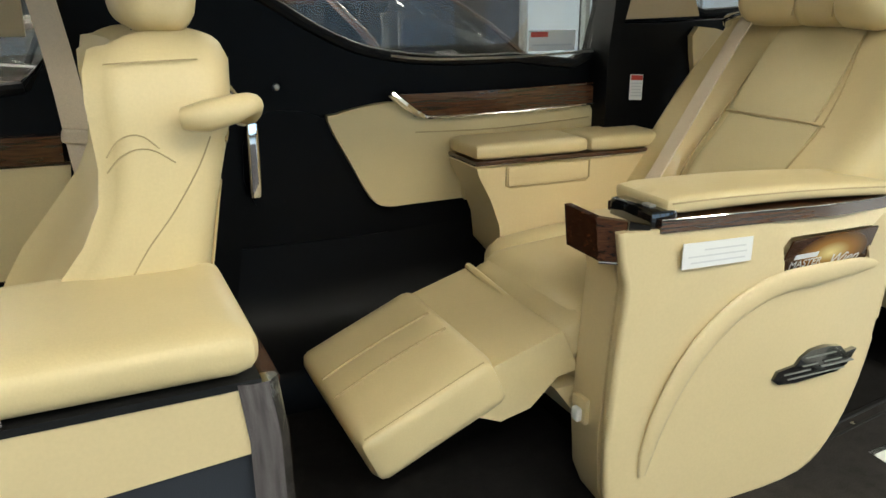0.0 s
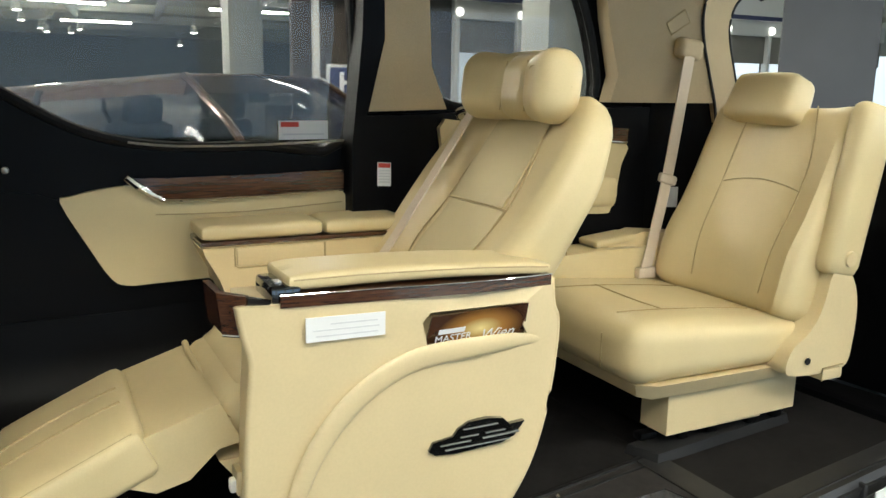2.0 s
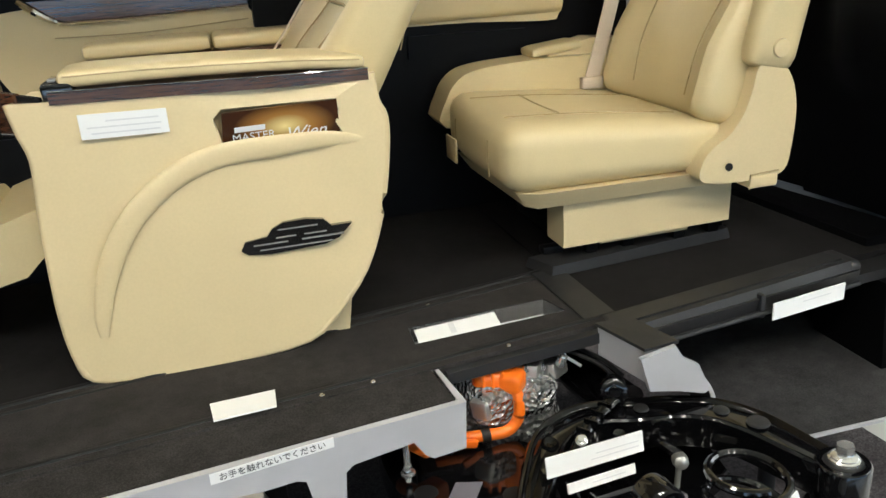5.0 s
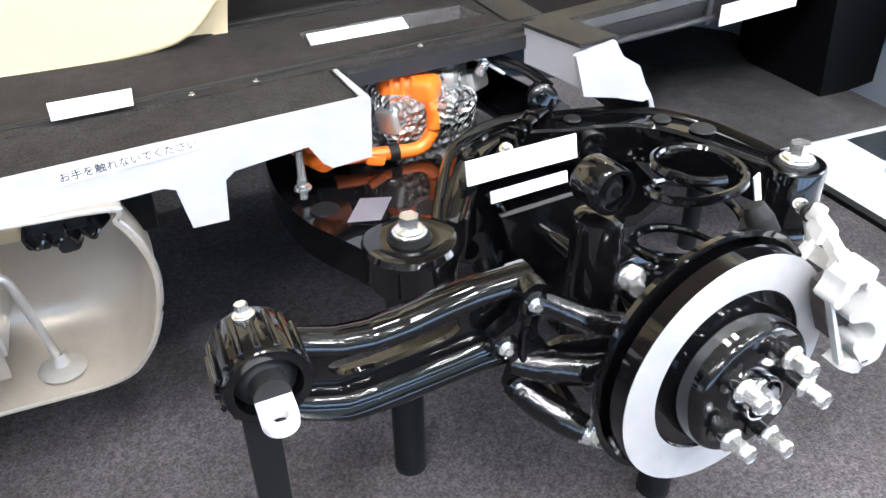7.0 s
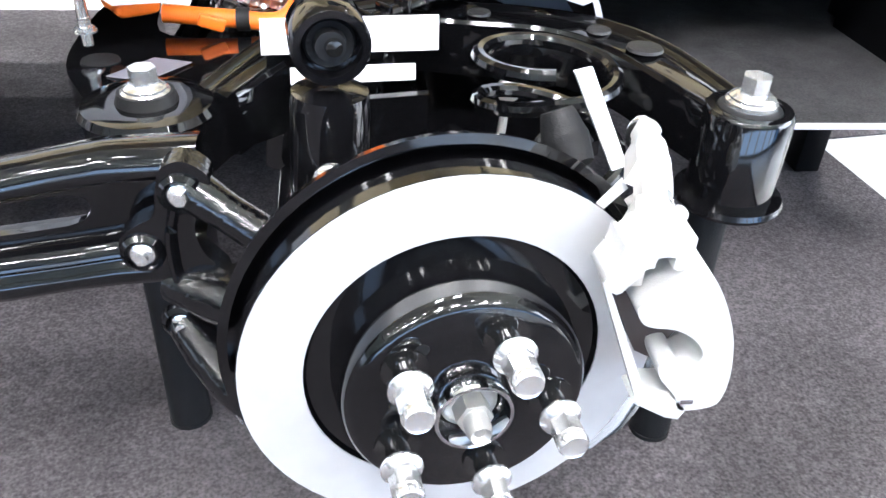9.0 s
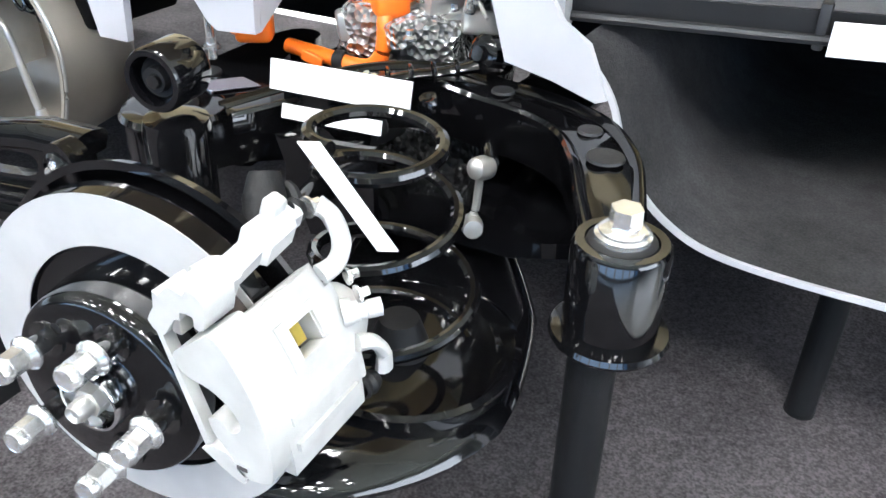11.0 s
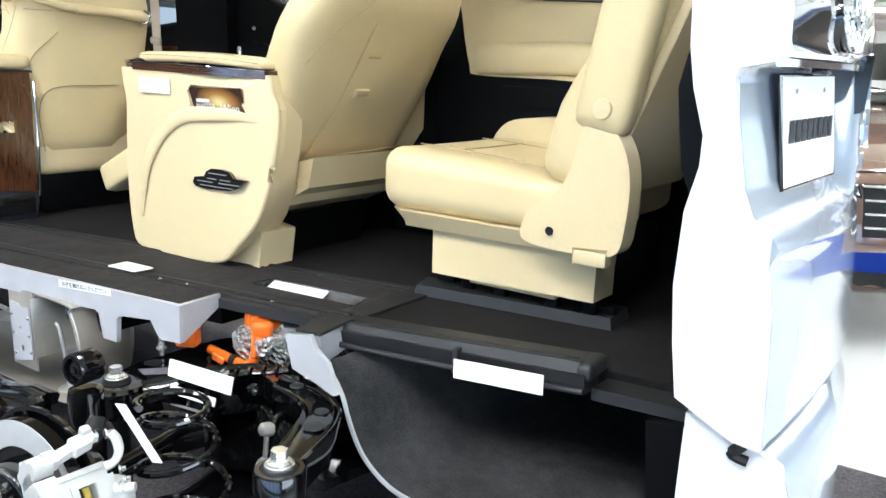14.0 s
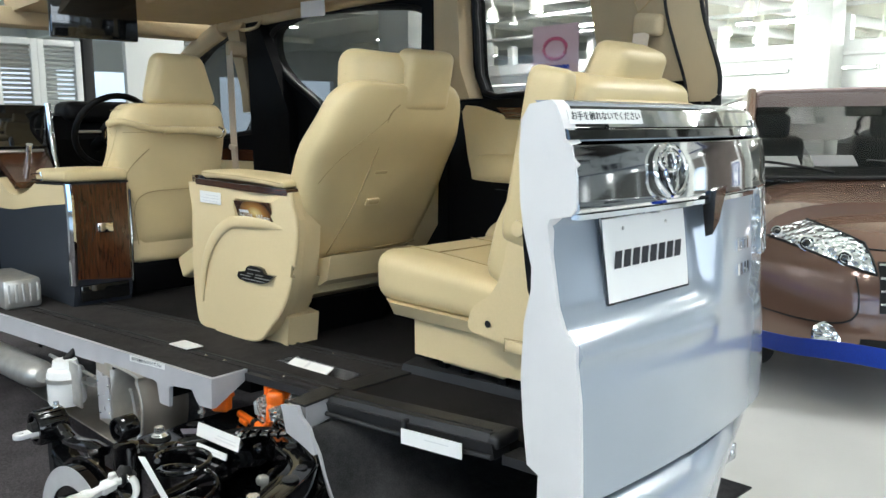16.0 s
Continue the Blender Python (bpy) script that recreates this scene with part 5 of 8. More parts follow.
bar = [(-0.815, 0.158, 1.244), (-0.792, 0.150, 1.247), (-0.766, 0.152, 1.252), (-0.742, 0.170, 1.255), (-0.730, 0.215, 1.245), (-0.722, 0.30, 1.226), (-0.718, 0.45, 1.220), (-0.714, 0.55, 1.214), (-0.722, 0.590, 1.212), (-0.755, 0.605, 1.212)]
part("grab_bar", tube(bar, 0.013, 12, 5, radii=(0.012, 0.017, 0.016, 0.012, 0.012, 0.013, 0.014, 0.020, 0.022, 0.018)), LEATHER, fs, "cream grab bar")
part("bar_sleeve", tube([(-0.721, 0.33, 1.222), (-0.719, 0.40, 1.221)], 0.0155, 12, 0), LEATHER, fs)
part("bar_hook", tube([(-0.696, 0.565, 1.232), (-0.686, 0.58, 1.218), (-0.692, 0.575, 1.195), (-0.704, 0.56, 1.188)], 0.004, 8), CHROME, fs, "chrome hook")
seam([fback(Vector((0.1, y, 0.185))) for y in (-0.23, -0.1, 0.1, 0.23)], fs)
seam([fback(Vector((0.109, -0.16, -0.27))), fback(Vector((0.11, -0.17, -0.13))), fback(Vector((0.11, -0.12, -0.06))), fback(Vector((0.11, 0.05, -0.05))), fback(Vector((0.11, 0.22, -0.05)))], fs, 0.002)
seam([fback(Vector((0.11, -0.17, -0.10))), fback(Vector((0.108, -0.20, 0.02))), fback(Vector((0.105, -0.12, 0.12)))], fs, 0.002)

for line in (((-0.886, 1.300), (-0.84, 1.302), (-0.79, 1.303)), ((-0.894, 1.206), (-0.882, 1.222), (-0.868, 1.228), (-0.854, 1.225), (-0.84, 1.212)), ((-0.895, 1.190), (-0.880, 1.206), (-0.862, 1.213), (-0.845, 1.210), (-0.825, 1.196)), ((-0.786, 1.222), (-0.802, 1.188), (-0.832, 1.142), (-0.862, 1.105), (-0.885, 1.070))):
    seam([(x, fback(Vector((0.0, -0.245, z - 1.028))).y - 0.0005, z) for x, z in line], fs, 0.0009)
fc = thing("centre_console", "cream and walnut centre console with padded lid", "console")
part("lid_pad", rbox(0.16, 0.125, 0.025, 0.022, 10, 0.006, lambda v: Vector((-0.945 + v.x, 0.085 + v.y, 1.048 + v.z + 0.02 * v.x))), LEATHER, fc, "cream padded lid")
part("upper_body", prism([(-1.66, 1.05), (-1.60, 1.025), (-1.52, 0.985), (-1.44, 0.955), (-1.36, 0.948), (-1.28, 0.958), (-1.20, 0.978), (-1.12, 1.010), (-0.790, 1.018), (-0.790, 0.948), (-1.1, 0.918), (-1.40, 0.885), (-1.66, 0.880)], "y", -0.035, 0.205, 0.012, 3), SHELL, fc, "cream plastic console body")
part("lid_gap", solid([(-1.10, -0.0365, 1.009), (-0.787, -0.0365, 1.017), (-0.787, 0.207, 1.017), (-1.10, 0.207, 1.009)], [(-1.10, -0.0365, 1.017), (-0.787, -0.0365, 1.025), (-0.787, 0.207, 1.025), (-1.10, 0.207, 1.017)]), RUBBER, fc)
part("lower_body", prism([(-1.66, 0.880), (-1.40, 0.885), (-1.1, 0.918), (-0.795, 0.946), (-0.790, 0.60), (-0.81, DECK), (-1.66, DECK)], "y", -0.030, 0.20, 0.01), NAVY, fc, "dark lower console side")
part("rear_veneer", solid([(-0.767, -0.022, 1.018), (-0.767, 0.190, 1.018), (-0.778, 0.190, 0.635), (-0.778, -0.022, 0.655)], [(-0.795, -0.022, 1.018), (-0.795, 0.190, 1.018), (-0.80, 0.190, 0.635), (-0.80, -0.022, 0.655)], 0.006), WOODUP, fc, "glossy walnut rear panel")
part("corner_bright", loft([[(x0 - 0.034, -0.0365, z), (x0 - 0.020, -0.0405, z), (x0 - 0.004, -0.0385, z), (x0 + 0.006, -0.028, z), (x0 + 0.004, -0.018, z), (x0 - 0.030, -0.020, z)] for x0, z in ((-0.776, 1.022), (-0.768, 0.96), (-0.766, 0.88), (-0.768, 0.80), (-0.774, 0.72), (-0.784, 0.63))]), CHROME, fc, "broad chrome corner strip")
part("corner_bright", tube([(-0.770, 0.200, 0.99), (-0.770, 0.200, 0.80), (-0.785, 0.20, 0.62)], 0.005, 8), CHROME, fc)
part("socket", box(-0.778, -0.760, 0.065, 0.125, 0.830, 0.868, 0.003), CHROME, fc, "small metal socket cover")
part("foot_vent", box(-0.792, -0.772, -0.01, 0.18, 0.565, 0.628, 0.005), PIANO, fc)
part("side_tray", tube([(-1.12, -0.042, 1.048), (-1.015, -0.043, 1.056), (-1.005, -0.043, 1.030), (-1.12, -0.042, 1.024)], 0.004, 8, 0), CHROME, fc, "chrome tray frame")
dash = thing("dashboard", "black dashboard with screen and walnut shift panel", "dashboard")
part("top", prism([(-2.35, 1.10), (-2.30, 1.26), (-2.0, 1.31), (-1.72, 1.29), (-1.66, 1.18), (-1.75, 0.95), (-2.2, 0.8)], "y", -0.25, 0.90, 0.02), BLACK, dash)
part("screen", box(-1.70, -1.655, -0.06, 0.215, 1.145, 1.338, 0.008), PIANO, dash, "black centre screen")
part("centre_stack", prism([(-1.75, 1.14), (-1.65, 1.14), (-1.58, 1.02), (-1.60, 0.94), (-1.75, 0.94)], "y", -0.06, 0.215, 0.01), PIANO, dash, "gloss black centre stack")
for ky in (0.02, 0.14):
    part("dial", lathe([(0, 0), (0.024, 0), (0.022, 0.016), (0, 0.018)], (-1.618, ky, 1.085), (0.85, 0, 0.5), 20), STEEL, dash, "silver dial")
part("screen_frame", tube([(-1.66, 0.228, 1.345), (-1.645, 0.232, 1.20), (-1.60, 0.228, 1.06), (-1.56, 0.222, 0.99)], 0.016, 10), CHROME, dash, "bright frame beside the screen")
part("switch_row", box(-1.648, -1.630, -0.03, 0.19, 1.118, 1.136, 0.004), STEEL, dash)
part("shift_panel", solid([(-1.64, -0.02, 1.13), (-1.64, 0.19, 1.13), (-1.42, 0.18, 1.0), (-1.42, -0.01, 1.0)], [(-1.66, -0.02, 1.10), (-1.66, 0.19, 1.10), (-1.44, 0.18, 0.97), (-1.44, -0.01, 0.97)], 0.006), WOOD, dash, "walnut shift panel")
part("shift_lever", tube([(-1.56, 0.09, 1.08), (-1.52, 0.09, 1.16)], 0.014, 10, 0), CHROME, dash)
part("instrument_hood", moved(rbox(0.10, 0.17, 0.05, 0.04, 8), pose(-1.74, 0.48, 1.31)), BLACK, dash)
wheel = thing("steering_wheel", "black leather steering wheel with silver spokes", "steering wheel")
wc, wq = Vector((-1.46, 0.45, 1.215)), Matrix.Rotation(radians(-65), 3, "Y")
ring = [wc + wq @ Vector((0.18 * math.cos(a), 0.18 * math.sin(a), 0)) for a in (2 * math.pi * k / 28 for k in range(29))]
part("rim", tube(ring, 0.015, 10, 0), BLACK, wheel)
part("hub", lathe([(0, -0.02), (0.06, -0.02), (0.068, 0.0), (0.055, 0.02), (0, 0.024)], wc, wq @ Vector((0, 0, 1)), 20), BLACK, wheel)
for a in (radians(90), radians(-90), radians(180)):
    part("spoke", tube([wc + wq @ Vector((0.05 * math.cos(a), 0.05 * math.sin(a), 0)), wc + wq @ Vector((0.17 * math.cos(a), 0.17 * math.sin(a), 0))], 0.012, 8, 0, flat=0.5), STEEL, wheel)
part("column", tube([wc, wc + Vector((-0.25, 0, -0.08))], 0.03, 10, 0), BLACK, wheel)


fbelt = thing("door_post_belt", "cream seat belt hanging at the door post", "seat belt")
part("anchor_cover", moved(rbox(0.024, 0.050, 0.036, 0.018, 6), pose(-0.990, 0.842, 1.585, 0, 6, 0)), TRIM, fbelt, "cream belt anchor cover")
part("webbing", ribbon([(-0.985, 0.800, 1.575), (-0.960, 0.788, 1.42), (-0.932, 0.772, 1.25), (-0.915, 0.765, 1.10), (-0.895, 0.760, 0.96)], 0.045, 0.003, (1, 0.1, 0)), BELT, fbelt)
part("tongue", moved(rbox(0.030, 0.008, 0.013, 0.007, 5), pose(-0.917, 0.760, 1.14, 0, 8, 0)), BELT, fbelt)


# ---- tailgate ----
gate = thing("tailgate", "silver-white tailgate cut off below its window, with chrome garnish", "tailgate")
CY = -0.10
PROUD = ((0.575, 1.622), (0.66, 1.620), (0.76, 1.616), (0.83, 1.606), (0.88, 1.606), (0.92, 1.604), (1.07, 1.594), (1.21, 1.568), (1.262, 1.552), (1.272, 1.535))
SUNK = ((0.575, 1.622), (0.66, 1.620), (0.76, 1.616), (0.83, 1.606), (0.862, 1.606), (0.885, 1.580), (0.92, 1.566), (1.0, 1.552), (1.06, 1.541), (1.075, 1.546), (1.21, 1.568), (1.262, 1.552), (1.272, 1.535))


def bow(y):
    if y < 0.2:
        return 0.01 * (1 - ((y - 0.2) / 0.3) ** 2)
    return 0.01 - 0.22 * (y - 0.2) ** 2 - 0.9 * max(0.0, y - 0.66) ** 2


def along(rows, z):
    return float(np.interp(z, [r[0] for r in rows], [r[1] for r in rows]))


def gate_x(y, z):
    k = min(1.0, max(0.0, (y - 0.350) / 0.075))
    k = k * k * (3 - 2 * k)
    swell = 0.009 * math.exp(-((z - 0.845 + 0.03 * math.sin((y + 0.1) * 2)) / 0.014) ** 2) * (1 - k)
    return along(SUNK, z) * (1 - k) + along(PROUD, z) * k + bow(y) + swell


ys = np.concatenate([np.linspace(CY + 0.004, 0.34, 22), np.linspace(0.36, 0.44, 9), np.linspace(0.46, 0.90, 19)])
zs = np.concatenate([np.linspace(0.578, 0.80, 12), np.linspace(0.815, 1.10, 30), np.linspace(1.12, 1.272, 10)])


skin = loft([[Vector((gate_x(y, z), y, z)) for z in zs] + [Vector((gate_x(y, z) - 0.03, y, z)) for z in zs[::-1]] for y in ys])
part("outer_panel", skin, PEARL, gate, "silver-white outer panel", 50)
front_edge = [(1.546, 1.272), (1.500, 1.266), (1.482, 1.240), (1.478, 1.18), (1.481, 1.10), (1.490, 1.045), (1.508, 0.985), (1.507, 0.945), (1.492, 0.885), (1.486, 0.78), (1.492, 0.70), (1.502, 0.622)]
rear_edge = [(1.585, 0.580), (1.622, 0.575), (1.620, 0.66), (1.616, 0.76), (1.606, 0.83), (1.606, 0.862), (1.580, 0.885), (1.566, 0.92), (1.552, 1.0), (1.542, 1.06), (1.547, 1.072), (1.590, 1.080), (1.600, 1.090), (1.602, 1.12), (1.598, 1.165), (1.588, 1.198), (1.576, 1.208), (1.570, 1.236), (1.558, 1.262)]
part("cut_face", prism(front_edge + rear_edge, "y", CY - 0.004, CY + 0.03, 0.002, 1), CUT, gate, "white painted cut face")
inner = [[Vector((gate_x(y, z) - 0.035 - 0.06 * max(0.0, math.sin((z - 0.58) / 0.69 * math.pi)) ** 0.6, y, z)) for z in np.linspace(0.555, 1.262, 14)] + [Vector((gate_x(y, z) - 0.032, y, z)) for z in np.linspace(1.262, 0.555, 14)] for y in np.linspace(CY + 0.032, 0.82, 18)]
part("inner_trim", loft(inner), BLACK, gate, "black inner tailgate trim")


def band(y0, y1, prof, n=30, fade=0.0):
    """A moulding along the tailgate: prof gives rows of z and depth over the panel."""
    rings = []
    for y in np.linspace(y0, y1, n):
        rings.append([Vector((along(PROUD, z) + bow(y) + d, y, z)) for z, d in prof])
    return loft(rings)


part("garnish", band(CY - 0.001, 0.80, [(1.085, 0.0), (1.085, 0.012), (1.092, 0.017), (1.105, 0.016), (1.145, 0.022), (1.185, 0.020), (1.196, 0.020), (1.203, 0.010), (1.203, -0.004)], 44), CHROME, gate, "bright chrome garnish")
part("garnish_lip", band(CY - 0.001, 0.60, [(1.074, -0.004), (1.074, 0.012), (1.083, 0.014), (1.085, -0.004)], 30), CHROME, gate)
part("top_garnish", band(CY - 0.001, 0.80, [(1.206, -0.003), (1.206, 0.016), (1.222, 0.016), (1.226, 0.004), (1.245, 0.005), (1.262, 0.002), (1.262, -0.004)], 40), PIANO, gate, "gloss black upper moulding")
part("top_bright", band(0.02, 0.72, [(1.226, 0.0045), (1.226, 0.009), (1.256, 0.007), (1.256, 0.003)], 30), CHROME, gate)


def gate_pt(y, z, d):
    return Vector((along(PROUD, z) + bow(y) + d, y, z))


def oval(cy, cz, ry, rz, d, r, name, mat, n=40):
    return part(name, tube([gate_pt(cy + ry * math.cos(a), cz + rz * math.sin(a), d) for a in (2 * math.pi * k / n for k in range(n + 1))], r, 8, 0), mat, gate)


part("badge_base", loft([[gate_pt(0.165 + s * 0.056 * math.cos(a), 1.146 + s * 0.046 * math.sin(a), d) for a in (2 * math.pi * k / 36 for k in range(36))] for s, d in ((1.06, 0.018), (1.06, 0.026), (0.95, 0.028), (0.01, 0.028))]), PIANO, gate, "dark oval badge plate")
oval(0.165, 1.146, 0.054, 0.046, 0.029, 0.0055, "badge_ring", CHROME)
oval(0.165, 1.163, 0.036, 0.017, 0.029, 0.0045, "badge_ring", CHROME)
oval(0.165, 1.146, 0.018, 0.040, 0.029, 0.0045, "badge_ring", CHROME)
part("camera_pod", solid([gate_pt(0.33, 1.10, 0.0), gate_pt(0.42, 1.105, 0.0), gate_pt(0.39, 1.03, 0.0), gate_pt(0.335, 1.005, 0.0)], [gate_pt(0.335, 1.10, 0.03), gate_pt(0.415, 1.105, 0.02), gate_pt(0.38, 1.035, 0.012), gate_pt(0.34, 1.01, 0.014)], 0.004), PIANO, gate, "black camera pod")
part("lamp_pod", moved(rbox(0.012, 0.018, 0.006, 0.005, 4), Matrix.Translation((1.585, 0.16, 1.072))), PIANO, gate)
for i, yy in enumerate((0.505, 0.525, 0.55, 0.57)):
    for zz in (0.955, 0.90):
        part("badge_mark", solid([gate_pt(yy, zz, 0.0), gate_pt(yy + 0.012, zz, 0.0), gate_pt(yy + 0.012, zz + 0.026, 0.0), gate_pt(yy, zz + 0.026, 0.0)], [gate_pt(yy, zz, 0.004), gate_pt(yy + 0.012, zz, 0.004), gate_pt(yy + 0.012, zz + 0.026, 0.004), gate_pt(yy, zz + 0.026, 0.004)], 0.001), CHROME, gate)
lamp = [[gate_pt(y, z, -0.002) for z in np.linspace(0.93, 1.24, 8)] + [gate_pt(y, z, 0.012) for z in np.linspace(1.24, 0.93, 8)] for y in np.linspace(0.66, 0.86, 8)]
part("rear_lamp", loft(lamp), LAMPGLASS, gate, "clear rear lamp")

gate.location = (0.002, 0.002, 0.0)
plate = thing("number_plate", "white display plate with a row of dark slanted bars", "number plate")
pa, pb, pc, pd = Vector((1.568, 0.034, 1.062)), Vector((1.578, 0.308, 1.065)), Vector((1.594, 0.312, 0.908)), Vector((1.584, 0.042, 0.906))
card("plate", [pa, pb, pc, pd][::-1], 0.003, PAPER, plate, "white plate")
rimv = [pa, pb, pc, pd, pa]
part("plate_holder", tube([p + Vector((-0.002, 0, 0)) for p in rimv], 0.003, 8, 0), PIANO, plate, "black plate holder")
# a row of plain slanted bars
for k in range(8):
    u0 = 0.09 + 0.105 * k
    f = lambda u, v: pa.lerp(pb, u).lerp(pd.lerp(pc, u), v) + Vector((0.0015, 0, 0.0004))
    ps = [f(u0 + 0.030, 0.40), f(u0 + 0.105, 0.40), f(u0 + 0.076, 0.60), f(u0, 0.60)]
    part("print_bar", solid(ps, [p + Vector((0.0008, 0, 0)) for p in ps]), DARKINK, plate)
for u in (0.22, 0.74):
    p = pa.lerp(pb, u).lerp(pd.lerp(pc, u), 0.14) + Vector((0.002, 0, 0))
    part("plate_screw", lathe([(0, 0), (0.004, 0), (0.003, 0.002), (0, 0.0025)], p, (1, 0, 0), 10), STEEL, plate)
plate.location = (0.0, -0.013, 0.002)
tl = thing("touch_notice", "white sticker with Japanese please-do-not-touch wording", "sticker")
st = [gate_pt(-0.085, 1.257, 0.009), gate_pt(0.125, 1.257, 0.011), gate_pt(0.125, 1.232, 0.011), gate_pt(-0.085, 1.232, 0.009)]
card("sheet", st[::-1], 0.001, PAPER, tl)
mid = sum(st, Vector()) / 4
text_mesh("wording", "お手を触れないでください", 0.0165, frame_axes(st[1] - st[0], st[0] - st[3], mid + Vector((0.001, 0, 0))), DARKINK, tl, 0.0003)

tl.location = (0.002, 0.002, 0.0)
bump = thing("rear_bumper", "silver-white rear bumper cut open at its end", "bumper")
brows = ((0.16, 1.56), (0.20, 1.62), (0.30, 1.665), (0.42, 1.672), (0.50, 1.662), (0.555, 1.648), (0.566, 1.625))
rings = []
for y in np.linspace(-0.08, 0.90, 26):
    zz = np.linspace(0.16, 0.566, 14)
    tuck = [0.9 * max(0.0, y - 0.05) ** 2 * (1.1 - (z - 0.16) / 0.406) for z in zz]
    rings.append([Vector((along(brows, z) + bow(y) - k, y, z)) for z, k in zip(zz, tuck)] + [Vector((along(brows, z) + bow(y) - k - 0.02, y, z)) for z, k in zip(zz[::-1], tuck[::-1])])
part("shell", loft(rings), PEARL, bump, "silver-white bumper shell", 50)
part("cut_face", prism([(1.515, 0.598), (1.56, 0.606), (1.60, 0.572), (1.625, 0.566), (1.648, 0.555), (1.662, 0.50), (1.672, 0.42), (1.66, 0.30), (1.615, 0.20), (1.50, 0.16), (1.49, 0.35), (1.51, 0.45)], "y", -0.088, -0.075, 0.002, 1), CUT, bump, "white painted cut face")
part("inner_beam", prism([(1.40, 0.50), (1.56, 0.52), (1.56, 0.30), (1.42, 0.28)], "y", 0.06, 0.28, 0.01), BLACK, bump)
bump.location = (0.002, 0.002, 0.0)
part("clip", tube([(1.575, -0.09, 0.60), (1.60, -0.095, 0.582), (1.585, -0.095, 0.560), (1.605, -0.09, 0.552)], 0.008, 8), RUBBER, bump)
part("fog_lens", moved(rbox(0.006, 0.03, 0.02, 0.005, 5), Matrix.Translation((1.576, 0.55, 0.47))), LAMPGLASS, bump, "round reflector")
part("support", box(1.45, 1.50, 0.30, 0.36, GROUND, 0.5, 0.004), BLACK, bump)

# ---- rear suspension ----
sus = thing("rear_suspension", "gloss black rear suspension on short posts", "suspension")
MF, MR = Vector((0.393, -0.273, 0.0)), Vector((0.957, -0.338, 0.0))


def post(x, y, z, r, name="support_post"):
    t = thing("support_post", "matt black steel display post on the carpet", "post", "posts under the suspension")
    part("tube", lathe([(0, 0), (r, 0), (r, z - GROUND), (0, z - GROUND)], (x, y, GROUND), segs=20), RUBBER, t)
    part("foot", lathe([(0, 0), (r * 1.06, 0), (r * 1.05, 0.005), (0, 0.006)], (x, y, GROUND), segs=20), RUBBER, t)


post(0.379, -0.268, 0.345, 0.024)
post(0.945, -0.330, 0.345, 0.024)
post(1.150, 0.07, 0.258, 0.020)
post(0.70, -0.455, 0.20, 0.024)
leg = thing("support_post", "square matt black display post under the trailing arm", "post", "posts under the suspension")
part("tube", solid([(0.135, -0.47, GROUND), (0.170, -0.47, GROUND), (0.170, -0.43, GROUND), (0.135, -0.43, GROUND)], [(0.135, -0.47, 0.41), (0.170, -0.47, 0.41), (0.170, -0.43, 0.41), (0.135, -0.43, 0.41)], 0.003), RUBBER, leg)

# subframe
plate_f = curve2([(0.285, 0.10), (0.270, -0.02), (0.283, -0.14), (0.325, -0.24), (0.360, -0.315), (0.40, -0.335), (0.445, -0.305), (0.47, -0.25), (0.52, -0.20), (0.565, -0.13), (0.52, -0.04), (0.43, -0.045), (0.36, -0.02), (0.34, 0.10)], 4)
part("front_plate", solid([(x, y, 0.335 + 0.05 * max(0, -(y + 0.05))) for x, y in plate_f], [(x, y, 0.388 + 0.06 * max(0, -(y + 0.05))) for x, y in plate_f], 0.010, 3), GLOSS, sus, "gloss black front plate")
for px, py, pz in ((0.318, -0.135, 0.3945), (0.452, -0.195, 0.398)):
    part("plug", lathe([(0, 0), (0.021, 0), (0.020, 0.003), (0, 0.004)], (px, py, pz), segs=22), RUBBER, sus, "flat grey plug")
card("sticker", [(0.335, -0.185, 0.3985), (0.372, -0.125, 0.395), (0.415, -0.140, 0.3955), (0.378, -0.200, 0.400)], 0.001, material("lavender_sticker", (0.16, 0.15, 0.18), 0.5, spot=0.08), sus, "dull grey sticker")
part("mount_cup", lathe([(0.0, 0), (0.056, 0), (0.060, 0.01), (0.060, 0.048), (0.064, 0.056), (0.060, 0.063), (0.046, 0.066), (0.03, 0.064), (0, 0.064)], (MF.x, MF.y, 0.348), segs=32), GLOSS, sus, "front mount cup")
part("mount_rubber", lathe([(0.0, 0), (0.030, 0), (0.026, 0.012), (0, 0.012)], (MF.x, MF.y, 0.410), segs=24), RUBBER, sus)
bolt("mount_bolt", (MF.x, MF.y, 0.418), 0.020, sus, h=0.027, label="zinc flange bolt")
side = [(0.455, -0.255, 0.410), (0.50, -0.18, 0.418), (0.56, -0.10, 0.426), (0.64, -0.066, 0.430), (0.72, -0.088, 0.432), (0.79, -0.105, 0.433), (0.85, -0.137, 0.433), (0.893, -0.195, 0.432), (0.922, -0.265, 0.428), (0.945, -0.325, 0.424)]


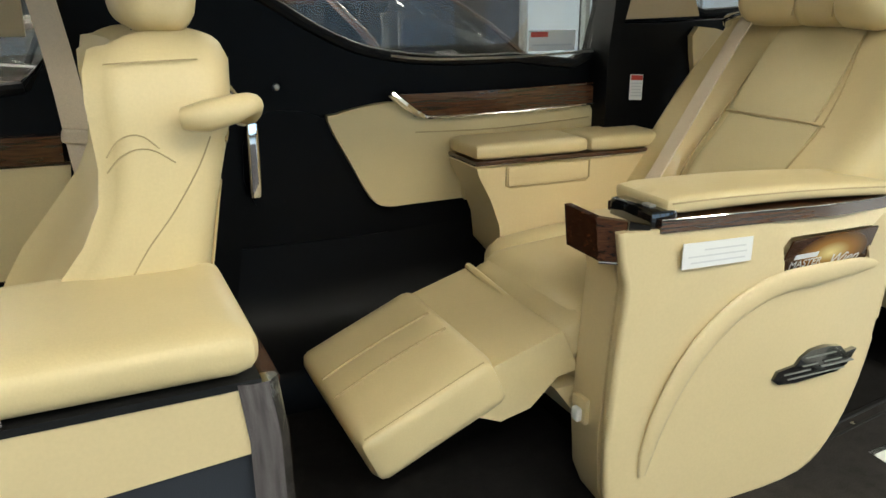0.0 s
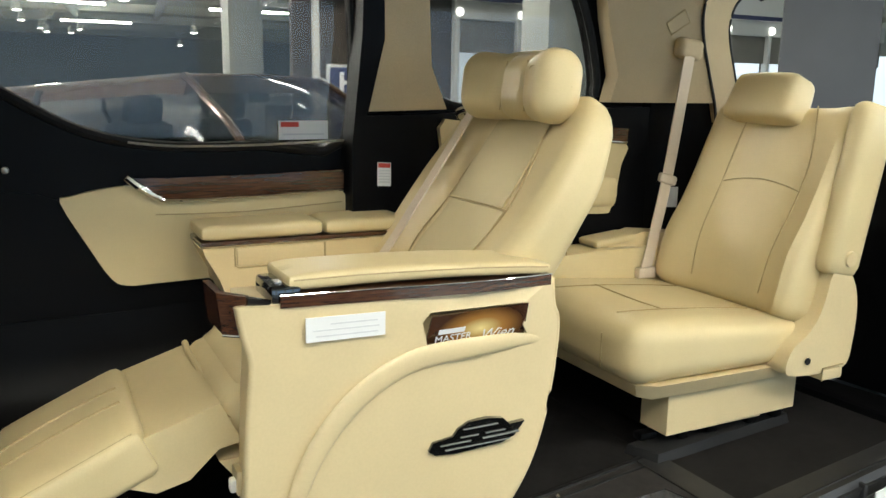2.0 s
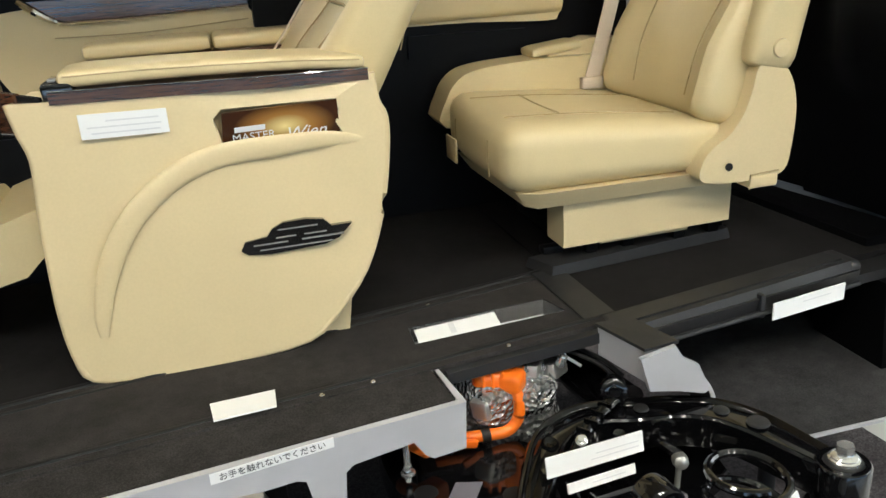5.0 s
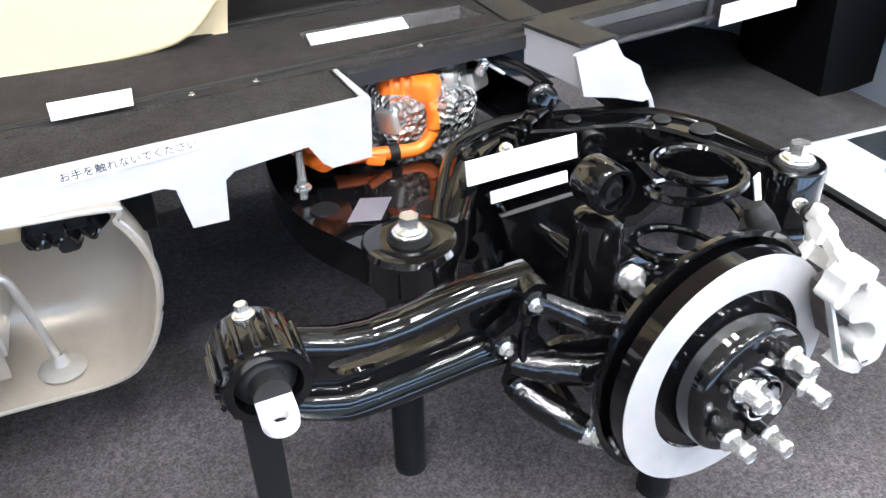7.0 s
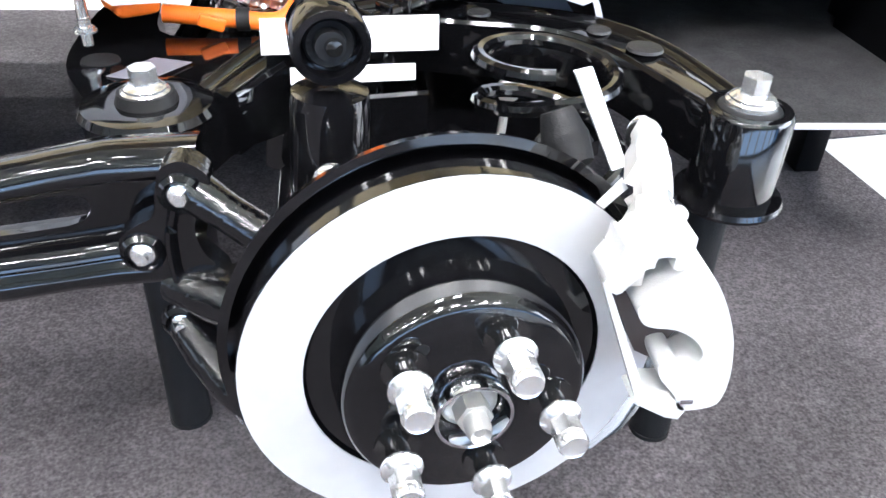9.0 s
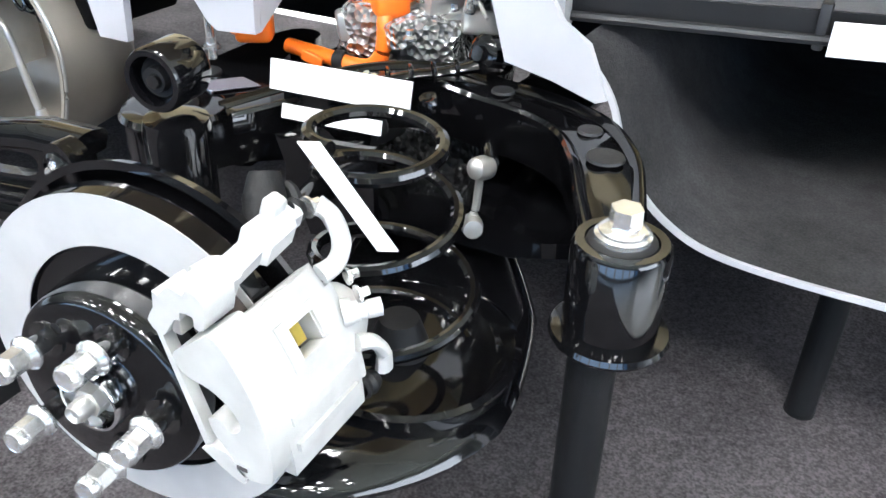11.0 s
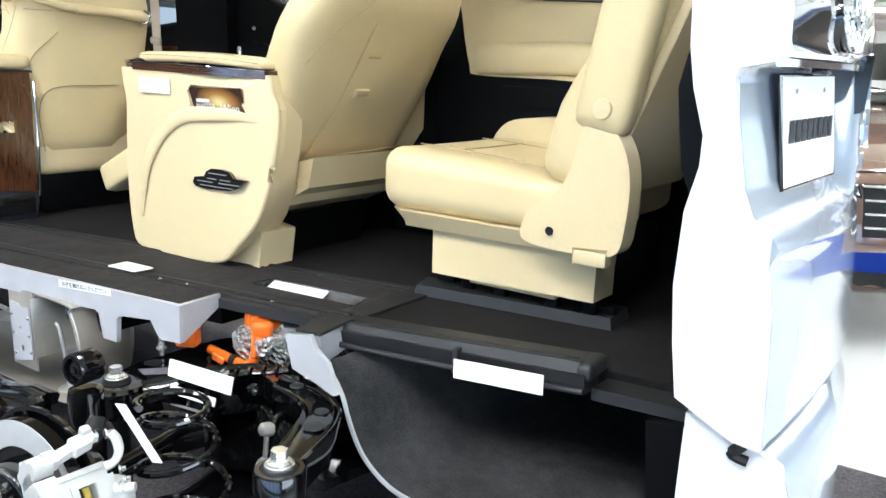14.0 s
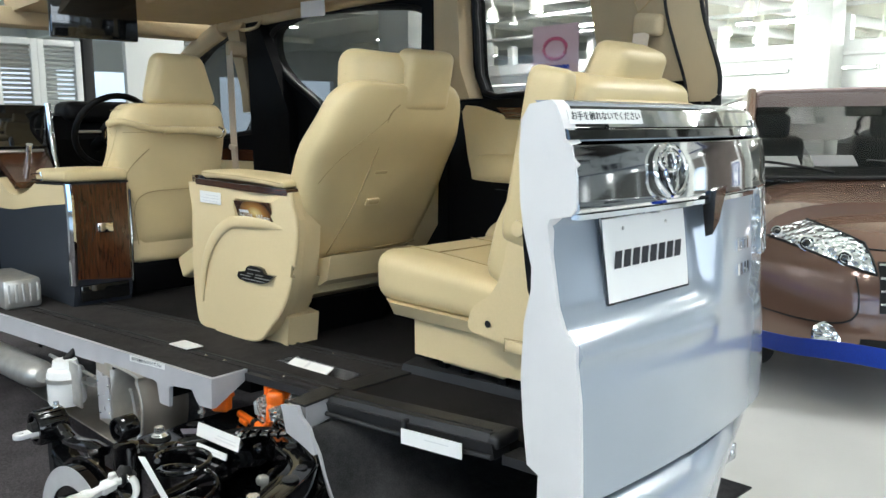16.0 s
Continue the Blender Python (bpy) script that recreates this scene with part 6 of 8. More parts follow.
def channel(path, widths, depth, lip):
    """A pressed rail with a flat top and two folded rims along a line at its top."""
    ps = smooth_path(path, 5)
    rings = []
    for i, p in enumerate(ps):
        d = (ps[min(i + 1, len(ps) - 1)] - ps[max(i - 1, 0)]).normalized()
        s = d.cross(Vector((0, 0, 1))).normalized()
        w = np.interp(i / (len(ps) - 1), np.linspace(0, 1, len(widths)), widths) / 2
        rows = ((-w * 0.8, -depth), (-w * 0.98, -0.4 * depth), (-w, lip * 0.2), (-w + 0.003, lip), (-w + 0.008, lip * 0.8), (-w + 0.014, -0.002), (0, 0.002), (w - 0.014, -0.002), (w - 0.008, lip * 0.8), (w - 0.003, lip), (w, lip * 0.2), (w * 0.98, -0.4 * depth), (w * 0.8, -depth))
        rings.append([p + s * a + Vector((0, 0, b)) for a, b in rows])
    return loft(rings)


part("side_rail", channel(side, (0.05, 0.06, 0.07, 0.072, 0.072, 0.072, 0.075, 0.076, 0.068, 0.055), 0.062, 0.005), GLOSS, sus, "curved gloss black side rail with folded rims")
for px, py, pr in ((0.897, -0.203, 0.020), (0.862, -0.148, 0.014), (0.735, -0.090, 0.014)):
    part("plug", lathe([(0, 0), (pr, 0), (pr - 0.001, 0.003), (0, 0.004)], (px, py, 0.4345), segs=20), SILL, sus, "flat grey plug")
part("bush_sleeve", lathe([(0.030, 0.0), (0.043, 0.0), (0.043, 0.088), (0.040, 0.092), (0.032, 0.092), (0.030, 0.08)], (MR.x, MR.y, 0.338), segs=32), GLOSS, sus, "rear bush sleeve")
part("bush_flange", lathe([(0.03, 0), (0.053, 0), (0.055, 0.004), (0.053, 0.009), (0.03, 0.010)], (MR.x, MR.y, 0.330), segs=32), GLOSS, sus)
part("bush_rubber", lathe([(0, 0), (0.033, 0), (0.030, 0.010), (0.026, 0.012), (0, 0.012)], (MR.x, MR.y, 0.420), segs=26), RUBBER, sus)
bolt("mount_bolt", (MR.x, MR.y, 0.432), 0.0215, sus, h=0.029, label="zinc flange bolt")
part("cross_member", tube([(0.40, 0.62, 0.38), (0.42, 0.35, 0.37), (0.43, 0.10, 0.36), (0.41, -0.06, 0.345), (0.40, -0.20, 0.34)], 0.06, 14, flat=0.6), GLOSS, sus)
part("cross_member", tube([(0.74, 0.62, 0.38), (0.74, 0.30, 0.36), (0.75, 0.02, 0.385)], 0.055, 14, flat=0.6), GLOSS, sus)
# gearbox and arms seen under the signs
part("link_bracket", prism([(0.50, 0.43), (0.62, 0.43), (0.60, 0.33), (0.55, 0.27), (0.49, 0.30)], "y", -0.20, -0.185, 0.004), GLOSS, sus)
part("link_bracket", prism([(0.53, 0.40), (0.66, 0.41), (0.66, 0.30), (0.57, 0.28)], "y", -0.26, -0.25, 0.004), GLOSS, sus)
part("toe_link", tube([(0.52, -0.22, 0.30), (0.515, -0.36, 0.275), (0.51, -0.50, 0.262)], 0.015, 12), GLOSS, sus)
bolt("link_bolt", (0.503, -0.548, 0.280), 0.015, sus, axis=(0.25, -1, 0.05), h=0.024)
bolt("link_bolt", (0.568, -0.505, 0.452), 0.0135, sus, axis=(-0.35, -0.9, 0.1), h=0.032, label="zinc knuckle bolt")
bolt("link_bolt", (0.46, -0.36, 0.35), 0.010, sus, axis=(-0.6, -0.8, 0.1))
low = [(0.60, 0.0, 0.25), (0.66, -0.12, 0.235), (0.72, -0.26, 0.225), (0.75, -0.40, 0.225), (0.72, -0.50, 0.24), (0.66, -0.53, 0.25)]
part("lower_arm", tube(low, 0.07, 18, 6, flat=0.30, radii=(0.06, 0.10, 0.135, 0.135, 0.095, 0.045)), GLOSS, sus, "gloss black lower arm with spring dish")
part("spring_dish", lathe([(0.02, 0.0), (0.085, 0.0), (0.108, 0.014), (0.114, 0.034), (0.108, 0.037), (0.100, 0.018), (0.082, 0.008), (0.02, 0.008)], (0.768, -0.372, 0.236), segs=38), GLOSS, sus, "pressed spring dish")
# Added black sheet in place of subframe parts and shaded carpet below.
pan = [(0.46, 0.12), (0.47, -0.06), (0.53, -0.17), (0.60, -0.25), (0.70, -0.20), (0.80, -0.20), (0.88, -0.16), (0.90, -0.02), (0.88, 0.12)]
part("subframe_pan", solid([(x, y, 0.285) for x, y in pan], [(x, y, 0.305) for x, y in pan], 0.006), GLOSS, sus, "gloss black pan added to fill the dark gap between the arms")
part("spring_seat", lathe([(0.0, 0.0), (0.035, 0.0), (0.03, 0.03), (0.02, 0.06), (0.0, 0.062)], (0.76, -0.375, 0.240), segs=24), RUBBER, sus)
coil = []
for k in range(0, 33 * 3 + 21):
    a = 2 * math.pi * k / 33 + 0.8
    h = k / (33 * 3 + 20)
    r = 0.086 - 0.032 * min(1.0, h / 0.72) ** 1.2 + 0.003 * h - (0.012 * max(0, (0.08 - h) / 0.08))
    rise = 0.255 + 0.222 * min(1.0, h / 0.72) + 0.026 * max(0.0, h - 0.72) / 0.28
    coil.append(Vector((0.760 - 0.018 * h + r * math.cos(a), -0.375 - 0.009 * h + r * math.sin(a), rise)))
part("coil_spring", tube(coil, 0.0066, 9, 0), GLOSS, sus, "gloss black coil spring")
# damper
DA = Vector((0.566, -0.432, 0.0))
part("damper_body", lathe([(0, 0), (0.030, 0), (0.031, 0.005), (0.031, 0.185), (0.029, 0.197), (0.018, 0.200), (0, 0.200)], (DA.x - 0.006, DA.y - 0.004, 0.295), (0.03, 0.0, 1), 28), GLOSS, sus, "gloss black damper tube")
part("damper_low", tube([(0.558, -0.44, 0.30), (0.565, -0.46, 0.26), (0.60, -0.48, 0.24)], 0.016, 10), GLOSS, sus)
part("damper_eye", lathe([(0.018, 0.006), (0.027, 0.006), (0.029, 0.010), (0.029, 0.050), (0.027, 0.054), (0.022, 0.054), (0.021, 0.04), (0.018, 0.04)], (DA.x - 0.004, DA.y + 0.026, 0.533), (0.12, -1, 0), 28), GLOSS, sus, "damper top eye")
part("eye_rubber", lathe([(0, 0), (0.020, 0), (0.017, 0.006), (0.012, 0.004), (0.011, 0.012), (0, 0.012)], (DA.x + 0.0005, DA.y - 0.012, 0.533), (0.12, -1, 0), 24), RUBBER, sus)
part("eye_pin", lathe([(0, 0), (0.007, 0), (0.006, 0.004), (0, 0.005)], (DA.x + 0.004, DA.y - 0.024, 0.533), (0.12, -1, 0), 16), PIANO, sus)
# trailing arm: two pressed rails with a slotted web between them
ARM_X = (0.185, 0.21, 0.245, 0.28, 0.317, 0.362, 0.40, 0.468)
ARM_Z = {"top": (0.457, 0.450, 0.438, 0.434, 0.438, 0.448, 0.455, 0.458), "face": (0.440, 0.432, 0.421, 0.417, 0.420, 0.428, 0.435, 0.440), "low": (0.390, 0.379, 0.368, 0.370, 0.375, 0.381, 0.387, 0.390), "base": (0.356, 0.344, 0.329, 0.329, 0.333, 0.341, 0.345, 0.348)}


def arm_z(key, x):
    return float(np.interp(x, ARM_X, ARM_Z[key]))


def arm_rail(section):
    xs_ = [p.x for p in smooth_path([(x, 0, 0) for x in ARM_X], 5)]
    return loft([[(x, y, z) for y, z in section(x)] for x in xs_])


def upper_section(x):
    zt, zf = arm_z("top", x), arm_z("face", x)
    w = 0.006 * min(1.0, max(0.0, (x - 0.2) / 0.1))
    return ((-0.444 + w, zf), (-0.438 + w, zt - 0.004), (-0.442 + w, zt + 0.002), (-0.449, zt + 0.005), (-0.457, zt + 0.005), (-0.466, zt + 0.003), (-0.471, zt - 0.003), (-0.474, zt - 0.010), (-0.474, zf + 0.004), (-0.470, zf), (-0.456, zf - 0.002))


def lower_section(x):
    zl, zb = arm_z("low", x), arm_z("base", x)
    return ((-0.425, zb), (-0.425, zl), (-0.455, zl), (-0.467, zl - 0.001), (-0.475, zl - 0.006), (-0.477, zl - 0.013), (-0.473, zl - 0.017), (-0.474, zl - 0.020), (-0.479, zl - 0.024), (-0.480, zb + 0.010), (-0.476, zb + 0.003), (-0.466, zb))


arm = part("trailing_arm", join(arm_rail(upper_section), arm_rail(lower_section)), GLOSS, sus, "gloss black trailing arm", 50)
web_ol = [(x, arm_z("face", x) + 0.002) for x in np.linspace(0.187, 0.466, 22)] + [(x, arm_z("low", x) - 0.002) for x in np.linspace(0.466, 0.187, 22)]
slot_ = [(x, (arm_z("face", x) + arm_z("low", x)) / 2 + s * h) for s, run in ((1, ((0.232, 0.004), (0.238, 0.009), (0.25, 0.012), (0.29, 0.0135), (0.33, 0.0135), (0.364, 0.0135), (0.376, 0.011), (0.383, 0.005))), (-1, ((0.383, 0.005), (0.376, 0.011), (0.364, 0.0135), (0.33, 0.0135), (0.29, 0.0135), (0.25, 0.012), (0.238, 0.009), (0.232, 0.004)))) for x, h in run]
part("arm_web", holed(web_ol, [slot_], "y", -0.457, -0.449), GLOSS, arm, "gloss black web with an oval opening")
BC = Vector((0.160, -0.455, 0.442))
part("arm_bush", lathe([(0.034, -0.022), (0.043, -0.022), (0.045, -0.018), (0.045, 0.05), (0.043, 0.055), (0.034, 0.055), (0.032, 0.03)], BC, (0.05, -1, 0), 32), GLOSS, sus, "bush sleeve of the arm")
for k in range(16):
    a = 2 * math.pi * k / 16
    part("bush_flute", moved(rbox(0.004, 0.030, 0.0035, 0.0018, 3), Matrix.Translation(BC + Vector((0.0445 * math.cos(a), -0.018, 0.0445 * math.sin(a)))) @ Matrix.Rotation(-a + math.pi / 2, 4, "Y")), GLOSS, sus)
part("bush_rubber", lathe([(0.0, -0.02), (0.034, -0.02), (0.036, 0.03), (0.030, 0.044), (0.020, 0.050), (0.018, 0.066), (0.0, 0.066)], BC, (0.05, -1, 0), 28), RUBBER, sus, "dark bush rubber")
part("knuckle_rib", tube([(0.452, -0.488, 0.425), (0.446, -0.490, 0.400), (0.446, -0.490, 0.370), (0.450, -0.488, 0.330)], 0.0045, 8, 5), GLOSS, sus)
part("knuckle_panel", solid([(0.462, -0.478, 0.345), (0.60, -0.525, 0.352), (0.60, -0.525, 0.318), (0.470, -0.480, 0.312)], [(0.462, -0.470, 0.345), (0.60, -0.515, 0.352), (0.60, -0.515, 0.318), (0.470, -0.472, 0.312)], 0.003), GLOSS, sus)
tongue = [(0.146, -0.500), (0.146, -0.530)] + [(0.164 + 0.018 * math.cos(a), -0.545 - 0.018 * math.sin(a)) for a in np.linspace(math.pi, 0, 12)][::1] + [(0.182, -0.530), (0.182, -0.500)]
part("eye_plate", bevel(holed(tongue, [[(0.164 + 0.0085 * math.cos(a), -0.545 + 0.0085 * math.sin(a)) for a in (2 * math.pi * k / 16 for k in range(16))]], "z", 0.426, 0.439), 0.0015, 2, 50), CUT, sus, "white flat eye of the bush")
part("eye_neck", lathe([(0, 0), (0.026, 0), (0.024, 0.016), (0.018, 0.026), (0.016, 0.040), (0, 0.042)], (0.164, -0.478, 0.433), (0, -1, 0), 24), STEEL, sus, "stepped steel bush core")
bolt("bush_bolt", (0.157, -0.448, 0.486), 0.010, sus, axis=(-0.1, 0.1, 1), h=0.015)
# knuckle with its three-armed bracket
hubplate = curve2([(0.446, 0.452), (0.462, 0.458), (0.478, 0.446), (0.476, 0.428), (0.464, 0.405), (0.468, 0.380), (0.484, 0.355), (0.468, 0.328), (0.463, 0.300), (0.446, 0.292), (0.432, 0.304), (0.435, 0.325), (0.439, 0.347), (0.427, 0.364), (0.411, 0.372), (0.408, 0.392), (0.420, 0.404), (0.436, 0.414), (0.440, 0.434)], 4)
part("knuckle_plate", prism([(x, z + 0.004) for x, z in hubplate], "y", -0.488, -0.466, 0.007, 3), CAST, sus, "gloss black knuckle plate")
for bx_, bz_ in ((0.458, 0.436), (0.424, 0.386), (0.444, 0.318)):
    bolt("knuckle_bolt", (bx_, -0.490, bz_), 0.0080, sus, axis=(0, -1, 0), h=0.009)
    part("bolt_boss", lathe([(0, 0), (0.0175, 0), (0.0165, 0.006), (0.013, 0.009), (0.0105, 0.006), (0, 0.006)], (bx_, -0.484, bz_), (0, -1, 0), 18), GLOSS, sus)
part("knuckle_arm", tube([(0.456, -0.474, 0.438), (0.49, -0.490, 0.420), (0.535, -0.512, 0.400), (0.60, -0.535, 0.385)], 0.014, 12, 5, radii=(0.019, 0.015, 0.016, 0.024)), CAST, sus)
part("knuckle_arm", tube([(0.440, -0.474, 0.350), (0.48, -0.496, 0.345), (0.535, -0.518, 0.340), (0.60, -0.535, 0.345)], 0.016, 12, 5, radii=(0.018, 0.021, 0.023, 0.028)), CAST, sus)
part("knuckle_arm", tube([(0.440, -0.474, 0.318), (0.462, -0.500, 0.300), (0.485, -0.528, 0.288), (0.502, -0.546, 0.280)], 0.014, 12, 5, radii=(0.016, 0.020, 0.020, 0.017)), CAST, sus)
part("knuckle_web", solid([(0.452, -0.470, 0.345), (0.50, -0.490, 0.372), (0.59, -0.520, 0.372), (0.59, -0.520, 0.345), (0.50, -0.490, 0.318)], [(0.452, -0.462, 0.345), (0.50, -0.480, 0.372), (0.59, -0.508, 0.372), (0.59, -0.508, 0.345), (0.50, -0.480, 0.318)], 0.003), CAST, sus)
part("knuckle_body", lathe([(0, 0), (0.060, 0), (0.070, 0.02), (0.055, 0.06), (0.045, 0.09), (0, 0.09)], (0.652, -0.475, 0.355), (0, -1, 0), 26), CAST, sus)

# brake disc, hub and studs
DC = Vector((0.650, 0.0, 0.357))
brake = thing("brake_disc", "pale machined brake disc with gloss black hat", "brake disc")
# the wheel hangs with some toe and camber
brake.matrix_world = pose(0.647, -0.596, 0.358, -2.0, 0, 6.2) @ Matrix.Translation((-0.650, 0.6024, -0.357))


def ring_disc(prof, y, segs=64):
    return lathe([(r * 0.965, h) for r, h in prof], (DC.x, y, DC.z), (0, -1, 0), segs)


part("dust_shield", ring_disc([(0.06, 0.0), (0.150, 0.0), (0.163, 0.008), (0.165, 0.016), (0.158, 0.017), (0.148, 0.006), (0.06, 0.004)], -0.553), GLOSS, brake, "gloss black dust shield")
part("disc_core", ring_disc([(0.086, 0.0), (0.150, 0.0), (0.153, 0.003), (0.153, 0.0245), (0.1078, 0.0245), (0.1055, 0.021), (0.086, 0.021)], -0.577), GLOSS, brake, "black painted disc rim")
part("friction_ring", ring_disc([(0.1080, 0.0), (0.1525, 0.0), (0.1525, 0.0012), (0.1084, 0.0012)], -0.6012), DISC, brake, "bare machined friction ring")
part("hat", ring_disc([(0.089, 0.0), (0.088, 0.012), (0.0855, 0.030), (0.0845, 0.036), (0.081, 0.0405), (0.078, 0.042), (0.024, 0.042), (0.022, 0.040), (0.022, 0.036), (0.0, 0.036)], -0.598, 56), GLOSS, brake, "gloss black disc hat")
part("hub_ring", ring_disc([(0.026, 0.0), (0.0285, 0.004), (0.0285, 0.012), (0.0272, 0.015), (0.0248, 0.015), (0.0240, 0.004)], -0.640, 40), CHROME, brake, "bright hub ring")
part("hub_nut", join(ring_disc([(0.0, 0.0), (0.021, 0.0), (0.020, 0.004), (0.015, 0.006), (0.0, 0.006)], -0.636, 28), prism([(DC.x + 0.0125 * math.cos(math.pi * q / 3), DC.z + 0.0125 * math.sin(math.pi * q / 3)) for q in range(6)], "y", -0.641, -0.656, 0.0012), ring_disc([(0.0, 0.0), (0.0088, 0.0), (0.0088, 0.012), (0.0070, 0.016), (0.004, 0.013), (0.0, 0.013)], -0.655, 20)), STEEL, brake, "stepped hub nut")
HF = -0.640
part("disc_hole", lathe([(0, 0), (0.0045, 0), (0.0045, 0.0005), (0, 0.0005)], (DC.x - 0.032, HF, DC.z + 0.049), (0, -1, 0), 12), RUBBER, brake)
for k in range(5):
    a = radians(140 - 72 * k)
    cx, cz = DC.x + 0.0565 * math.cos(a), DC.z + 0.0565 * math.sin(a)
    stud = part("stud", lathe([(0, 0), (0.0155, 0), (0.0155, 0.002), (0.0085, 0.003), (0.0085, 0.020), (0.0, 0.020)], (cx, HF, cz), (0, -1, 0), 20), PIANO, brake, "black stud washer")
    part("nut_washer", lathe([(0.005, 0.0), (0.0125, 0.000), (0.0142, 0.002), (0.0142, 0.004), (0.0108, 0.008), (0.005, 0.009)], (cx, HF - 0.017, cz), (0, -1, 0), 28), ZINC, stud, "bright nut washer")
    hexa = [(0.0103 * math.cos(q), 0.0103 * math.sin(q)) for q in (math.pi * j / 3 + 0.3 * k for j in range(6))]
    part("nut", prism([(cx + p, cz + q) for p, q in hexa], "y", HF - 0.026, HF - 0.039, 0.0012, 2), ZINC, stud)
    part("nut_cap", lathe([(0.0, 0.0), (0.0082, 0.0), (0.0085, 0.002), (0.0104, 0.003), (0.0104, 0.006), (0.0088, 0.0095), (0.007, 0.0085), (0.0, 0.0085)], (cx, HF - 0.0385, cz), (0, -1, 0), 24), ZINC, stud)
# caliper
cal = thing("brake_caliper", "pale cast aluminium brake caliper over the disc", "caliper", at=(0.0209, -0.030, 0.0218))
cal.scale = (0.970, 0.970, 0.970)
CC = Vector((0.645, 0.0, 0.334))


def arc_block(r0, r1, a0, a1, y0, y1, w, n=10):
    aa = [radians(a0 + (a1 - a0) * k / n) for k in range(n + 1)]
    return prism([(CC.x + r0 * math.cos(a), CC.z + r0 * math.sin(a)) for a in aa] + [(CC.x + r1 * math.cos(a), CC.z + r1 * math.sin(a)) for a in aa[::-1]], "y", y0, y1, w)


# carrier: thin outer frame, stepped rail over the disc, guide pin
frame_o = [(0.7255, 0.449), (0.735, 0.4395), (0.742, 0.445), (0.751, 0.458), (0.756, 0.459), (0.757, 0.466), (0.768, 0.466), (0.768, 0.458), (0.776, 0.458), (0.779, 0.480), (0.766, 0.487), (0.762, 0.481), (0.750, 0.484), (0.739, 0.473), (0.735, 0.476), (0.733, 0.462)]
part("carrier_plate", prism(curve2(frame_o, 2), "y", -0.627, -0.597, 0.005, 4), ALU, cal, "cast carrier plate", 60)
part("carrier_bar", solid([(0.7255, -0.624, 0.448), (0.7320, -0.624, 0.4420), (0.7685, -0.630, 0.3565), (0.7620, -0.630, 0.353)], [(0.7255, -0.614, 0.448), (0.7320, -0.614, 0.4420), (0.7685, -0.620, 0.3565), (0.7620, -0.620, 0.353)], 0.0018, 2), ALU, cal, "thin cast bar")
part("carrier_foot", prism([(0.760, 0.350), (0.771, 0.357), (0.784, 0.356), (0.800, 0.340), (0.796, 0.331), (0.786, 0.334)], "y", -0.632, -0.606, 0.005, 4), ALU, cal, "", 60)


def rail_ring(y, cx, cz, w, h, lean=0.35):
    c, s_ = math.cos(lean), math.sin(lean)
    return [Vector((cx + a * c + b_ * s_, y, cz - a * s_ + b_ * c)) for a, b_ in ((-w, -h), (w, -h), (w, h * 0.6), (w * 0.6, h), (-w * 0.6, h), (-w, h * 0.6))]


part("carrier_rail", bevel(loft([rail_ring(*q) for q in ((-0.603, 0.758, 0.474, 0.014, 0.011), (-0.588, 0.762, 0.476, 0.0135, 0.011), (-0.584, 0.765, 0.478, 0.0095, 0.008), (-0.566, 0.769, 0.485, 0.009, 0.008), (-0.562, 0.769, 0.487, 0.0135, 0.011), (-0.538, 0.774, 0.494, 0.0125, 0.010), (-0.534, 0.775, 0.496, 0.008, 0.007), (-0.526, 0.776, 0.497, 0.008, 0.007))], True, True), 0.002, 2, 25), ALU, cal, "stepped cast carrier rail")
part("rail_knob", moved(rbox(0.007, 0.008, 0.009, 0.004, 5), pose(0.770, -0.540, 0.506, 0, 20, 0)), ALU, cal)
part("rail_fin", solid([(0.734, -0.566, 0.464), (0.753, -0.560, 0.482), (0.753, -0.556, 0.482), (0.734, -0.562, 0.464)], [(0.737, -0.566, 0.460), (0.757, -0.560, 0.476), (0.757, -0.556, 0.476), (0.737, -0.562, 0.460)], 0.001, 1), ALU, cal)
part("pin_boot", lathe([(0.008, 0), (0.0105, 0.002), (0.009, 0.005), (0.0105, 0.008), (0.009, 0.011), (0.007, 0.014)], (0.772, -0.530, 0.496), (0.25, 1, -0.05), 16), RUBBER, cal, "rubber guide pin boot")
bolt("pin_bolt", (0.777, -0.512, 0.494), 0.0075, cal, axis=(0.25, 1, -0.05), h=0.012)
# floating body: outer fingers, bridge with its window, inboard cylinder, two ears
body_o = [(0.776, 0.455), (0.764, 0.445), (0.750, 0.434), (0.750, 0.427), (0.755, 0.419), (0.763, 0.4155), (0.777, 0.413), (0.791, 0.405), (0.800, 0.393), (0.799, 0.384), (0.790, 0.379), (0.783, 0.387), (0.772, 0.384), (0.775, 0.372), (0.781, 0.364), (0.790, 0.352), (0.796, 0.340), (0.818, 0.342), (0.824, 0.352), (0.8245, 0.372), (0.819, 0.402), (0.808, 0.430), (0.795, 0.452), (0.785, 0.460)]
part("outer_body", prism(curve2(body_o, 3), "y", -0.632, -0.600, 0.0085, 5), ALU, cal, "cast outer body with two fingers", 60)
RB, RT = 0.167, 0.183
part("bridge", arc_block(RB, RT, 1, 24.5, -0.612, -0.522, 0.003), ALU, cal, "cast bridge")
part("bridge", arc_block(RB, RT, 32.5, 41, -0.612, -0.522, 0.003), ALU, cal)
part("bridge", arc_block(RB, RT, 24.3, 32.7, -0.612, -0.573, 0.0015, 4), ALU, cal)
part("bridge", arc_block(RB, RT, 24.3, 32.7, -0.544, -0.522, 0.0015, 4), ALU, cal)
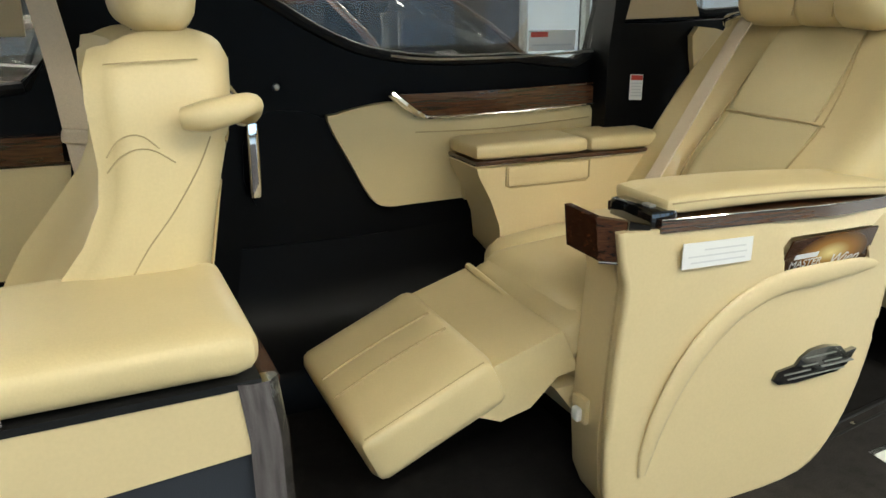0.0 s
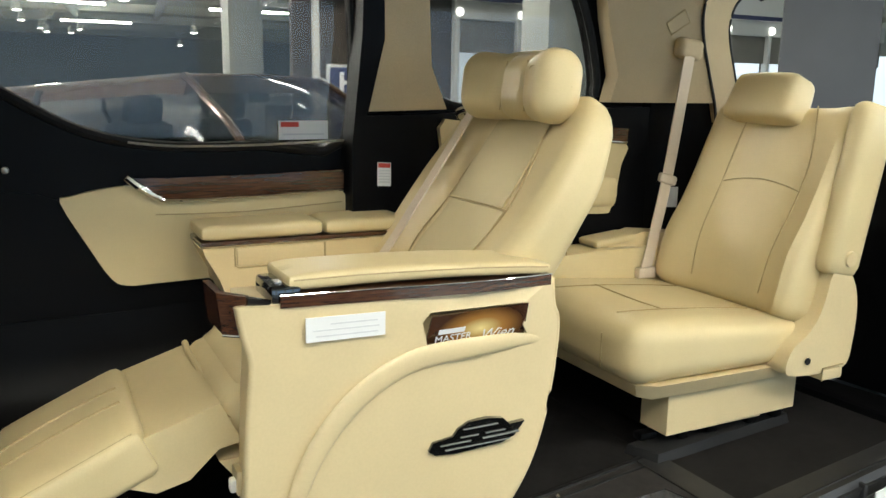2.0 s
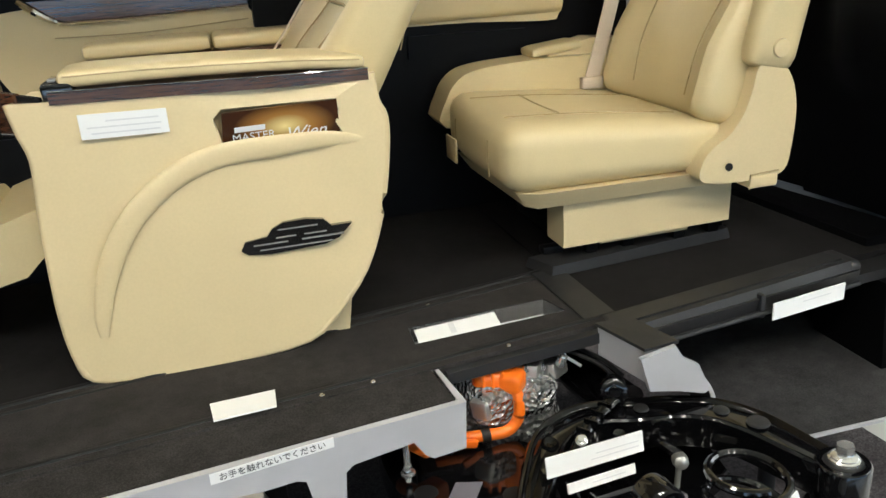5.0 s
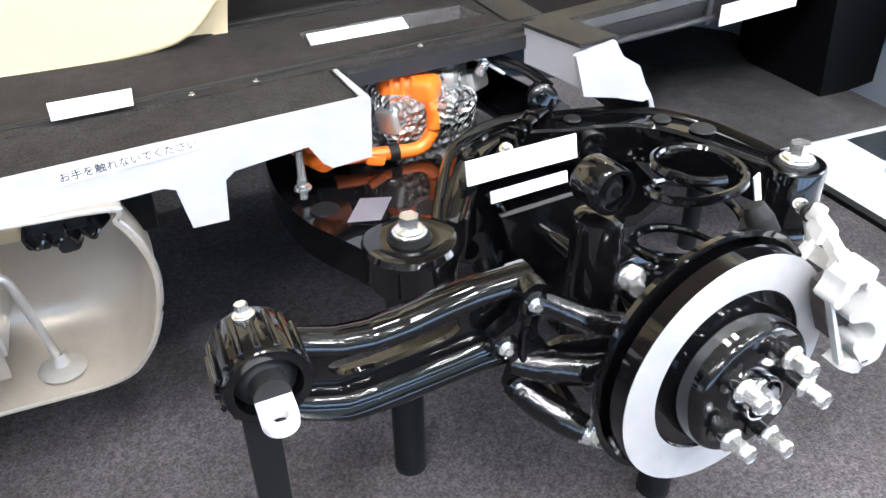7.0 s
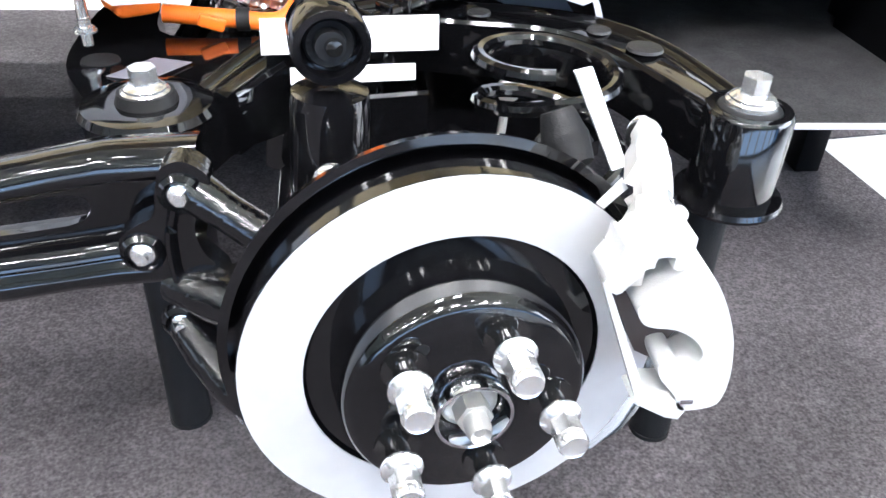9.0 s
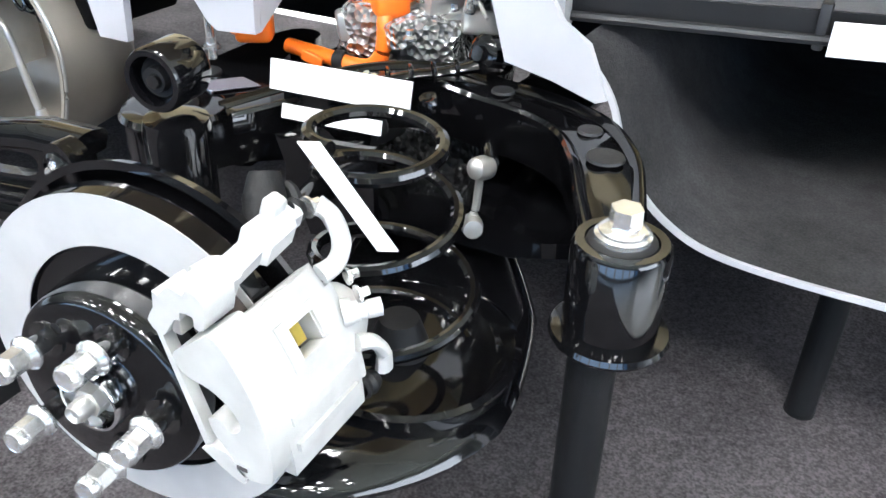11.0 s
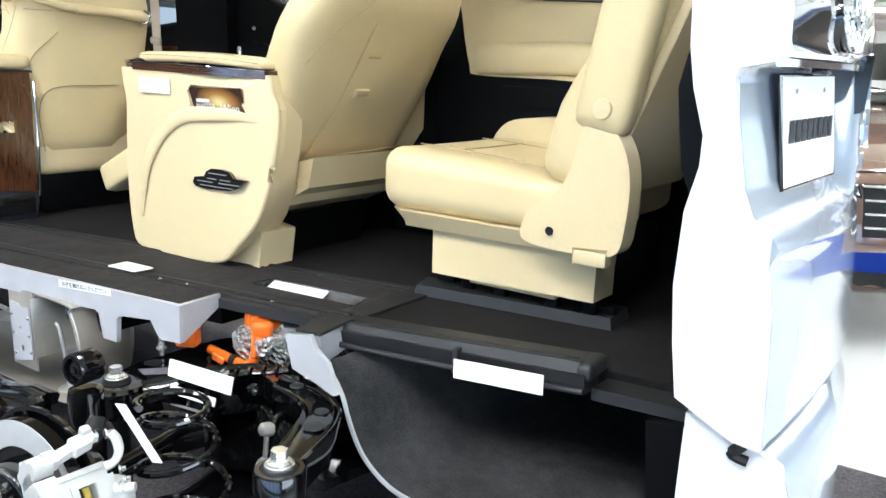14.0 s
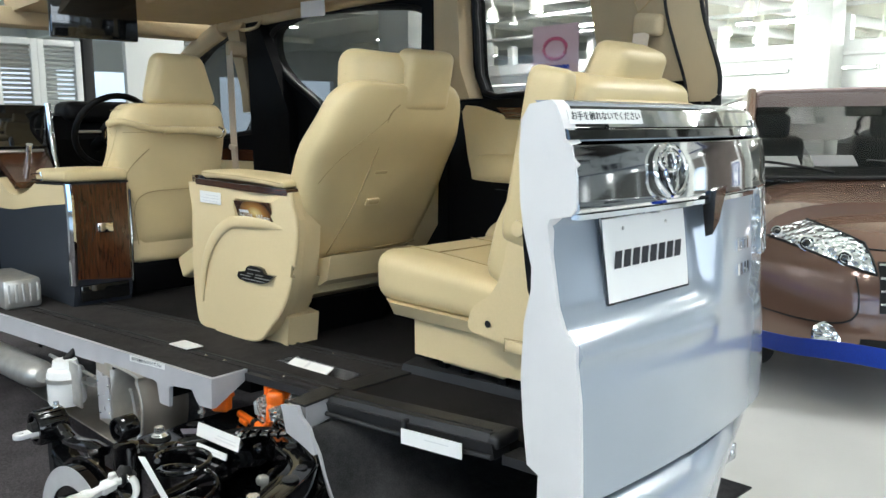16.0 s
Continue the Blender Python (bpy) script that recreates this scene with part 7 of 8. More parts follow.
part("window_rim", arc_block(RT - 0.002, RT + 0.0025, 22.5, 24.6, -0.583, -0.535, 0.001, 3), ALU, cal)
part("window_rim", arc_block(RT - 0.002, RT + 0.0025, 32.4, 34.5, -0.583, -0.535, 0.001, 3), ALU, cal)
part("window_rim", arc_block(RT - 0.002, RT + 0.0025, 22.5, 34.5, -0.585, -0.574, 0.001, 5), ALU, cal)
for a0 in (7, 14, 38):
    part("bridge_rib", arc_block(RT - 0.002, RT + 0.004, a0, a0 + 2.2, -0.606, -0.530, 0.0015, 3), ALU, cal)
part("pad_edge", arc_block(0.150, 0.168, 24, 33, -0.574, -0.562, 0.001, 4), PIANO, cal, "dark pad edge")
part("pad_spring", arc_block(0.158, 0.172, 26, 32, -0.562, -0.552, 0.001, 4), material("brass_clip", (0.55, 0.42, 0.08), 0.35, metal=0.6), cal, "yellow brass pad spring")
part("inboard_body", arc_block(0.110, 0.180, 6, 34, -0.545, -0.512, 0.006), ALU, cal, "cast inboard body")
part("piston_body", lathe([(0, 0), (0.028, 0), (0.031, 0.006), (0.031, 0.020), (0.026, 0.030), (0, 0.032)], (0.783, -0.514, 0.387), (0, 1, 0), 26), ALU, cal, "round piston housing")
part("guide_ear", tube([(0.796, -0.526, 0.450), (0.801, -0.512, 0.455), (0.800, -0.503, 0.469), (0.790, -0.500, 0.485), (0.781, -0.504, 0.494)], 0.008, 10, 5, radii=(0.0095, 0.008, 0.0075, 0.0085, 0.0095), flat=0.8), ALU, cal, "cast ear to the guide pin")
part("guide_ear", tube([(0.818, -0.516, 0.388), (0.825, -0.503, 0.383), (0.829, -0.494, 0.368), (0.828, -0.492, 0.350)], 0.008, 10, 5, radii=(0.009, 0.0075, 0.0075, 0.009), flat=0.8), ALU, cal)
part("pin_boot", lathe([(0.008, 0), (0.0105, 0.002), (0.009, 0.006), (0.0105, 0.010), (0.009, 0.014), (0.007, 0.018)], (0.823, -0.520, 0.346), (0.2, 1, 0), 16), RUBBER, cal)
bolt("body_bolt", (0.806, -0.508, 0.441), 0.0065, cal, axis=(0.5, 0.85, 0.1), h=0.010)
bolt("body_bolt", (0.813, -0.505, 0.425), 0.0065, cal, axis=(0.5, 0.85, 0.1), h=0.010)
part("bleed_stub", lathe([(0, 0), (0.0085, 0), (0.0085, 0.006), (0.0065, 0.007), (0.0065, 0.012), (0.0075, 0.013), (0.0075, 0.024), (0.0, 0.025)], (0.812, -0.512, 0.412), (0.72, 0.66, 0.1), 16), ALU, cal, "ribbed bleed screw")
part("bleed_boss", lathe([(0, 0), (0.012, 0), (0.011, 0.008), (0, 0.009)], (0.806, -0.516, 0.412), (0.72, 0.66, 0.1), 16), ALU, cal)
part("pad", prism([(0.738, 0.452), (0.758, 0.462), (0.790, 0.43), (0.797, 0.395), (0.778, 0.365), (0.766, 0.372), (0.748, 0.41)], "y", -0.604, -0.582, 0.002, 1), material("pad_lining", (0.06, 0.045, 0.04), 0.8), cal, "dark brown brake pad")
part("pad_clip", box(0.744, 0.752, -0.624, -0.604, 0.443, 0.455, 0.001), STEEL, cal)
part("pad_clip", box(0.793, 0.803, -0.634, -0.606, 0.347, 0.352, 0.001), CHROME, cal)
part("brake_boot", tube([(0.735, -0.515, 0.468), (0.728, -0.50, 0.482), (0.722, -0.49, 0.50)], 0.014, 12, 5, radii=(0.013, 0.018, 0.012)), RUBBER, cal)
part("sensor_wire", tube([(0.70, -0.50, 0.45), (0.715, -0.49, 0.475), (0.735, -0.48, 0.485), (0.75, -0.485, 0.47)], 0.006, 8), RUBBER, cal)
stick = thing("pointer_card", "narrow white card standing beside the caliper", "sign")
card("card", [(0.736, -0.482, 0.526), (0.751, -0.474, 0.526), (0.802, -0.446, 0.430), (0.787, -0.454, 0.430)], 0.002, PAPER, stick)

# stabiliser link and brake hose
stab = thing("stabiliser_link", "grey ball-jointed stabiliser link", "link")
part("ball_joint", lathe([(0, -0.012), (0.013, -0.010), (0.014, 0.0), (0.012, 0.012), (0.007, 0.016), (0, 0.017)], (0.757, -0.188, 0.383), (-0.3, -0.9, 0.2), 20), STEEL, stab)
part("rod", tube([(0.755, -0.188, 0.375), (0.752, -0.19, 0.33), (0.748, -0.195, 0.318)], 0.005, 8), STEEL, stab)
part("ball_joint", lathe([(0, -0.012), (0.012, -0.010), (0.013, 0.0), (0.011, 0.012), (0, 0.013)], (0.752, -0.197, 0.312), (0.5, -0.8, 0.1), 18), STEEL, stab)
part("stabiliser_bar", tube([(0.762, -0.178, 0.386), (0.748, -0.15, 0.392), (0.738, -0.10, 0.385), (0.725, -0.02, 0.375), (0.70, 0.10, 0.38), (0.66, 0.3, 0.40)], 0.010, 10), GLOSS, stab, "gloss black bar")
part("bar_clamp", lathe([(0, -0.02), (0.018, -0.018), (0.018, 0.018), (0, 0.02)], (0.725, -0.02, 0.375), (-0.2, 0.9, 0.1), 18), RUBBER, stab)

# electric drive unit with orange high-voltage cable
unit = thing("rear_motor", "silver electric drive unit with orange connector", "motor")
part("housing", lathe([(0, 0), (0.10, 0), (0.115, 0.02), (0.118, 0.16), (0.10, 0.19), (0.06, 0.20), (0, 0.20)], (0.52, 0.02, 0.36), (0.0, 1, 0), 32), FOIL, unit, "cast silver housing under clear wrap")
part("shoulder", moved(rbox(0.085, 0.07, 0.04, 0.02, 8), pose(0.525, 0.06, 0.445, 8, 6, 12)), FOIL, unit)
for k in range(5):
    part("cooling_fin", moved(rbox(0.006, 0.055, 0.016, 0.004, 4), pose(0.545 + 0.018 * k, 0.075, 0.480 - 0.003 * k, 10, 12, -20)), STEEL, unit)
for px, py, pz in ((0.455, 0.045, 0.476), (0.56, 0.03, 0.487), (0.60, 0.045, 0.475), (0.575, -0.03, 0.455)):
    bolt("cover_bolt", (px, py, pz), 0.008, unit)
part("connector", moved(rbox(0.042, 0.032, 0.022, 0.018, 8), pose(0.50, 0.032, 0.487, 0, 0, -14)), ORANGE, unit, "orange connector")
for k in range(3):
    part("connector_rib", moved(rbox(0.0035, 0.034, 0.024, 0.003, 4), pose(0.478 + 0.017 * k, 0.036 - 0.004 * k, 0.489, 0, 0, -14)), ORANGE, unit)
for k, (px, py, pz, sx, sy, sz, rz) in enumerate(((0.455, 0.085, 0.482, 0.03, 0.022, 0.016, 20), (0.575, 0.055, 0.482, 0.026, 0.03, 0.014, -35), (0.60, 0.095, 0.478, 0.03, 0.022, 0.018, 15), (0.47, 0.0, 0.452, 0.024, 0.018, 0.02, 40), (0.545, -0.012, 0.452, 0.022, 0.016, 0.018, -20), (0.63, 0.06, 0.462, 0.018, 0.026, 0.016, -50))):
    part("housing_boss", moved(rbox(sx, sy, sz, 0.006, 5), pose(px, py, pz, 6 * (-1) ** k, 8 - 5 * k, rz)), STEEL if k % 2 else FOIL, unit)
for k, (px, py) in enumerate(((0.60, 0.075), (0.55, 0.085), (0.63, 0.03))):
    part("hose_stub", lathe([(0.006, 0), (0.009, 0), (0.009, 0.02), (0.007, 0.024), (0.005, 0.02)], (px, py, 0.485), (0.3 * (k - 1), -0.3, 1), 12), ZINC, unit)
part("connector_neck", moved(rbox(0.022, 0.024, 0.02, 0.012, 6), pose(0.525, 0.005, 0.487, 0, 0, -40)), ORANGE, unit)
part("orange_cable", tube([(0.518, 0.02, 0.487), (0.527, -0.012, 0.470), (0.529, -0.018, 0.440), (0.520, -0.020, 0.414), (0.496, -0.022, 0.401), (0.44, -0.02, 0.404), (0.366, -0.015, 0.408)], 0.011, 12), ORANGE, unit, "orange high-voltage cable")
part("cable_clip", lathe([(0.0115, -0.008), (0.014, -0.008), (0.014, 0.008), (0.0115, 0.008)], (0.46, -0.021, 0.403), (1, 0, 0), 16), RUBBER, unit)
part("orange_cable", tube([(0.36, -0.055, 0.455), (0.335, -0.085, 0.450), (0.32, -0.06, 0.44), (0.30, 0.0, 0.45)], 0.011, 10), ORANGE, unit)
part("orange_cover", moved(rbox(0.026, 0.02, 0.022, 0.010, 6), pose(0.345, -0.06, 0.445, 0, 0, 30)), ORANGE, unit)
part("orange_tag", moved(rbox(0.016, 0.004, 0.008, 0.003, 4), pose(0.425, -0.04, 0.405, 0, 20, 10)), ORANGE, unit)
part("axle_shaft", tube([(0.55, -0.05, 0.37), (0.60, -0.28, 0.362), (0.645, -0.50, 0.355)], 0.013, 12, 0), GLOSS, unit)
part("axle_boot", lathe([(0.036, 0), (0.040, 0.02), (0.032, 0.026), (0.036, 0.04), (0.027, 0.046), (0.030, 0.06), (0.022, 0.066), (0.024, 0.078), (0.016, 0.086)], (0.553, -0.065, 0.368), (0.18, -0.98, -0.02), 22), RUBBER, unit)
part("coolant_pipe", tube([(0.60, 0.10, 0.50), (0.655, 0.06, 0.496), (0.70, 0.01, 0.482), (0.715, -0.03, 0.468)], 0.0045, 10), RUBBER, unit)
part("coolant_pipe", tube([(0.61, 0.13, 0.50), (0.67, 0.08, 0.495), (0.715, 0.03, 0.480), (0.735, -0.02, 0.465)], 0.0045, 10), RUBBER, unit)
part("vent_pipe", tube([(0.58, 0.08, 0.515), (0.63, 0.04, 0.505), (0.665, 0.01, 0.485)], 0.003, 8), STEEL, unit)
part("pivot_boss", lathe([(0, -0.022), (0.020, -0.022), (0.024, -0.018), (0.024, -0.006), (0.021, -0.003), (0.024, 0.0), (0.024, 0.014), (0.018, 0.018), (0.010, 0.018), (0.009, 0.024), (0, 0.024)], (0.700, -0.052, 0.462), (-0.35, -0.85, 0.25), 26), GLOSS, unit, "gloss black pivot boss")
part("pivot_arm", tube([(0.690, -0.066, 0.452), (0.655, -0.088, 0.444), (0.615, -0.118, 0.440), (0.575, -0.158, 0.428), (0.548, -0.188, 0.412)], 0.012, 10, 5, flat=0.55, radii=(0.016, 0.011, 0.010, 0.012, 0.016)), GLOSS, unit, "gloss black pivot arm")
for k in range(4):
    part("arm_rib", moved(rbox(0.003, 0.013, 0.010, 0.002, 3), pose(0.668 - 0.022 * k, -0.080 - 0.017 * k, 0.447 - 0.002 * k, 0, 0, 35)), GLOSS, unit)
bolt("pivot_bolt", (0.590, -0.150, 0.440), 0.009, unit, axis=(-0.3, -0.5, 0.8), h=0.012)
for px, py, pz, rr in ((0.500, -0.150, 0.408, 0.020), (0.545, -0.120, 0.425, 0.016), (0.610, -0.165, 0.425, 0.018), (0.665, -0.140, 0.425, 0.015)):
    part("pressed_boss", lathe([(0, 0), (rr, 0), (rr * 0.95, 0.008), (rr * 0.7, 0.014), (rr * 0.35, 0.013), (0, 0.010)], (px, py, pz - 0.006), (-0.1, -0.3, 1), 20), GLOSS, unit)
part("stay_bolt", tube([(0.298, -0.098, 0.40), (0.298, -0.098, 0.475)], 0.006, 10, 0), ZINC, unit)
bolt("stay_nut", (0.298, -0.098, 0.415), 0.011, unit)
part("small_hose", tube([(0.50, -0.17, 0.40), (0.54, -0.20, 0.40), (0.56, -0.23, 0.36), (0.55, -0.25, 0.31)], 0.005, 8), GLOSS, unit)

# ---- fuel tank ----
tank = thing("fuel_tank", "cut-open brushed metal fuel tank under the floor board", "tank")
tprof = smooth_path([(-0.95, 0, 0.488), (-0.4, 0, 0.489), (0.02, 0, 0.488), (0.055, 0, 0.468), (0.078, 0, 0.42), (0.084, 0, 0.372), (0.072, 0, 0.31), (0.045, 0, 0.258), (0.0, 0, 0.228), (-0.13, 0, 0.224), (-0.5, 0, 0.222), (-0.95, 0, 0.222)], 5)
cx0, cz0 = -0.42, 0.355


def tank_ring(y, s, inset=0.0):
    out = []
    for p in tprof:
        x = p.x - inset if p.x > -0.3 else p.x
        out.append(Vector((cx0 + (x - cx0) * s, y, cz0 + (p.z - cz0) * s)))
    return out


outer = [tank_ring(-0.182, 1.0), tank_ring(-0.10, 1.0), tank_ring(-0.04, 0.98), tank_ring(-0.01, 0.93), tank_ring(0.0, 0.8), tank_ring(0.01, 0.02)]
innr = [tank_ring(-0.005, 0.02), tank_ring(-0.012, 0.78), tank_ring(-0.022, 0.90), tank_ring(-0.05, 0.965), tank_ring(-0.10, 0.982), tank_ring(-0.182, 0.988)]
part("shell", loft([*outer, *innr, outer[0]], caps=False, ring_closed=False), TANK, tank, "dull silver tank shell", 60)
part("weld_rim", tube([p for p in tank_ring(-0.178, 1.002)], 0.0028, 8, 0, flat=1.0), STEEL, tank)
pump = part("pump", moved(rbox(0.045, 0.030, 0.018, 0.010, 6), pose(-0.012, -0.085, 0.448, 0, -10, 12)), RUBBER, tank, "black pump unit")
for px, py, pz, sx, sz, tilt in ((-0.045, -0.10, 0.432, 0.016, 0.020, 18), (-0.012, -0.11, 0.428, 0.014, 0.022, -12), (0.020, -0.10, 0.436, 0.018, 0.016, -30), (-0.030, -0.115, 0.452, 0.022, 0.010, 8), (0.008, -0.118, 0.452, 0.016, 0.010, -14)):
    part("pump_lobe", moved(rbox(sx, 0.016, sz, 0.007, 5), pose(px, py, pz, 0, tilt, tilt)), RUBBER, pump)
for px in (-0.052, -0.030, -0.006, 0.014):
    part("pump_clip", tube([(px, -0.125, 0.455), (px - 0.004, -0.130, 0.440), (px + 0.006, -0.128, 0.424), (px + 0.014, -0.122, 0.432)], 0.0028, 6), PIANO, pump)
part("pump_block", box(-0.14, -0.07, -0.06, 0.0, 0.40, 0.455, 0.006), SHELL, tank, "cream valve block")
part("gauge_rod", tube([(-0.135, -0.12, 0.395), (-0.105, -0.13, 0.398), (-0.09, -0.13, 0.380), (-0.075, -0.128, 0.30), (-0.066, -0.125, 0.240)], 0.006, 10), STEEL, tank, "bent steel gauge rod")
part("gauge_foot", lathe([(0, 0), (0.030, 0), (0.032, 0.004), (0.026, 0.008), (0.012, 0.012), (0.008, 0.03), (0, 0.03)], (-0.066, -0.125, 0.229), segs=26), STEEL, tank)
brk = holed([(-0.222, 0.452), (-0.175, 0.450), (-0.170, 0.443), (-0.158, 0.443), (-0.155, 0.449), (-0.128, 0.447), (-0.122, 0.312), (-0.216, 0.290)], [[(-0.172 + 0.008 * math.cos(a), 0.385 + 0.008 * math.sin(a)) for a in (2 * math.pi * k / 14 for k in range(14))], [(-0.168 + 0.008 * math.cos(a), 0.335 + 0.008 * math.sin(a)) for a in (2 * math.pi * k / 14 for k in range(14))]], "y", -0.190, -0.186)
part("strap_plate", brk, GREY, tank, "grey bracket plate with holes")
part("strap_back", box(-0.235, -0.115, -0.184, -0.178, 0.28, 0.49, 0.002), TANK, tank)
for px, pz in ((-0.213, 0.42), (-0.209, 0.37), (-0.206, 0.315), (-0.132, 0.42), (-0.13, 0.375), (-0.128, 0.33)):
    part("rivet", lathe([(0, 0), (0.005, 0), (0.003, 0.003), (0, 0.004)], (px, -0.190, pz), (0, -1, 0), 8), ZINC, tank)
part("strap_side", box(-0.113, -0.108, -0.19, -0.06, 0.32, 0.475, 0.001), STEEL, tank)
part("pipe", tube([(-0.23, -0.19, 0.425), (-0.30, -0.195, 0.43), (-0.40, -0.2, 0.43), (-0.6, -0.2, 0.43)], 0.006, 8), STEEL, tank)
part("pipe", tube([(-0.23, -0.19, 0.40), (-0.30, -0.20, 0.395), (-0.6, -0.21, 0.395)], 0.006, 8), STEEL, tank)
part("hanger", box(0.06, 0.10, -0.12, 0.05, 0.41, 0.50, 0.008), BLACK, tank)
part("hanger", box(-0.62, -0.57, -0.15, 0.0, 0.47, 0.50, 0.004), BLACK, tank)
res = thing("canister", "white plastic canister clamped below the board edge", "canister")
part("body", lathe([(0, 0), (0.055, 0), (0.06, 0.01), (0.06, 0.105), (0.055, 0.118), (0.034, 0.125), (0, 0.125)], (-0.36, -0.235, 0.32), segs=26), PAPER, res)
part("cap", lathe([(0, 0), (0.042, 0), (0.038, 0.025), (0, 0.028)], (-0.36, -0.235, 0.444), segs=22), PAPER, res)
part("clamp", lathe([(0.060, 0), (0.064, 0), (0.064, 0.014), (0.060, 0.014)], (-0.36, -0.235, 0.400), segs=26), STEEL, res)
part("stub", tube([(-0.36, -0.235, 0.465), (-0.36, -0.19, 0.50)], 0.012, 10, 0), RUBBER, res)
part("bracket", box(-0.315, -0.235, -0.240, -0.232, 0.33, 0.475, 0.002), STEEL, res, "steel clamp bracket")
muf = thing("silencer", "dull silver exhaust silencer under the cabin", "silencer")
part("shell", tube([(-0.46, -0.27, 0.40), (-0.55, -0.27, 0.39), (-0.95, -0.28, 0.38), (-1.1, -0.28, 0.38)], 0.06, 18, 4, flat=0.8, radii=(0.03, 0.06, 0.06, 0.04)), STEEL, muf)
part("hanger", tube([(-0.7, -0.20, 0.44), (-0.7, -0.17, 0.49)], 0.008, 8, 0), BLACK, muf)
bat = thing("battery_box", "silver ribbed battery box on the floor board", "battery box")
part("case", box(-1.25, -0.93, -0.24, -0.10, DECK - 0.001, 0.66, 0.015), STEEL, bat)
for k in range(5):
    part("rib", box(-0.932, -0.924, -0.225 + 0.026 * k, -0.215 + 0.026 * k, 0.57, 0.64, 0.002), ALU, bat)

# ---- information cards ----
two = [(0.2, 0.32, 0.06, 0.78), (0.55, 0.64, 0.06, 0.6)]
sign("floor_card", [(-0.001, 0.012, DECK + 0.010), (0.004, -0.044, DECK + 0.010), (0.104, -0.036, DECK + 0.010), (0.106, 0.018, DECK + 0.010)], [], "small plain white card on the floor strip")
ws = [(0.386, 0.168, DECK - 0.003), (0.388, 0.116, DECK - 0.026), (0.560, 0.130, DECK - 0.026), (0.556, 0.184, DECK - 0.003)]
sign("tray_card", ws, [(0.40, 0.47, 0.06, 0.50)], "white card leaning in the floor recess")
ss = [(0.497, -0.222, 0.436), (0.675, -0.208, 0.436), (0.675, -0.200, 0.470), (0.497, -0.215, 0.470)]
sg = sign("suspension_card", ss, [(0.30, 0.37, 0.45, 0.95), (0.55, 0.61, 0.50, 0.95)], "white explanatory card above the suspension")
print_bars([ss[3], ss[2], ss[1], ss[0]], [], INK, sg)
s2 = [(0.525, -0.240, 0.412), (0.650, -0.228, 0.412), (0.650, -0.224, 0.428), (0.525, -0.236, 0.428)]
sign("suspension_card", s2, [(0.42, 0.54, 0.35, 0.85)], "narrow white card above the suspension")
part("stay", tube([(0.585, -0.203, 0.45), (0.585, -0.19, 0.41)], 0.004, 8, 0), RUBBER, sg)
sl = [(1.062, -0.012, 0.512), (1.239, 0.003, 0.520), (1.239, 0.003, 0.556), (1.062, -0.012, 0.548)]
sign("sill_card", sl, [(0.60, 0.66, 0.40, 0.80)], "white card on the rear sill face")
es = [(-0.008, outer_y(-0.008) - 0.002, 0.522), (0.178, outer_y(0.178) - 0.002, 0.528), (0.178, outer_y(0.178) - 0.002, 0.545), (-0.008, outer_y(-0.008) - 0.002, 0.540)]
eg = sign("touch_notice", es, [], "white strip with Japanese please-do-not-touch wording", 0.0015)
em = sum((Vector(p) for p in es), Vector()) / 4
text_mesh("wording", "お手を触れないでください", 0.0135, frame_axes(Vector(es[1]) - Vector(es[0]), Vector(es[3]) - Vector(es[0]), em + Vector((0, -0.0012, 0))), DARKINK, eg, 0.0003)
for k, (px, py) in enumerate(((0.18, seam_y(0.18) + 0.012), (0.27, seam_y(0.27) + 0.012), (-0.45, seam_y(-0.45) + 0.012), (0.44, inner_y(0.44) - 0.02), (0.53, seam_y(0.53) + 0.012))):
    bolt("floor_screw", (px, py, DECK), 0.004, van, h=0.003)


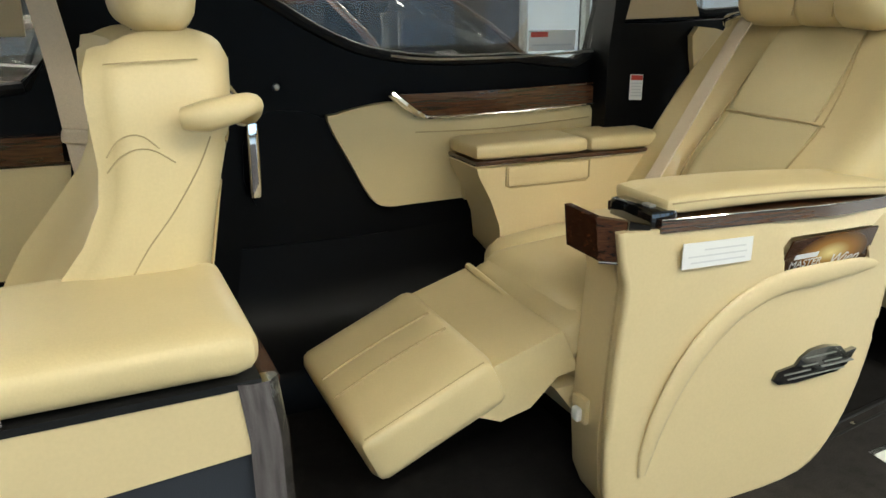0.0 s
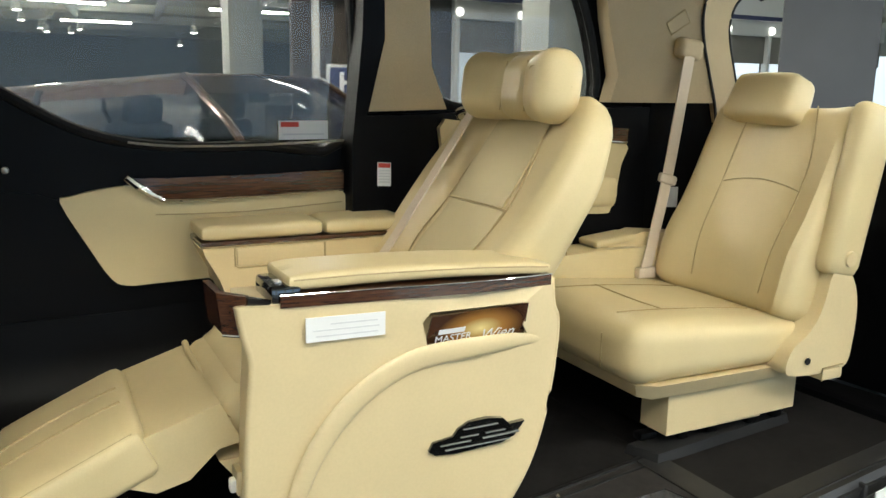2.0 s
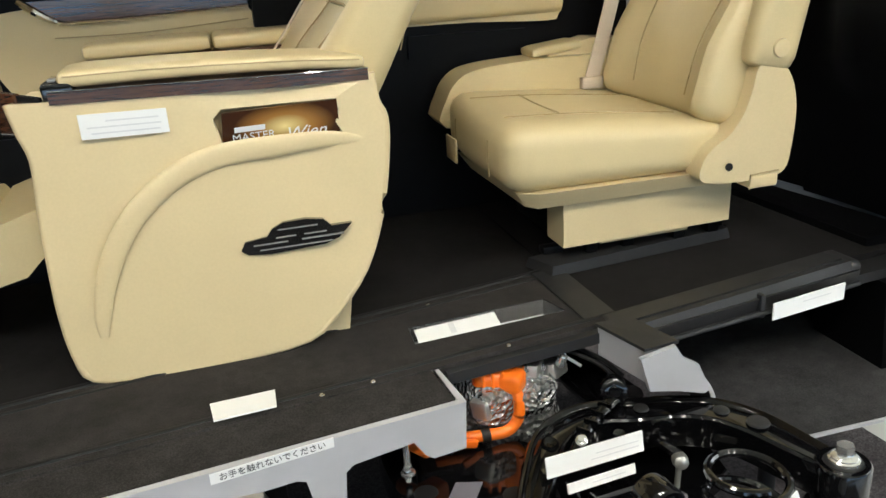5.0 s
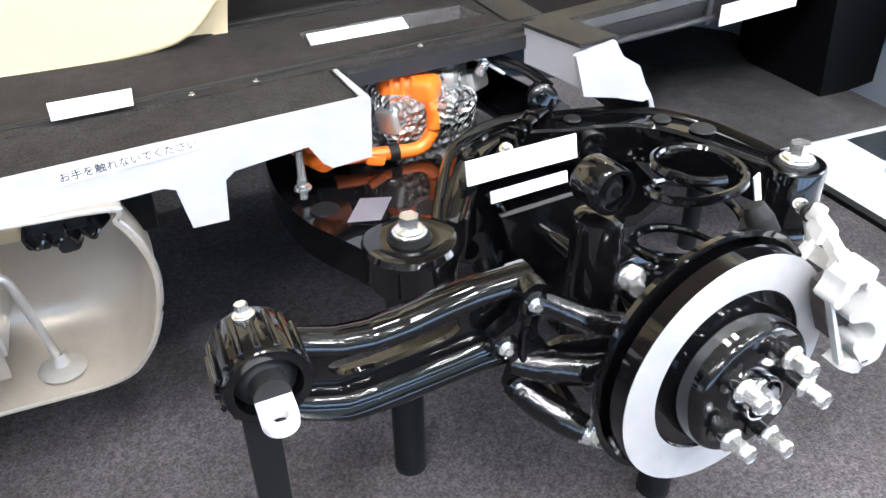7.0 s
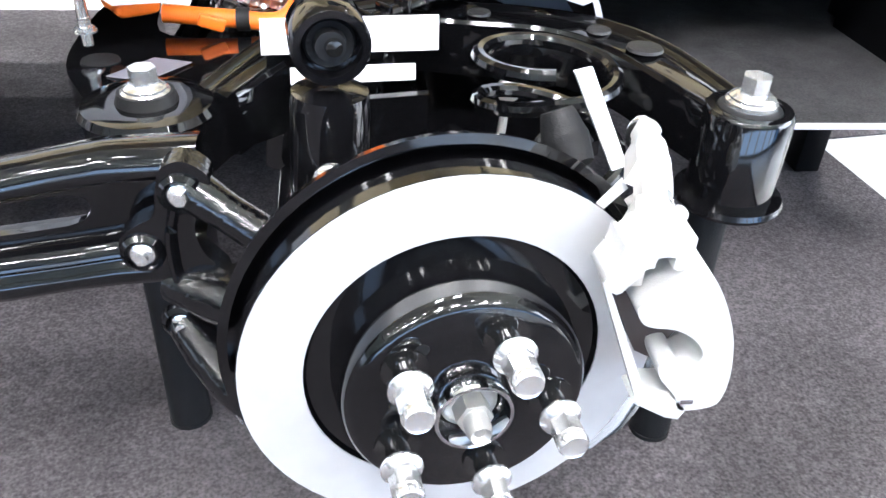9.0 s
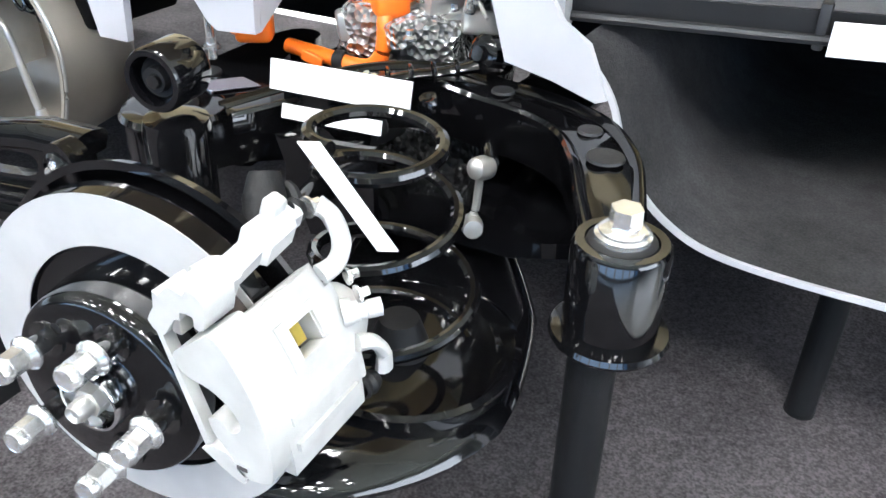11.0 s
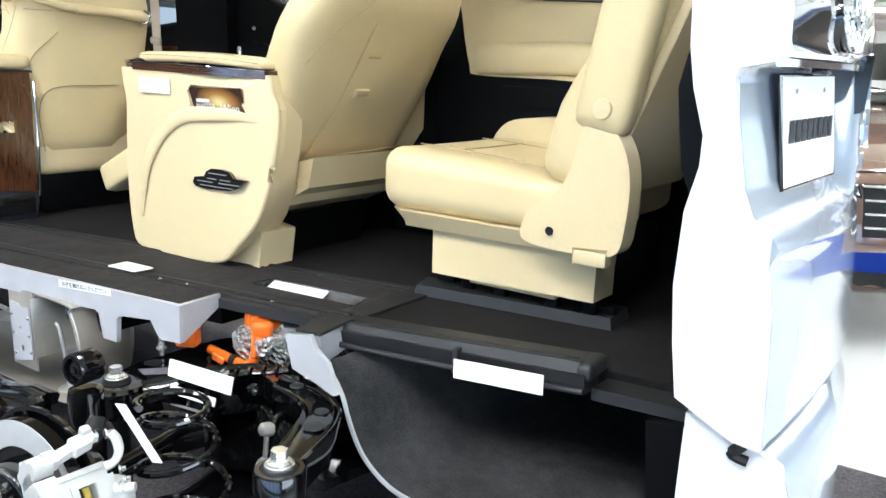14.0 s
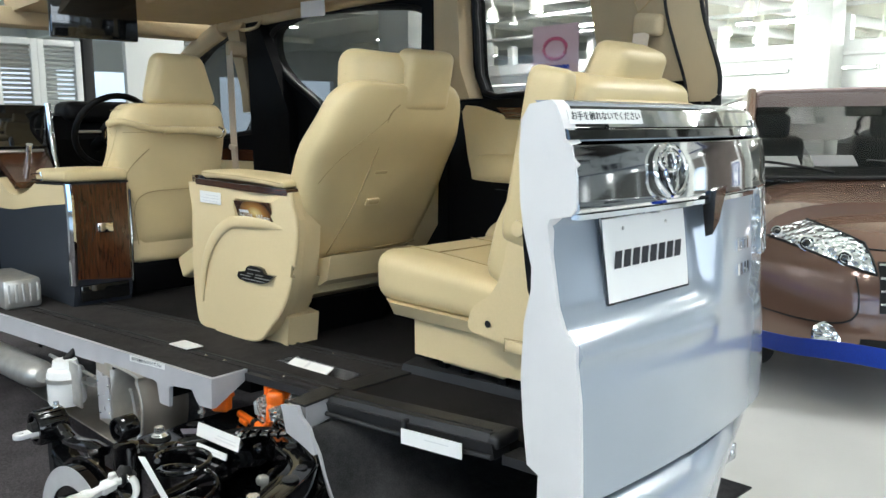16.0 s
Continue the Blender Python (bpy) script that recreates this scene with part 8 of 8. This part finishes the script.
# ---- parked cars and showroom fittings ----
def parked_car(paint, label, m):
    """A tall estate car, nose towards its own +x, on the floor at z = 0."""
    t = thing("parked_car", label, "car", "parked cars")
    half, L = 0.86, 4.5
    xs = np.linspace(-L, -0.40, 36)

    def width(x):
        u = (x + L) / L
        return half * (1 - 0.16 * max(0, (u - 0.86) / 0.14) ** 2 - 0.10 * max(0, (0.1 - u) / 0.1) ** 2)

    def belt(x):
        return float(np.interp(x, (-L, -4.3, -2.5, -1.15, -0.85, -0.3, -0.08, 0), (0.90, 0.97, 0.97, 0.98, 0.965, 0.88, 0.80, 0.66)))

    def low(x):
        return float(np.interp(x, (-L, -4.3, -0.35, -0.1, 0), (0.38, 0.22, 0.19, 0.22, 0.34)))

    def body_point(x, a, off=0.0):
        w, zb, zt = width(x), low(x), belt(x)
        c, s = math.cos(a), math.sin(a)
        return Vector((x - 0.10 * abs(c) ** 3 * max(0, (x + 0.5) / 0.5) + 0.6 * off, (w + off) * math.copysign(abs(c) ** 0.42, c), (zb + zt) / 2 + ((zt - zb) / 2 + off) * math.copysign(abs(s) ** 0.5, s)))

    rings = [[body_point(x, 2 * math.pi * k / 28) for k in range(28)] for x in xs]
    body = part("body", loft(rings), paint, t, "glossy painted body", 55)

    # nose, wings and bonnet: one shell over a curve from the chin up to the windscreen
    line = smooth_path([(-0.17, 0, 0.185), (-0.04, 0, 0.225), (-0.005, 0, 0.30), (0.0, 0, 0.40), (-0.012, 0, 0.50), (-0.03, 0, 0.60), (-0.065, 0, 0.67), (-0.14, 0, 0.735), (-0.27, 0, 0.795), (-0.46, 0, 0.86), (-0.70, 0, 0.925), (-0.97, 0, 0.985)], 3)
    line_z, line_x = [p.z for p in line], [p.x for p in line]

    def nose(y, z, off=0.0):
        u = min(1.0, abs(y) / 0.872)
        x = float(np.interp(z, line_z, line_x))
        k = min(1.0, max(0.0, (z - 0.70) / 0.285))
        out = Vector((0.9 - 0.6 * k, math.copysign(0.5 * u ** 3, y), 0.25 + 0.75 * k)).normalized() * off
        return Vector((x - 0.40 * u ** 4 * (1 - 0.8 * k) - 0.05 * u * u, y, z - 0.075 * u ** 5 * k - 0.012 * u * u * k)) + out

    shell = []
    for y in np.linspace(-0.872, 0.872, 41):
        zs_ = line_z[::2] + line_z[-1:]
        shell.append([nose(y, z) for z in zs_] + [nose(y, z, -0.03) for z in zs_[::-1]])
    part("front_shell", loft(shell), paint, t, "glossy painted nose and bonnet", 60)

    def roof(x):
        return float(np.interp(x, (-4.4, -4.15, -3.2, -2.2, -1.5, -1.15, -0.85), (0.96, 1.20, 1.335, 1.40, 1.45, 1.22, 0.97)))

    g = []
    for x in np.linspace(-4.38, -0.87, 30):
        zb, zt = belt(x) - 0.04, max(roof(x), belt(x) + 0.005)
        w0 = width(x) * 0.955
        w1 = w0 * (1 - 0.26 * (zt - zb) / 0.55)
        g.append([Vector((x, s * w, z)) for s, w, z in ((-1, w0, zb), (-1, w1, zt - 0.03), (-0.9, w1, zt), (0.0, w1, zt + 0.012), (0.9, w1, zt), (1, w1, zt - 0.03), (1, w0, zb))])
    part("glasshouse", loft(g), DARKGLASS, t, "dark window glass", 55)
    rf = []
    for x in np.linspace(-4.12, -1.48, 20):
        zt = roof(x)
        w1 = width(x) * 0.955 * (1 - 0.26 * (zt - belt(x) + 0.04) / 0.55)
        rf.append([Vector((x, s * w1, z)) for s, z in ((-1.065, zt - 0.10), (-1.01, zt - 0.03), (-0.93, zt + 0.006), (0, zt + 0.02), (0.93, zt + 0.006), (1.01, zt - 0.03), (1.065, zt - 0.10), (0.9, zt - 0.09), (-0.9, zt - 0.09))])
    part("roof", loft(rf), paint, t, "glossy painted roof", 60)
    for s in (-1, 1):
        pil = [(x, s * (width(x) * 0.955 * (1 - 0.26 * (roof(x) - belt(x) + 0.04) / 0.55) + 0.004), roof(x) - 0.012) for x in (-1.5, -1.3, -1.15, -1.0, -0.88)]
        part("windscreen_post", tube(pil, 0.028, 8, flat=0.7), paint, t)
        for px in (-2.55, -3.55):
            part("door_post", tube([(px, s * width(px) * 0.962, belt(px)), (px - 0.02, s * width(px) * 0.955 * 0.80, roof(px) - 0.04)], 0.03, 8, 0, flat=0.5), RUBBER, t)
        part("belt_strip", tube([(x, s * (width(x) * 0.965), belt(x) - 0.005) for x in (-4.2, -3.2, -2.2, -1.3)], 0.012, 8), CHROME, t)
        part("mirror", moved(rbox(0.06, 0.10, 0.07, 0.045, 6), pose(-1.18, s * 0.97, 1.04)), paint, t)
        nx, na = 10, 6
        edge_in, edge_out = (0.612, 0.735), (0.765, 0.905)
        grid = [[(s * (0.425 + 0.415 * (i / nx) ** 0.9 + 0.02 * j / na * (1 - i / nx)), (edge_in[0] + (edge_out[0] - edge_in[0]) * i / nx) * (1 - j / na) + (edge_in[1] + (edge_out[1] - edge_in[1]) * (i / nx) ** 0.8) * j / na) for j in range(na + 1)] for i in range(nx + 1)]
        head = part("headlamp", loft([[nose(y, z, 0.008) for y, z in row] + [nose(y, z, -0.03) for y, z in row[::-1]] for row in grid]), LAMPGLASS, t, "clear headlamp with bright facets")
        rim_pts = [grid[i][0] for i in range(nx + 1)] + [grid[nx][j] for j in range(na + 1)] + [grid[i][na] for i in range(nx, -1, -1)] + [grid[0][j] for j in range(na, -1, -1)]
        part("headlamp_rim", tube([nose(y, z, 0.009) for y, z in rim_pts], 0.005, 6, 0), RUBBER, head)
        for yy, zz, rr in ((0.535, 0.672, 0.030), (0.655, 0.720, 0.034), (0.745, 0.762, 0.022)):
            at = nose(s * yy, zz, 0.006)
            out = (nose(s * yy, zz, 0.05) - at).normalized()
            part("reflector", lathe([(0, 0), (rr, 0.0), (rr * 1.1, 0.010), (rr * 0.9, 0.012), (rr * 0.6, 0.003), (0, 0.002)], at, out, 24), CHROME, head)
            part("lamp_eye", lathe([(0, 0.002), (rr * 0.55, 0.003), (rr * 0.4, 0.012), (0, 0.015)], at, out, 18), PIANO, head)
        fat = nose(s * 0.60, 0.338, 0.004)
        fout = (nose(s * 0.60, 0.338, 0.06) - fat).normalized()
        fog = part("fog_lamp", lathe([(0, 0), (0.05, 0), (0.052, 0.012), (0.040, 0.02), (0, 0.024)], fat, fout, 24), LAMPGLASS, t, "round fog lamp")
        part("fog_bezel", lathe([(0.050, -0.01), (0.062, -0.01), (0.060, 0.012), (0.050, 0.014)], fat, fout, 24), CHROME, fog)
        part("bumper_crease", tube([nose(s * yy, zz, 0.002) for yy, zz in ((0.50, 0.60), (0.49, 0.52), (0.50, 0.44), (0.56, 0.40), (0.70, 0.395), (0.84, 0.41))], 0.004, 6, 5), RUBBER, t)
        for wx in (-0.85, -3.65):
            wh = part("wheel", lathe([(0.20, -0.09), (0.31, -0.09), (0.325, -0.06), (0.325, 0.06), (0.31, 0.09), (0.20, 0.09)], (wx, s * 0.76, 0.325), (0, s, 0), 32), TYRE, t, "black tyre")
            part("rim", lathe([(0, 0.04), (0.05, 0.06), (0.07, 0.05), (0.19, 0.075), (0.21, 0.09), (0.21, 0.0), (0, 0.0)], (wx, s * 0.76, 0.325), (0, s, 0), 24), STEEL, wh, "alloy rim")
            part("wheel_arch", tube([(wx + 0.38 * math.cos(a), s * (width(wx) - 0.012), 0.33 + 0.38 * math.sin(a)) for a in np.linspace(-0.25, math.pi + 0.25, 18)], 0.03, 8, 0), RUBBER, t)
    part("grille_mesh", loft([[nose(y, z, 0.004) for z in np.linspace(0.455, 0.668, 7)] + [nose(y, z, -0.02) for z in np.linspace(0.668, 0.455, 7)] for y in np.linspace(-0.415, 0.415, 15)]), RUBBER, t, "black grille")
    for k in range(4):
        z = 0.652 - 0.054 * k
        part("grille_slat", tube([nose(y, z + 0.01 * abs(y), 0.010) for y in np.linspace(-0.415, 0.415, 9)], 0.011, 8, 3, flat=0.6), CHROME, t, "chrome grille slat")
    part("lower_intake", loft([[nose(y, z, 0.004) for z in (0.24, 0.29, 0.34)] + [nose(y, z, -0.02) for z in (0.34, 0.29, 0.24)] for y in np.linspace(-0.48, 0.48, 12)]), RUBBER, t, "black lower intake")
    part("bonnet_line", tube([nose(y, 0.712 + 0.09 * max(0.0, abs(y) - 0.42), 0.002) for y in np.linspace(-0.80, 0.80, 21)], 0.004, 6, 3), RUBBER, t)
    for s in (-1, 1):
        seat = part("car_seat", moved(rbox(0.07, 0.23, 0.30, 0.05, 6), pose(-2.15, s * 0.38, 0.88, 0, 14, 0)), RUBBER, t, "dark seat")
        part("headrest", moved(rbox(0.05, 0.13, 0.08, 0.04, 5), pose(-2.06, s * 0.38, 1.24, 0, 10, 0)), RUBBER, seat)
    part("dash_top", prism([(-1.55, 0.90), (-1.50, 1.0), (-1.1, 0.985), (-0.95, 0.95), (-0.95, 0.90)], "y", -0.70, 0.70, 0.01), RUBBER, t, "black dashboard")
    part("cabin_floor", box(-4.2, -1.0, -0.74, 0.74, 0.60, 0.66), RUBBER, t)
    part("inner_mirror", moved(rbox(0.012, 0.10, 0.03, 0.01, 4), pose(-1.52, 0, 1.32)), RUBBER, t)
    part("cowl", box(-0.98, -0.84, -0.70, 0.70, 0.965, 0.985, 0.01), RUBBER, t)
    for s in (-0.35, 0.25):
        part("wiper", tube([(-0.88, s, 1.0), (-0.93, s - 0.25, 1.045), (-0.95, s - 0.42, 1.06)], 0.008, 6), RUBBER, t)
    for wy, wz, mat in ((-0.56, 1.045, PAPER), (-0.27, 1.05, INK), (0.18, 1.05, PAPER)):
        part("dash_card", moved(box(-0.003, 0.003, -0.11, 0.11, -0.05, 0.05), pose(-1.14, wy, wz, 0, -58, 0)), mat, t, "paper card behind the windscreen")
    t.matrix_basis = m
    return t


BROWN = material("brown_paint", (0.17, 0.10, 0.072), 0.10, metal=0.35, coat=1.0, spot=0.03, spot_scale=1, grain=0.06, grain_scale=900)
DARKP = material("dark_paint", (0.02, 0.022, 0.028), 0.16, metal=0.3, coat=1.0, grain=0.06, grain_scale=900)
WHITEP = material("white_paint", (0.72, 0.72, 0.71), 0.22, coat=1.0, grain=0.02)
parked_car(BROWN, "glossy brown estate car parked behind the cutaway", pose(1.665, 2.69, GROUND - 0.004, 0, 0, -52))
parked_car(WHITEP, "white estate car parked across the showroom", pose(-2.5, 9.5, GROUND - 0.004, 0, 0, -60))
parked_car(DARKP, "dark estate car parked across the showroom", pose(-6.5, 5.2, GROUND - 0.004, 0, 0, -30))
parked_car(WHITEP, "white estate car near the far windows", pose(3.5, 17.0, GROUND - 0.004, 0, 0, -80))

bar = thing("barrier_belt", "blue webbing barrier belt between two posts", "barrier")
part("belt", ribbon([(-0.90, 2.70, 0.70), (0.09, 2.03, 0.56), (0.91, 1.48, 0.555), (1.42, 1.14, 0.598), (1.74, 0.93, 0.660), (2.56, 0.38, 0.80)], 0.05, 0.003, (0, 0, 1)), BLUE, bar)
for px, py in ((-0.92, 2.72), (2.58, 0.37)):
    pst = part("post", lathe([(0, 0), (0.022, 0), (0.022, 0.84), (0.026, 0.85), (0.02, 0.88), (0, 0.885)], (px, py, GROUND), segs=20), CHROME, bar, "chrome post")
    part("post_foot", lathe([(0, 0), (0.14, 0), (0.13, 0.012), (0.03, 0.02), (0, 0.02)], (px, py, GROUND), segs=28), STEEL, pst)

board = thing("display_board", "dark grey display board standing behind the van", "display board")
bm_ = box(-0.54, 0.54, -0.02, 0.02, 0.3, 2.40, 0.006)
part("panel", bm_, material("board_grey", (0.070, 0.072, 0.082), 0.7, spot=0.06, spot_scale=2), board, "plain dark grey panel")
for s in (-0.4, 0.4):
    part("leg", box(s - 0.02, s + 0.02, -0.2, 0.2, 0, 0.04, 0.004), STEEL, board)
    part("upright", box(s - 0.02, s + 0.02, -0.02, 0.021, 0.03, 0.31, 0.002), STEEL, board)
board.matrix_basis = pose(7.36, 5.30, GROUND - 0.004, 0, 0, -25)

def shutter(x, y0, y1, z0, z1, mat, tone):
    t = thing("louvre_shutter", tone + " louvred shutter in a white frame", "shutter", "shutters beyond the van")
    for a, b in ((y0 - 0.06, y0), (y1, y1 + 0.06)):
        part("stile", box(x - 0.04, x + 0.04, a, b, GROUND - 0.004, z1 + 0.06, 0.004), WALL, t)
    part("top_rail", box(x - 0.04, x + 0.04, y0, y1, z1, z1 + 0.06, 0.004), WALL, t)
    part("panel", box(x - 0.03, x + 0.03, y0, y1, GROUND - 0.004, z0, 0.004), WALL, t)
    n = int((z1 - z0) / 0.045)
    for k in range(n):
        z = z0 + (k + 0.5) * (z1 - z0) / n
        part("slat", moved(box(-0.024, 0.024, y0, y1, -0.003, 0.003), pose(x, 0, z, 0, 35, 0)), mat, t)


shutter(-6.0, 1.36, 1.63, 1.30, 2.02, STEEL, "bright silver")
shutter(-6.0, 1.75, 2.04, 1.30, 2.02, COLUMN, "grey")
for y0, y1 in ((0.5, 1.30), (2.12, 2.22), (2.55, 3.2)):
    structure("partition", box(-6.04, -5.96, y0, y1, GROUND - 0.004, 2.5, 0.005), WALL if y0 != 2.12 else RUBBER, "slim showroom partition post", "partition")
structure("partition", box(-6.06, -5.94, 0.5, 3.2, 2.5, 2.75, 0.005), WALL, "white partition header", "partition")
pink = thing("hanging_poster", "pale pink poster with a round emblem hung on wires", "poster")
part("sheet", box(-3.42, -2.80, 6.0, 6.006, 1.76, 2.30), material("pink_print", (0.66, 0.50, 0.57), 0.6, spot=0.06), pink, "pale pink sheet")
part("emblem", tube([(-3.11 + 0.15 * math.cos(a), 5.996, 2.05 + 0.11 * math.sin(a)) for a in np.linspace(0, 2 * math.pi, 25)], 0.02, 8, 0), material("rose_print", (0.55, 0.10, 0.22), 0.6), pink, "red ring")
part("print_bar", box(-3.30, -2.92, 5.994, 6.0, 1.84, 1.88), BLUE, pink)
for px in (-3.36, -2.86):
    part("wire", tube([(px, 6.003, 2.29), (px, 6.003, 4.6)], 0.003, 6, 0), STEEL, pink)

hs = thing("direction_sign", "tall blue-grey sign with a white letter H", "sign")
part("upper_panel", box(3.36, 3.88, 10.3, 10.38, 1.13, 1.65, 0.04), material("sign_blue", (0.05, 0.07, 0.16), 0.4), hs, "blue-grey panel")
part("lower_panel", box(3.36, 3.88, 10.3, 10.38, 0.52, 1.06, 0.04), hs.children[0].data.materials[0], hs)
part("stand", box(3.33, 3.91, 10.38, 10.44, GROUND - 0.004, 1.70, 0.03), WALL, hs)
text_mesh("letter", "H", 0.40, frame_axes((1, 0, 0), (0, 0, 1), (3.62, 10.295, 1.42)), PAPER, hs, 0.004, 0, 0.012)

fas = thing("fascia_banner", "long white banner with small dark bat shapes", "banner")
part("panel", box(3.4, 16.0, 11.2, 11.3, 2.80, 3.9), WALL, fas, "white banner board")
part("blue_line", box(3.4, 16.0, 11.19, 11.2, 2.80, 2.88), material("navy_line", (0.02, 0.03, 0.09), 0.5), fas)
for px in (3.45, 7.6, 11.8, 15.9):
    part("post", box(px - 0.05, px + 0.05, 11.22, 11.30, GROUND - 0.004, 2.81), WALL, fas)
for lx0, lx1 in ((9.90, 9.98), (10.10, 10.42), (10.53, 10.84)):
    part("print_bar", box(lx0, lx1, 11.186, 11.199, 2.95, 3.33), DARKINK, fas, "dark bar in place of lettering")
bat_rng = random.Random(7)
for k in range(120):
    bx_, bz_ = bat_rng.uniform(3.5, 15.9), bat_rng.uniform(2.96, 3.82)
    s, r = bat_rng.uniform(0.06, 0.12), bat_rng.uniform(-0.6, 0.6)
    shape = [(-1, 0.35), (-0.4, 0.1), (-0.12, 0.3), (0, 0.15), (0.12, 0.3), (0.4, 0.1), (1, 0.35), (0.55, -0.2), (0, -0.3), (-0.55, -0.2)]
    pts = [(bx_ + s * (p * math.cos(r) - q * math.sin(r)), bz_ + s * (p * math.sin(r) + q * math.cos(r))) for p, q in shape]
    part("bat_shape", prism(pts, "y", 11.185, 11.2), DARKINK, fas, "dark bat silhouette", flat=True)
SHADE = material("grey_blind", (0.21, 0.20, 0.175), 0.8, spot=0.05, spot_scale=3)
for k in range(9):
    xx = 5.97 + 1.2 * k
    wn_ = thing("shop_window", "tall window bay with grey blind half drawn", "window", "window bays")
    part("blind", box(xx + 0.02, xx + 1.14, 11.5, 11.54, 1.98, 2.51, 0.004), SHADE, wn_, "grey roller blind")
    part("pane", box(xx + 0.02, xx + 1.14, 11.6, 11.62, 0.2, 1.98), DAY, wn_, "bright daylit pane")
    part("mullion", box(xx - 0.06, xx + 0.02, 11.4, 11.55, GROUND - 0.004, 2.52, 0.004), WALL, wn_)
    part("head_panel", box(xx - 0.06, xx + 1.14, 11.42, 11.56, 2.52, 2.84, 0.004), WALL, wn_)
    part("spot_lamp", lathe([(0, 0), (0.075, 0), (0.07, 0.03), (0.04, 0.06), (0, 0.065)], (xx + 0.02, 11.418, 2.63), (0, -1, 0), 18), PANEL, wn_, "round spot lamp")
structure("wall_inner", box(3.2, 16.2, 11.66, 11.8, GROUND - 0.004, 4.6), BROWNWALL, "dark brown inner wall behind the window bays", "wall")
wl = thing("window_label", "white leaflet with red corner stuck in the side window", "leaflet")
part("sheet", box(0.05, 0.175, 0.945, 0.947, 1.247, 1.293), PAPER, wl)
part("red_corner", box(0.055, 0.10, 0.943, 0.945, 1.278, 1.290), REDINK, wl)
part("print_bar", box(0.06, 0.165, 0.943, 0.945, 1.258, 1.262), INK, wl)
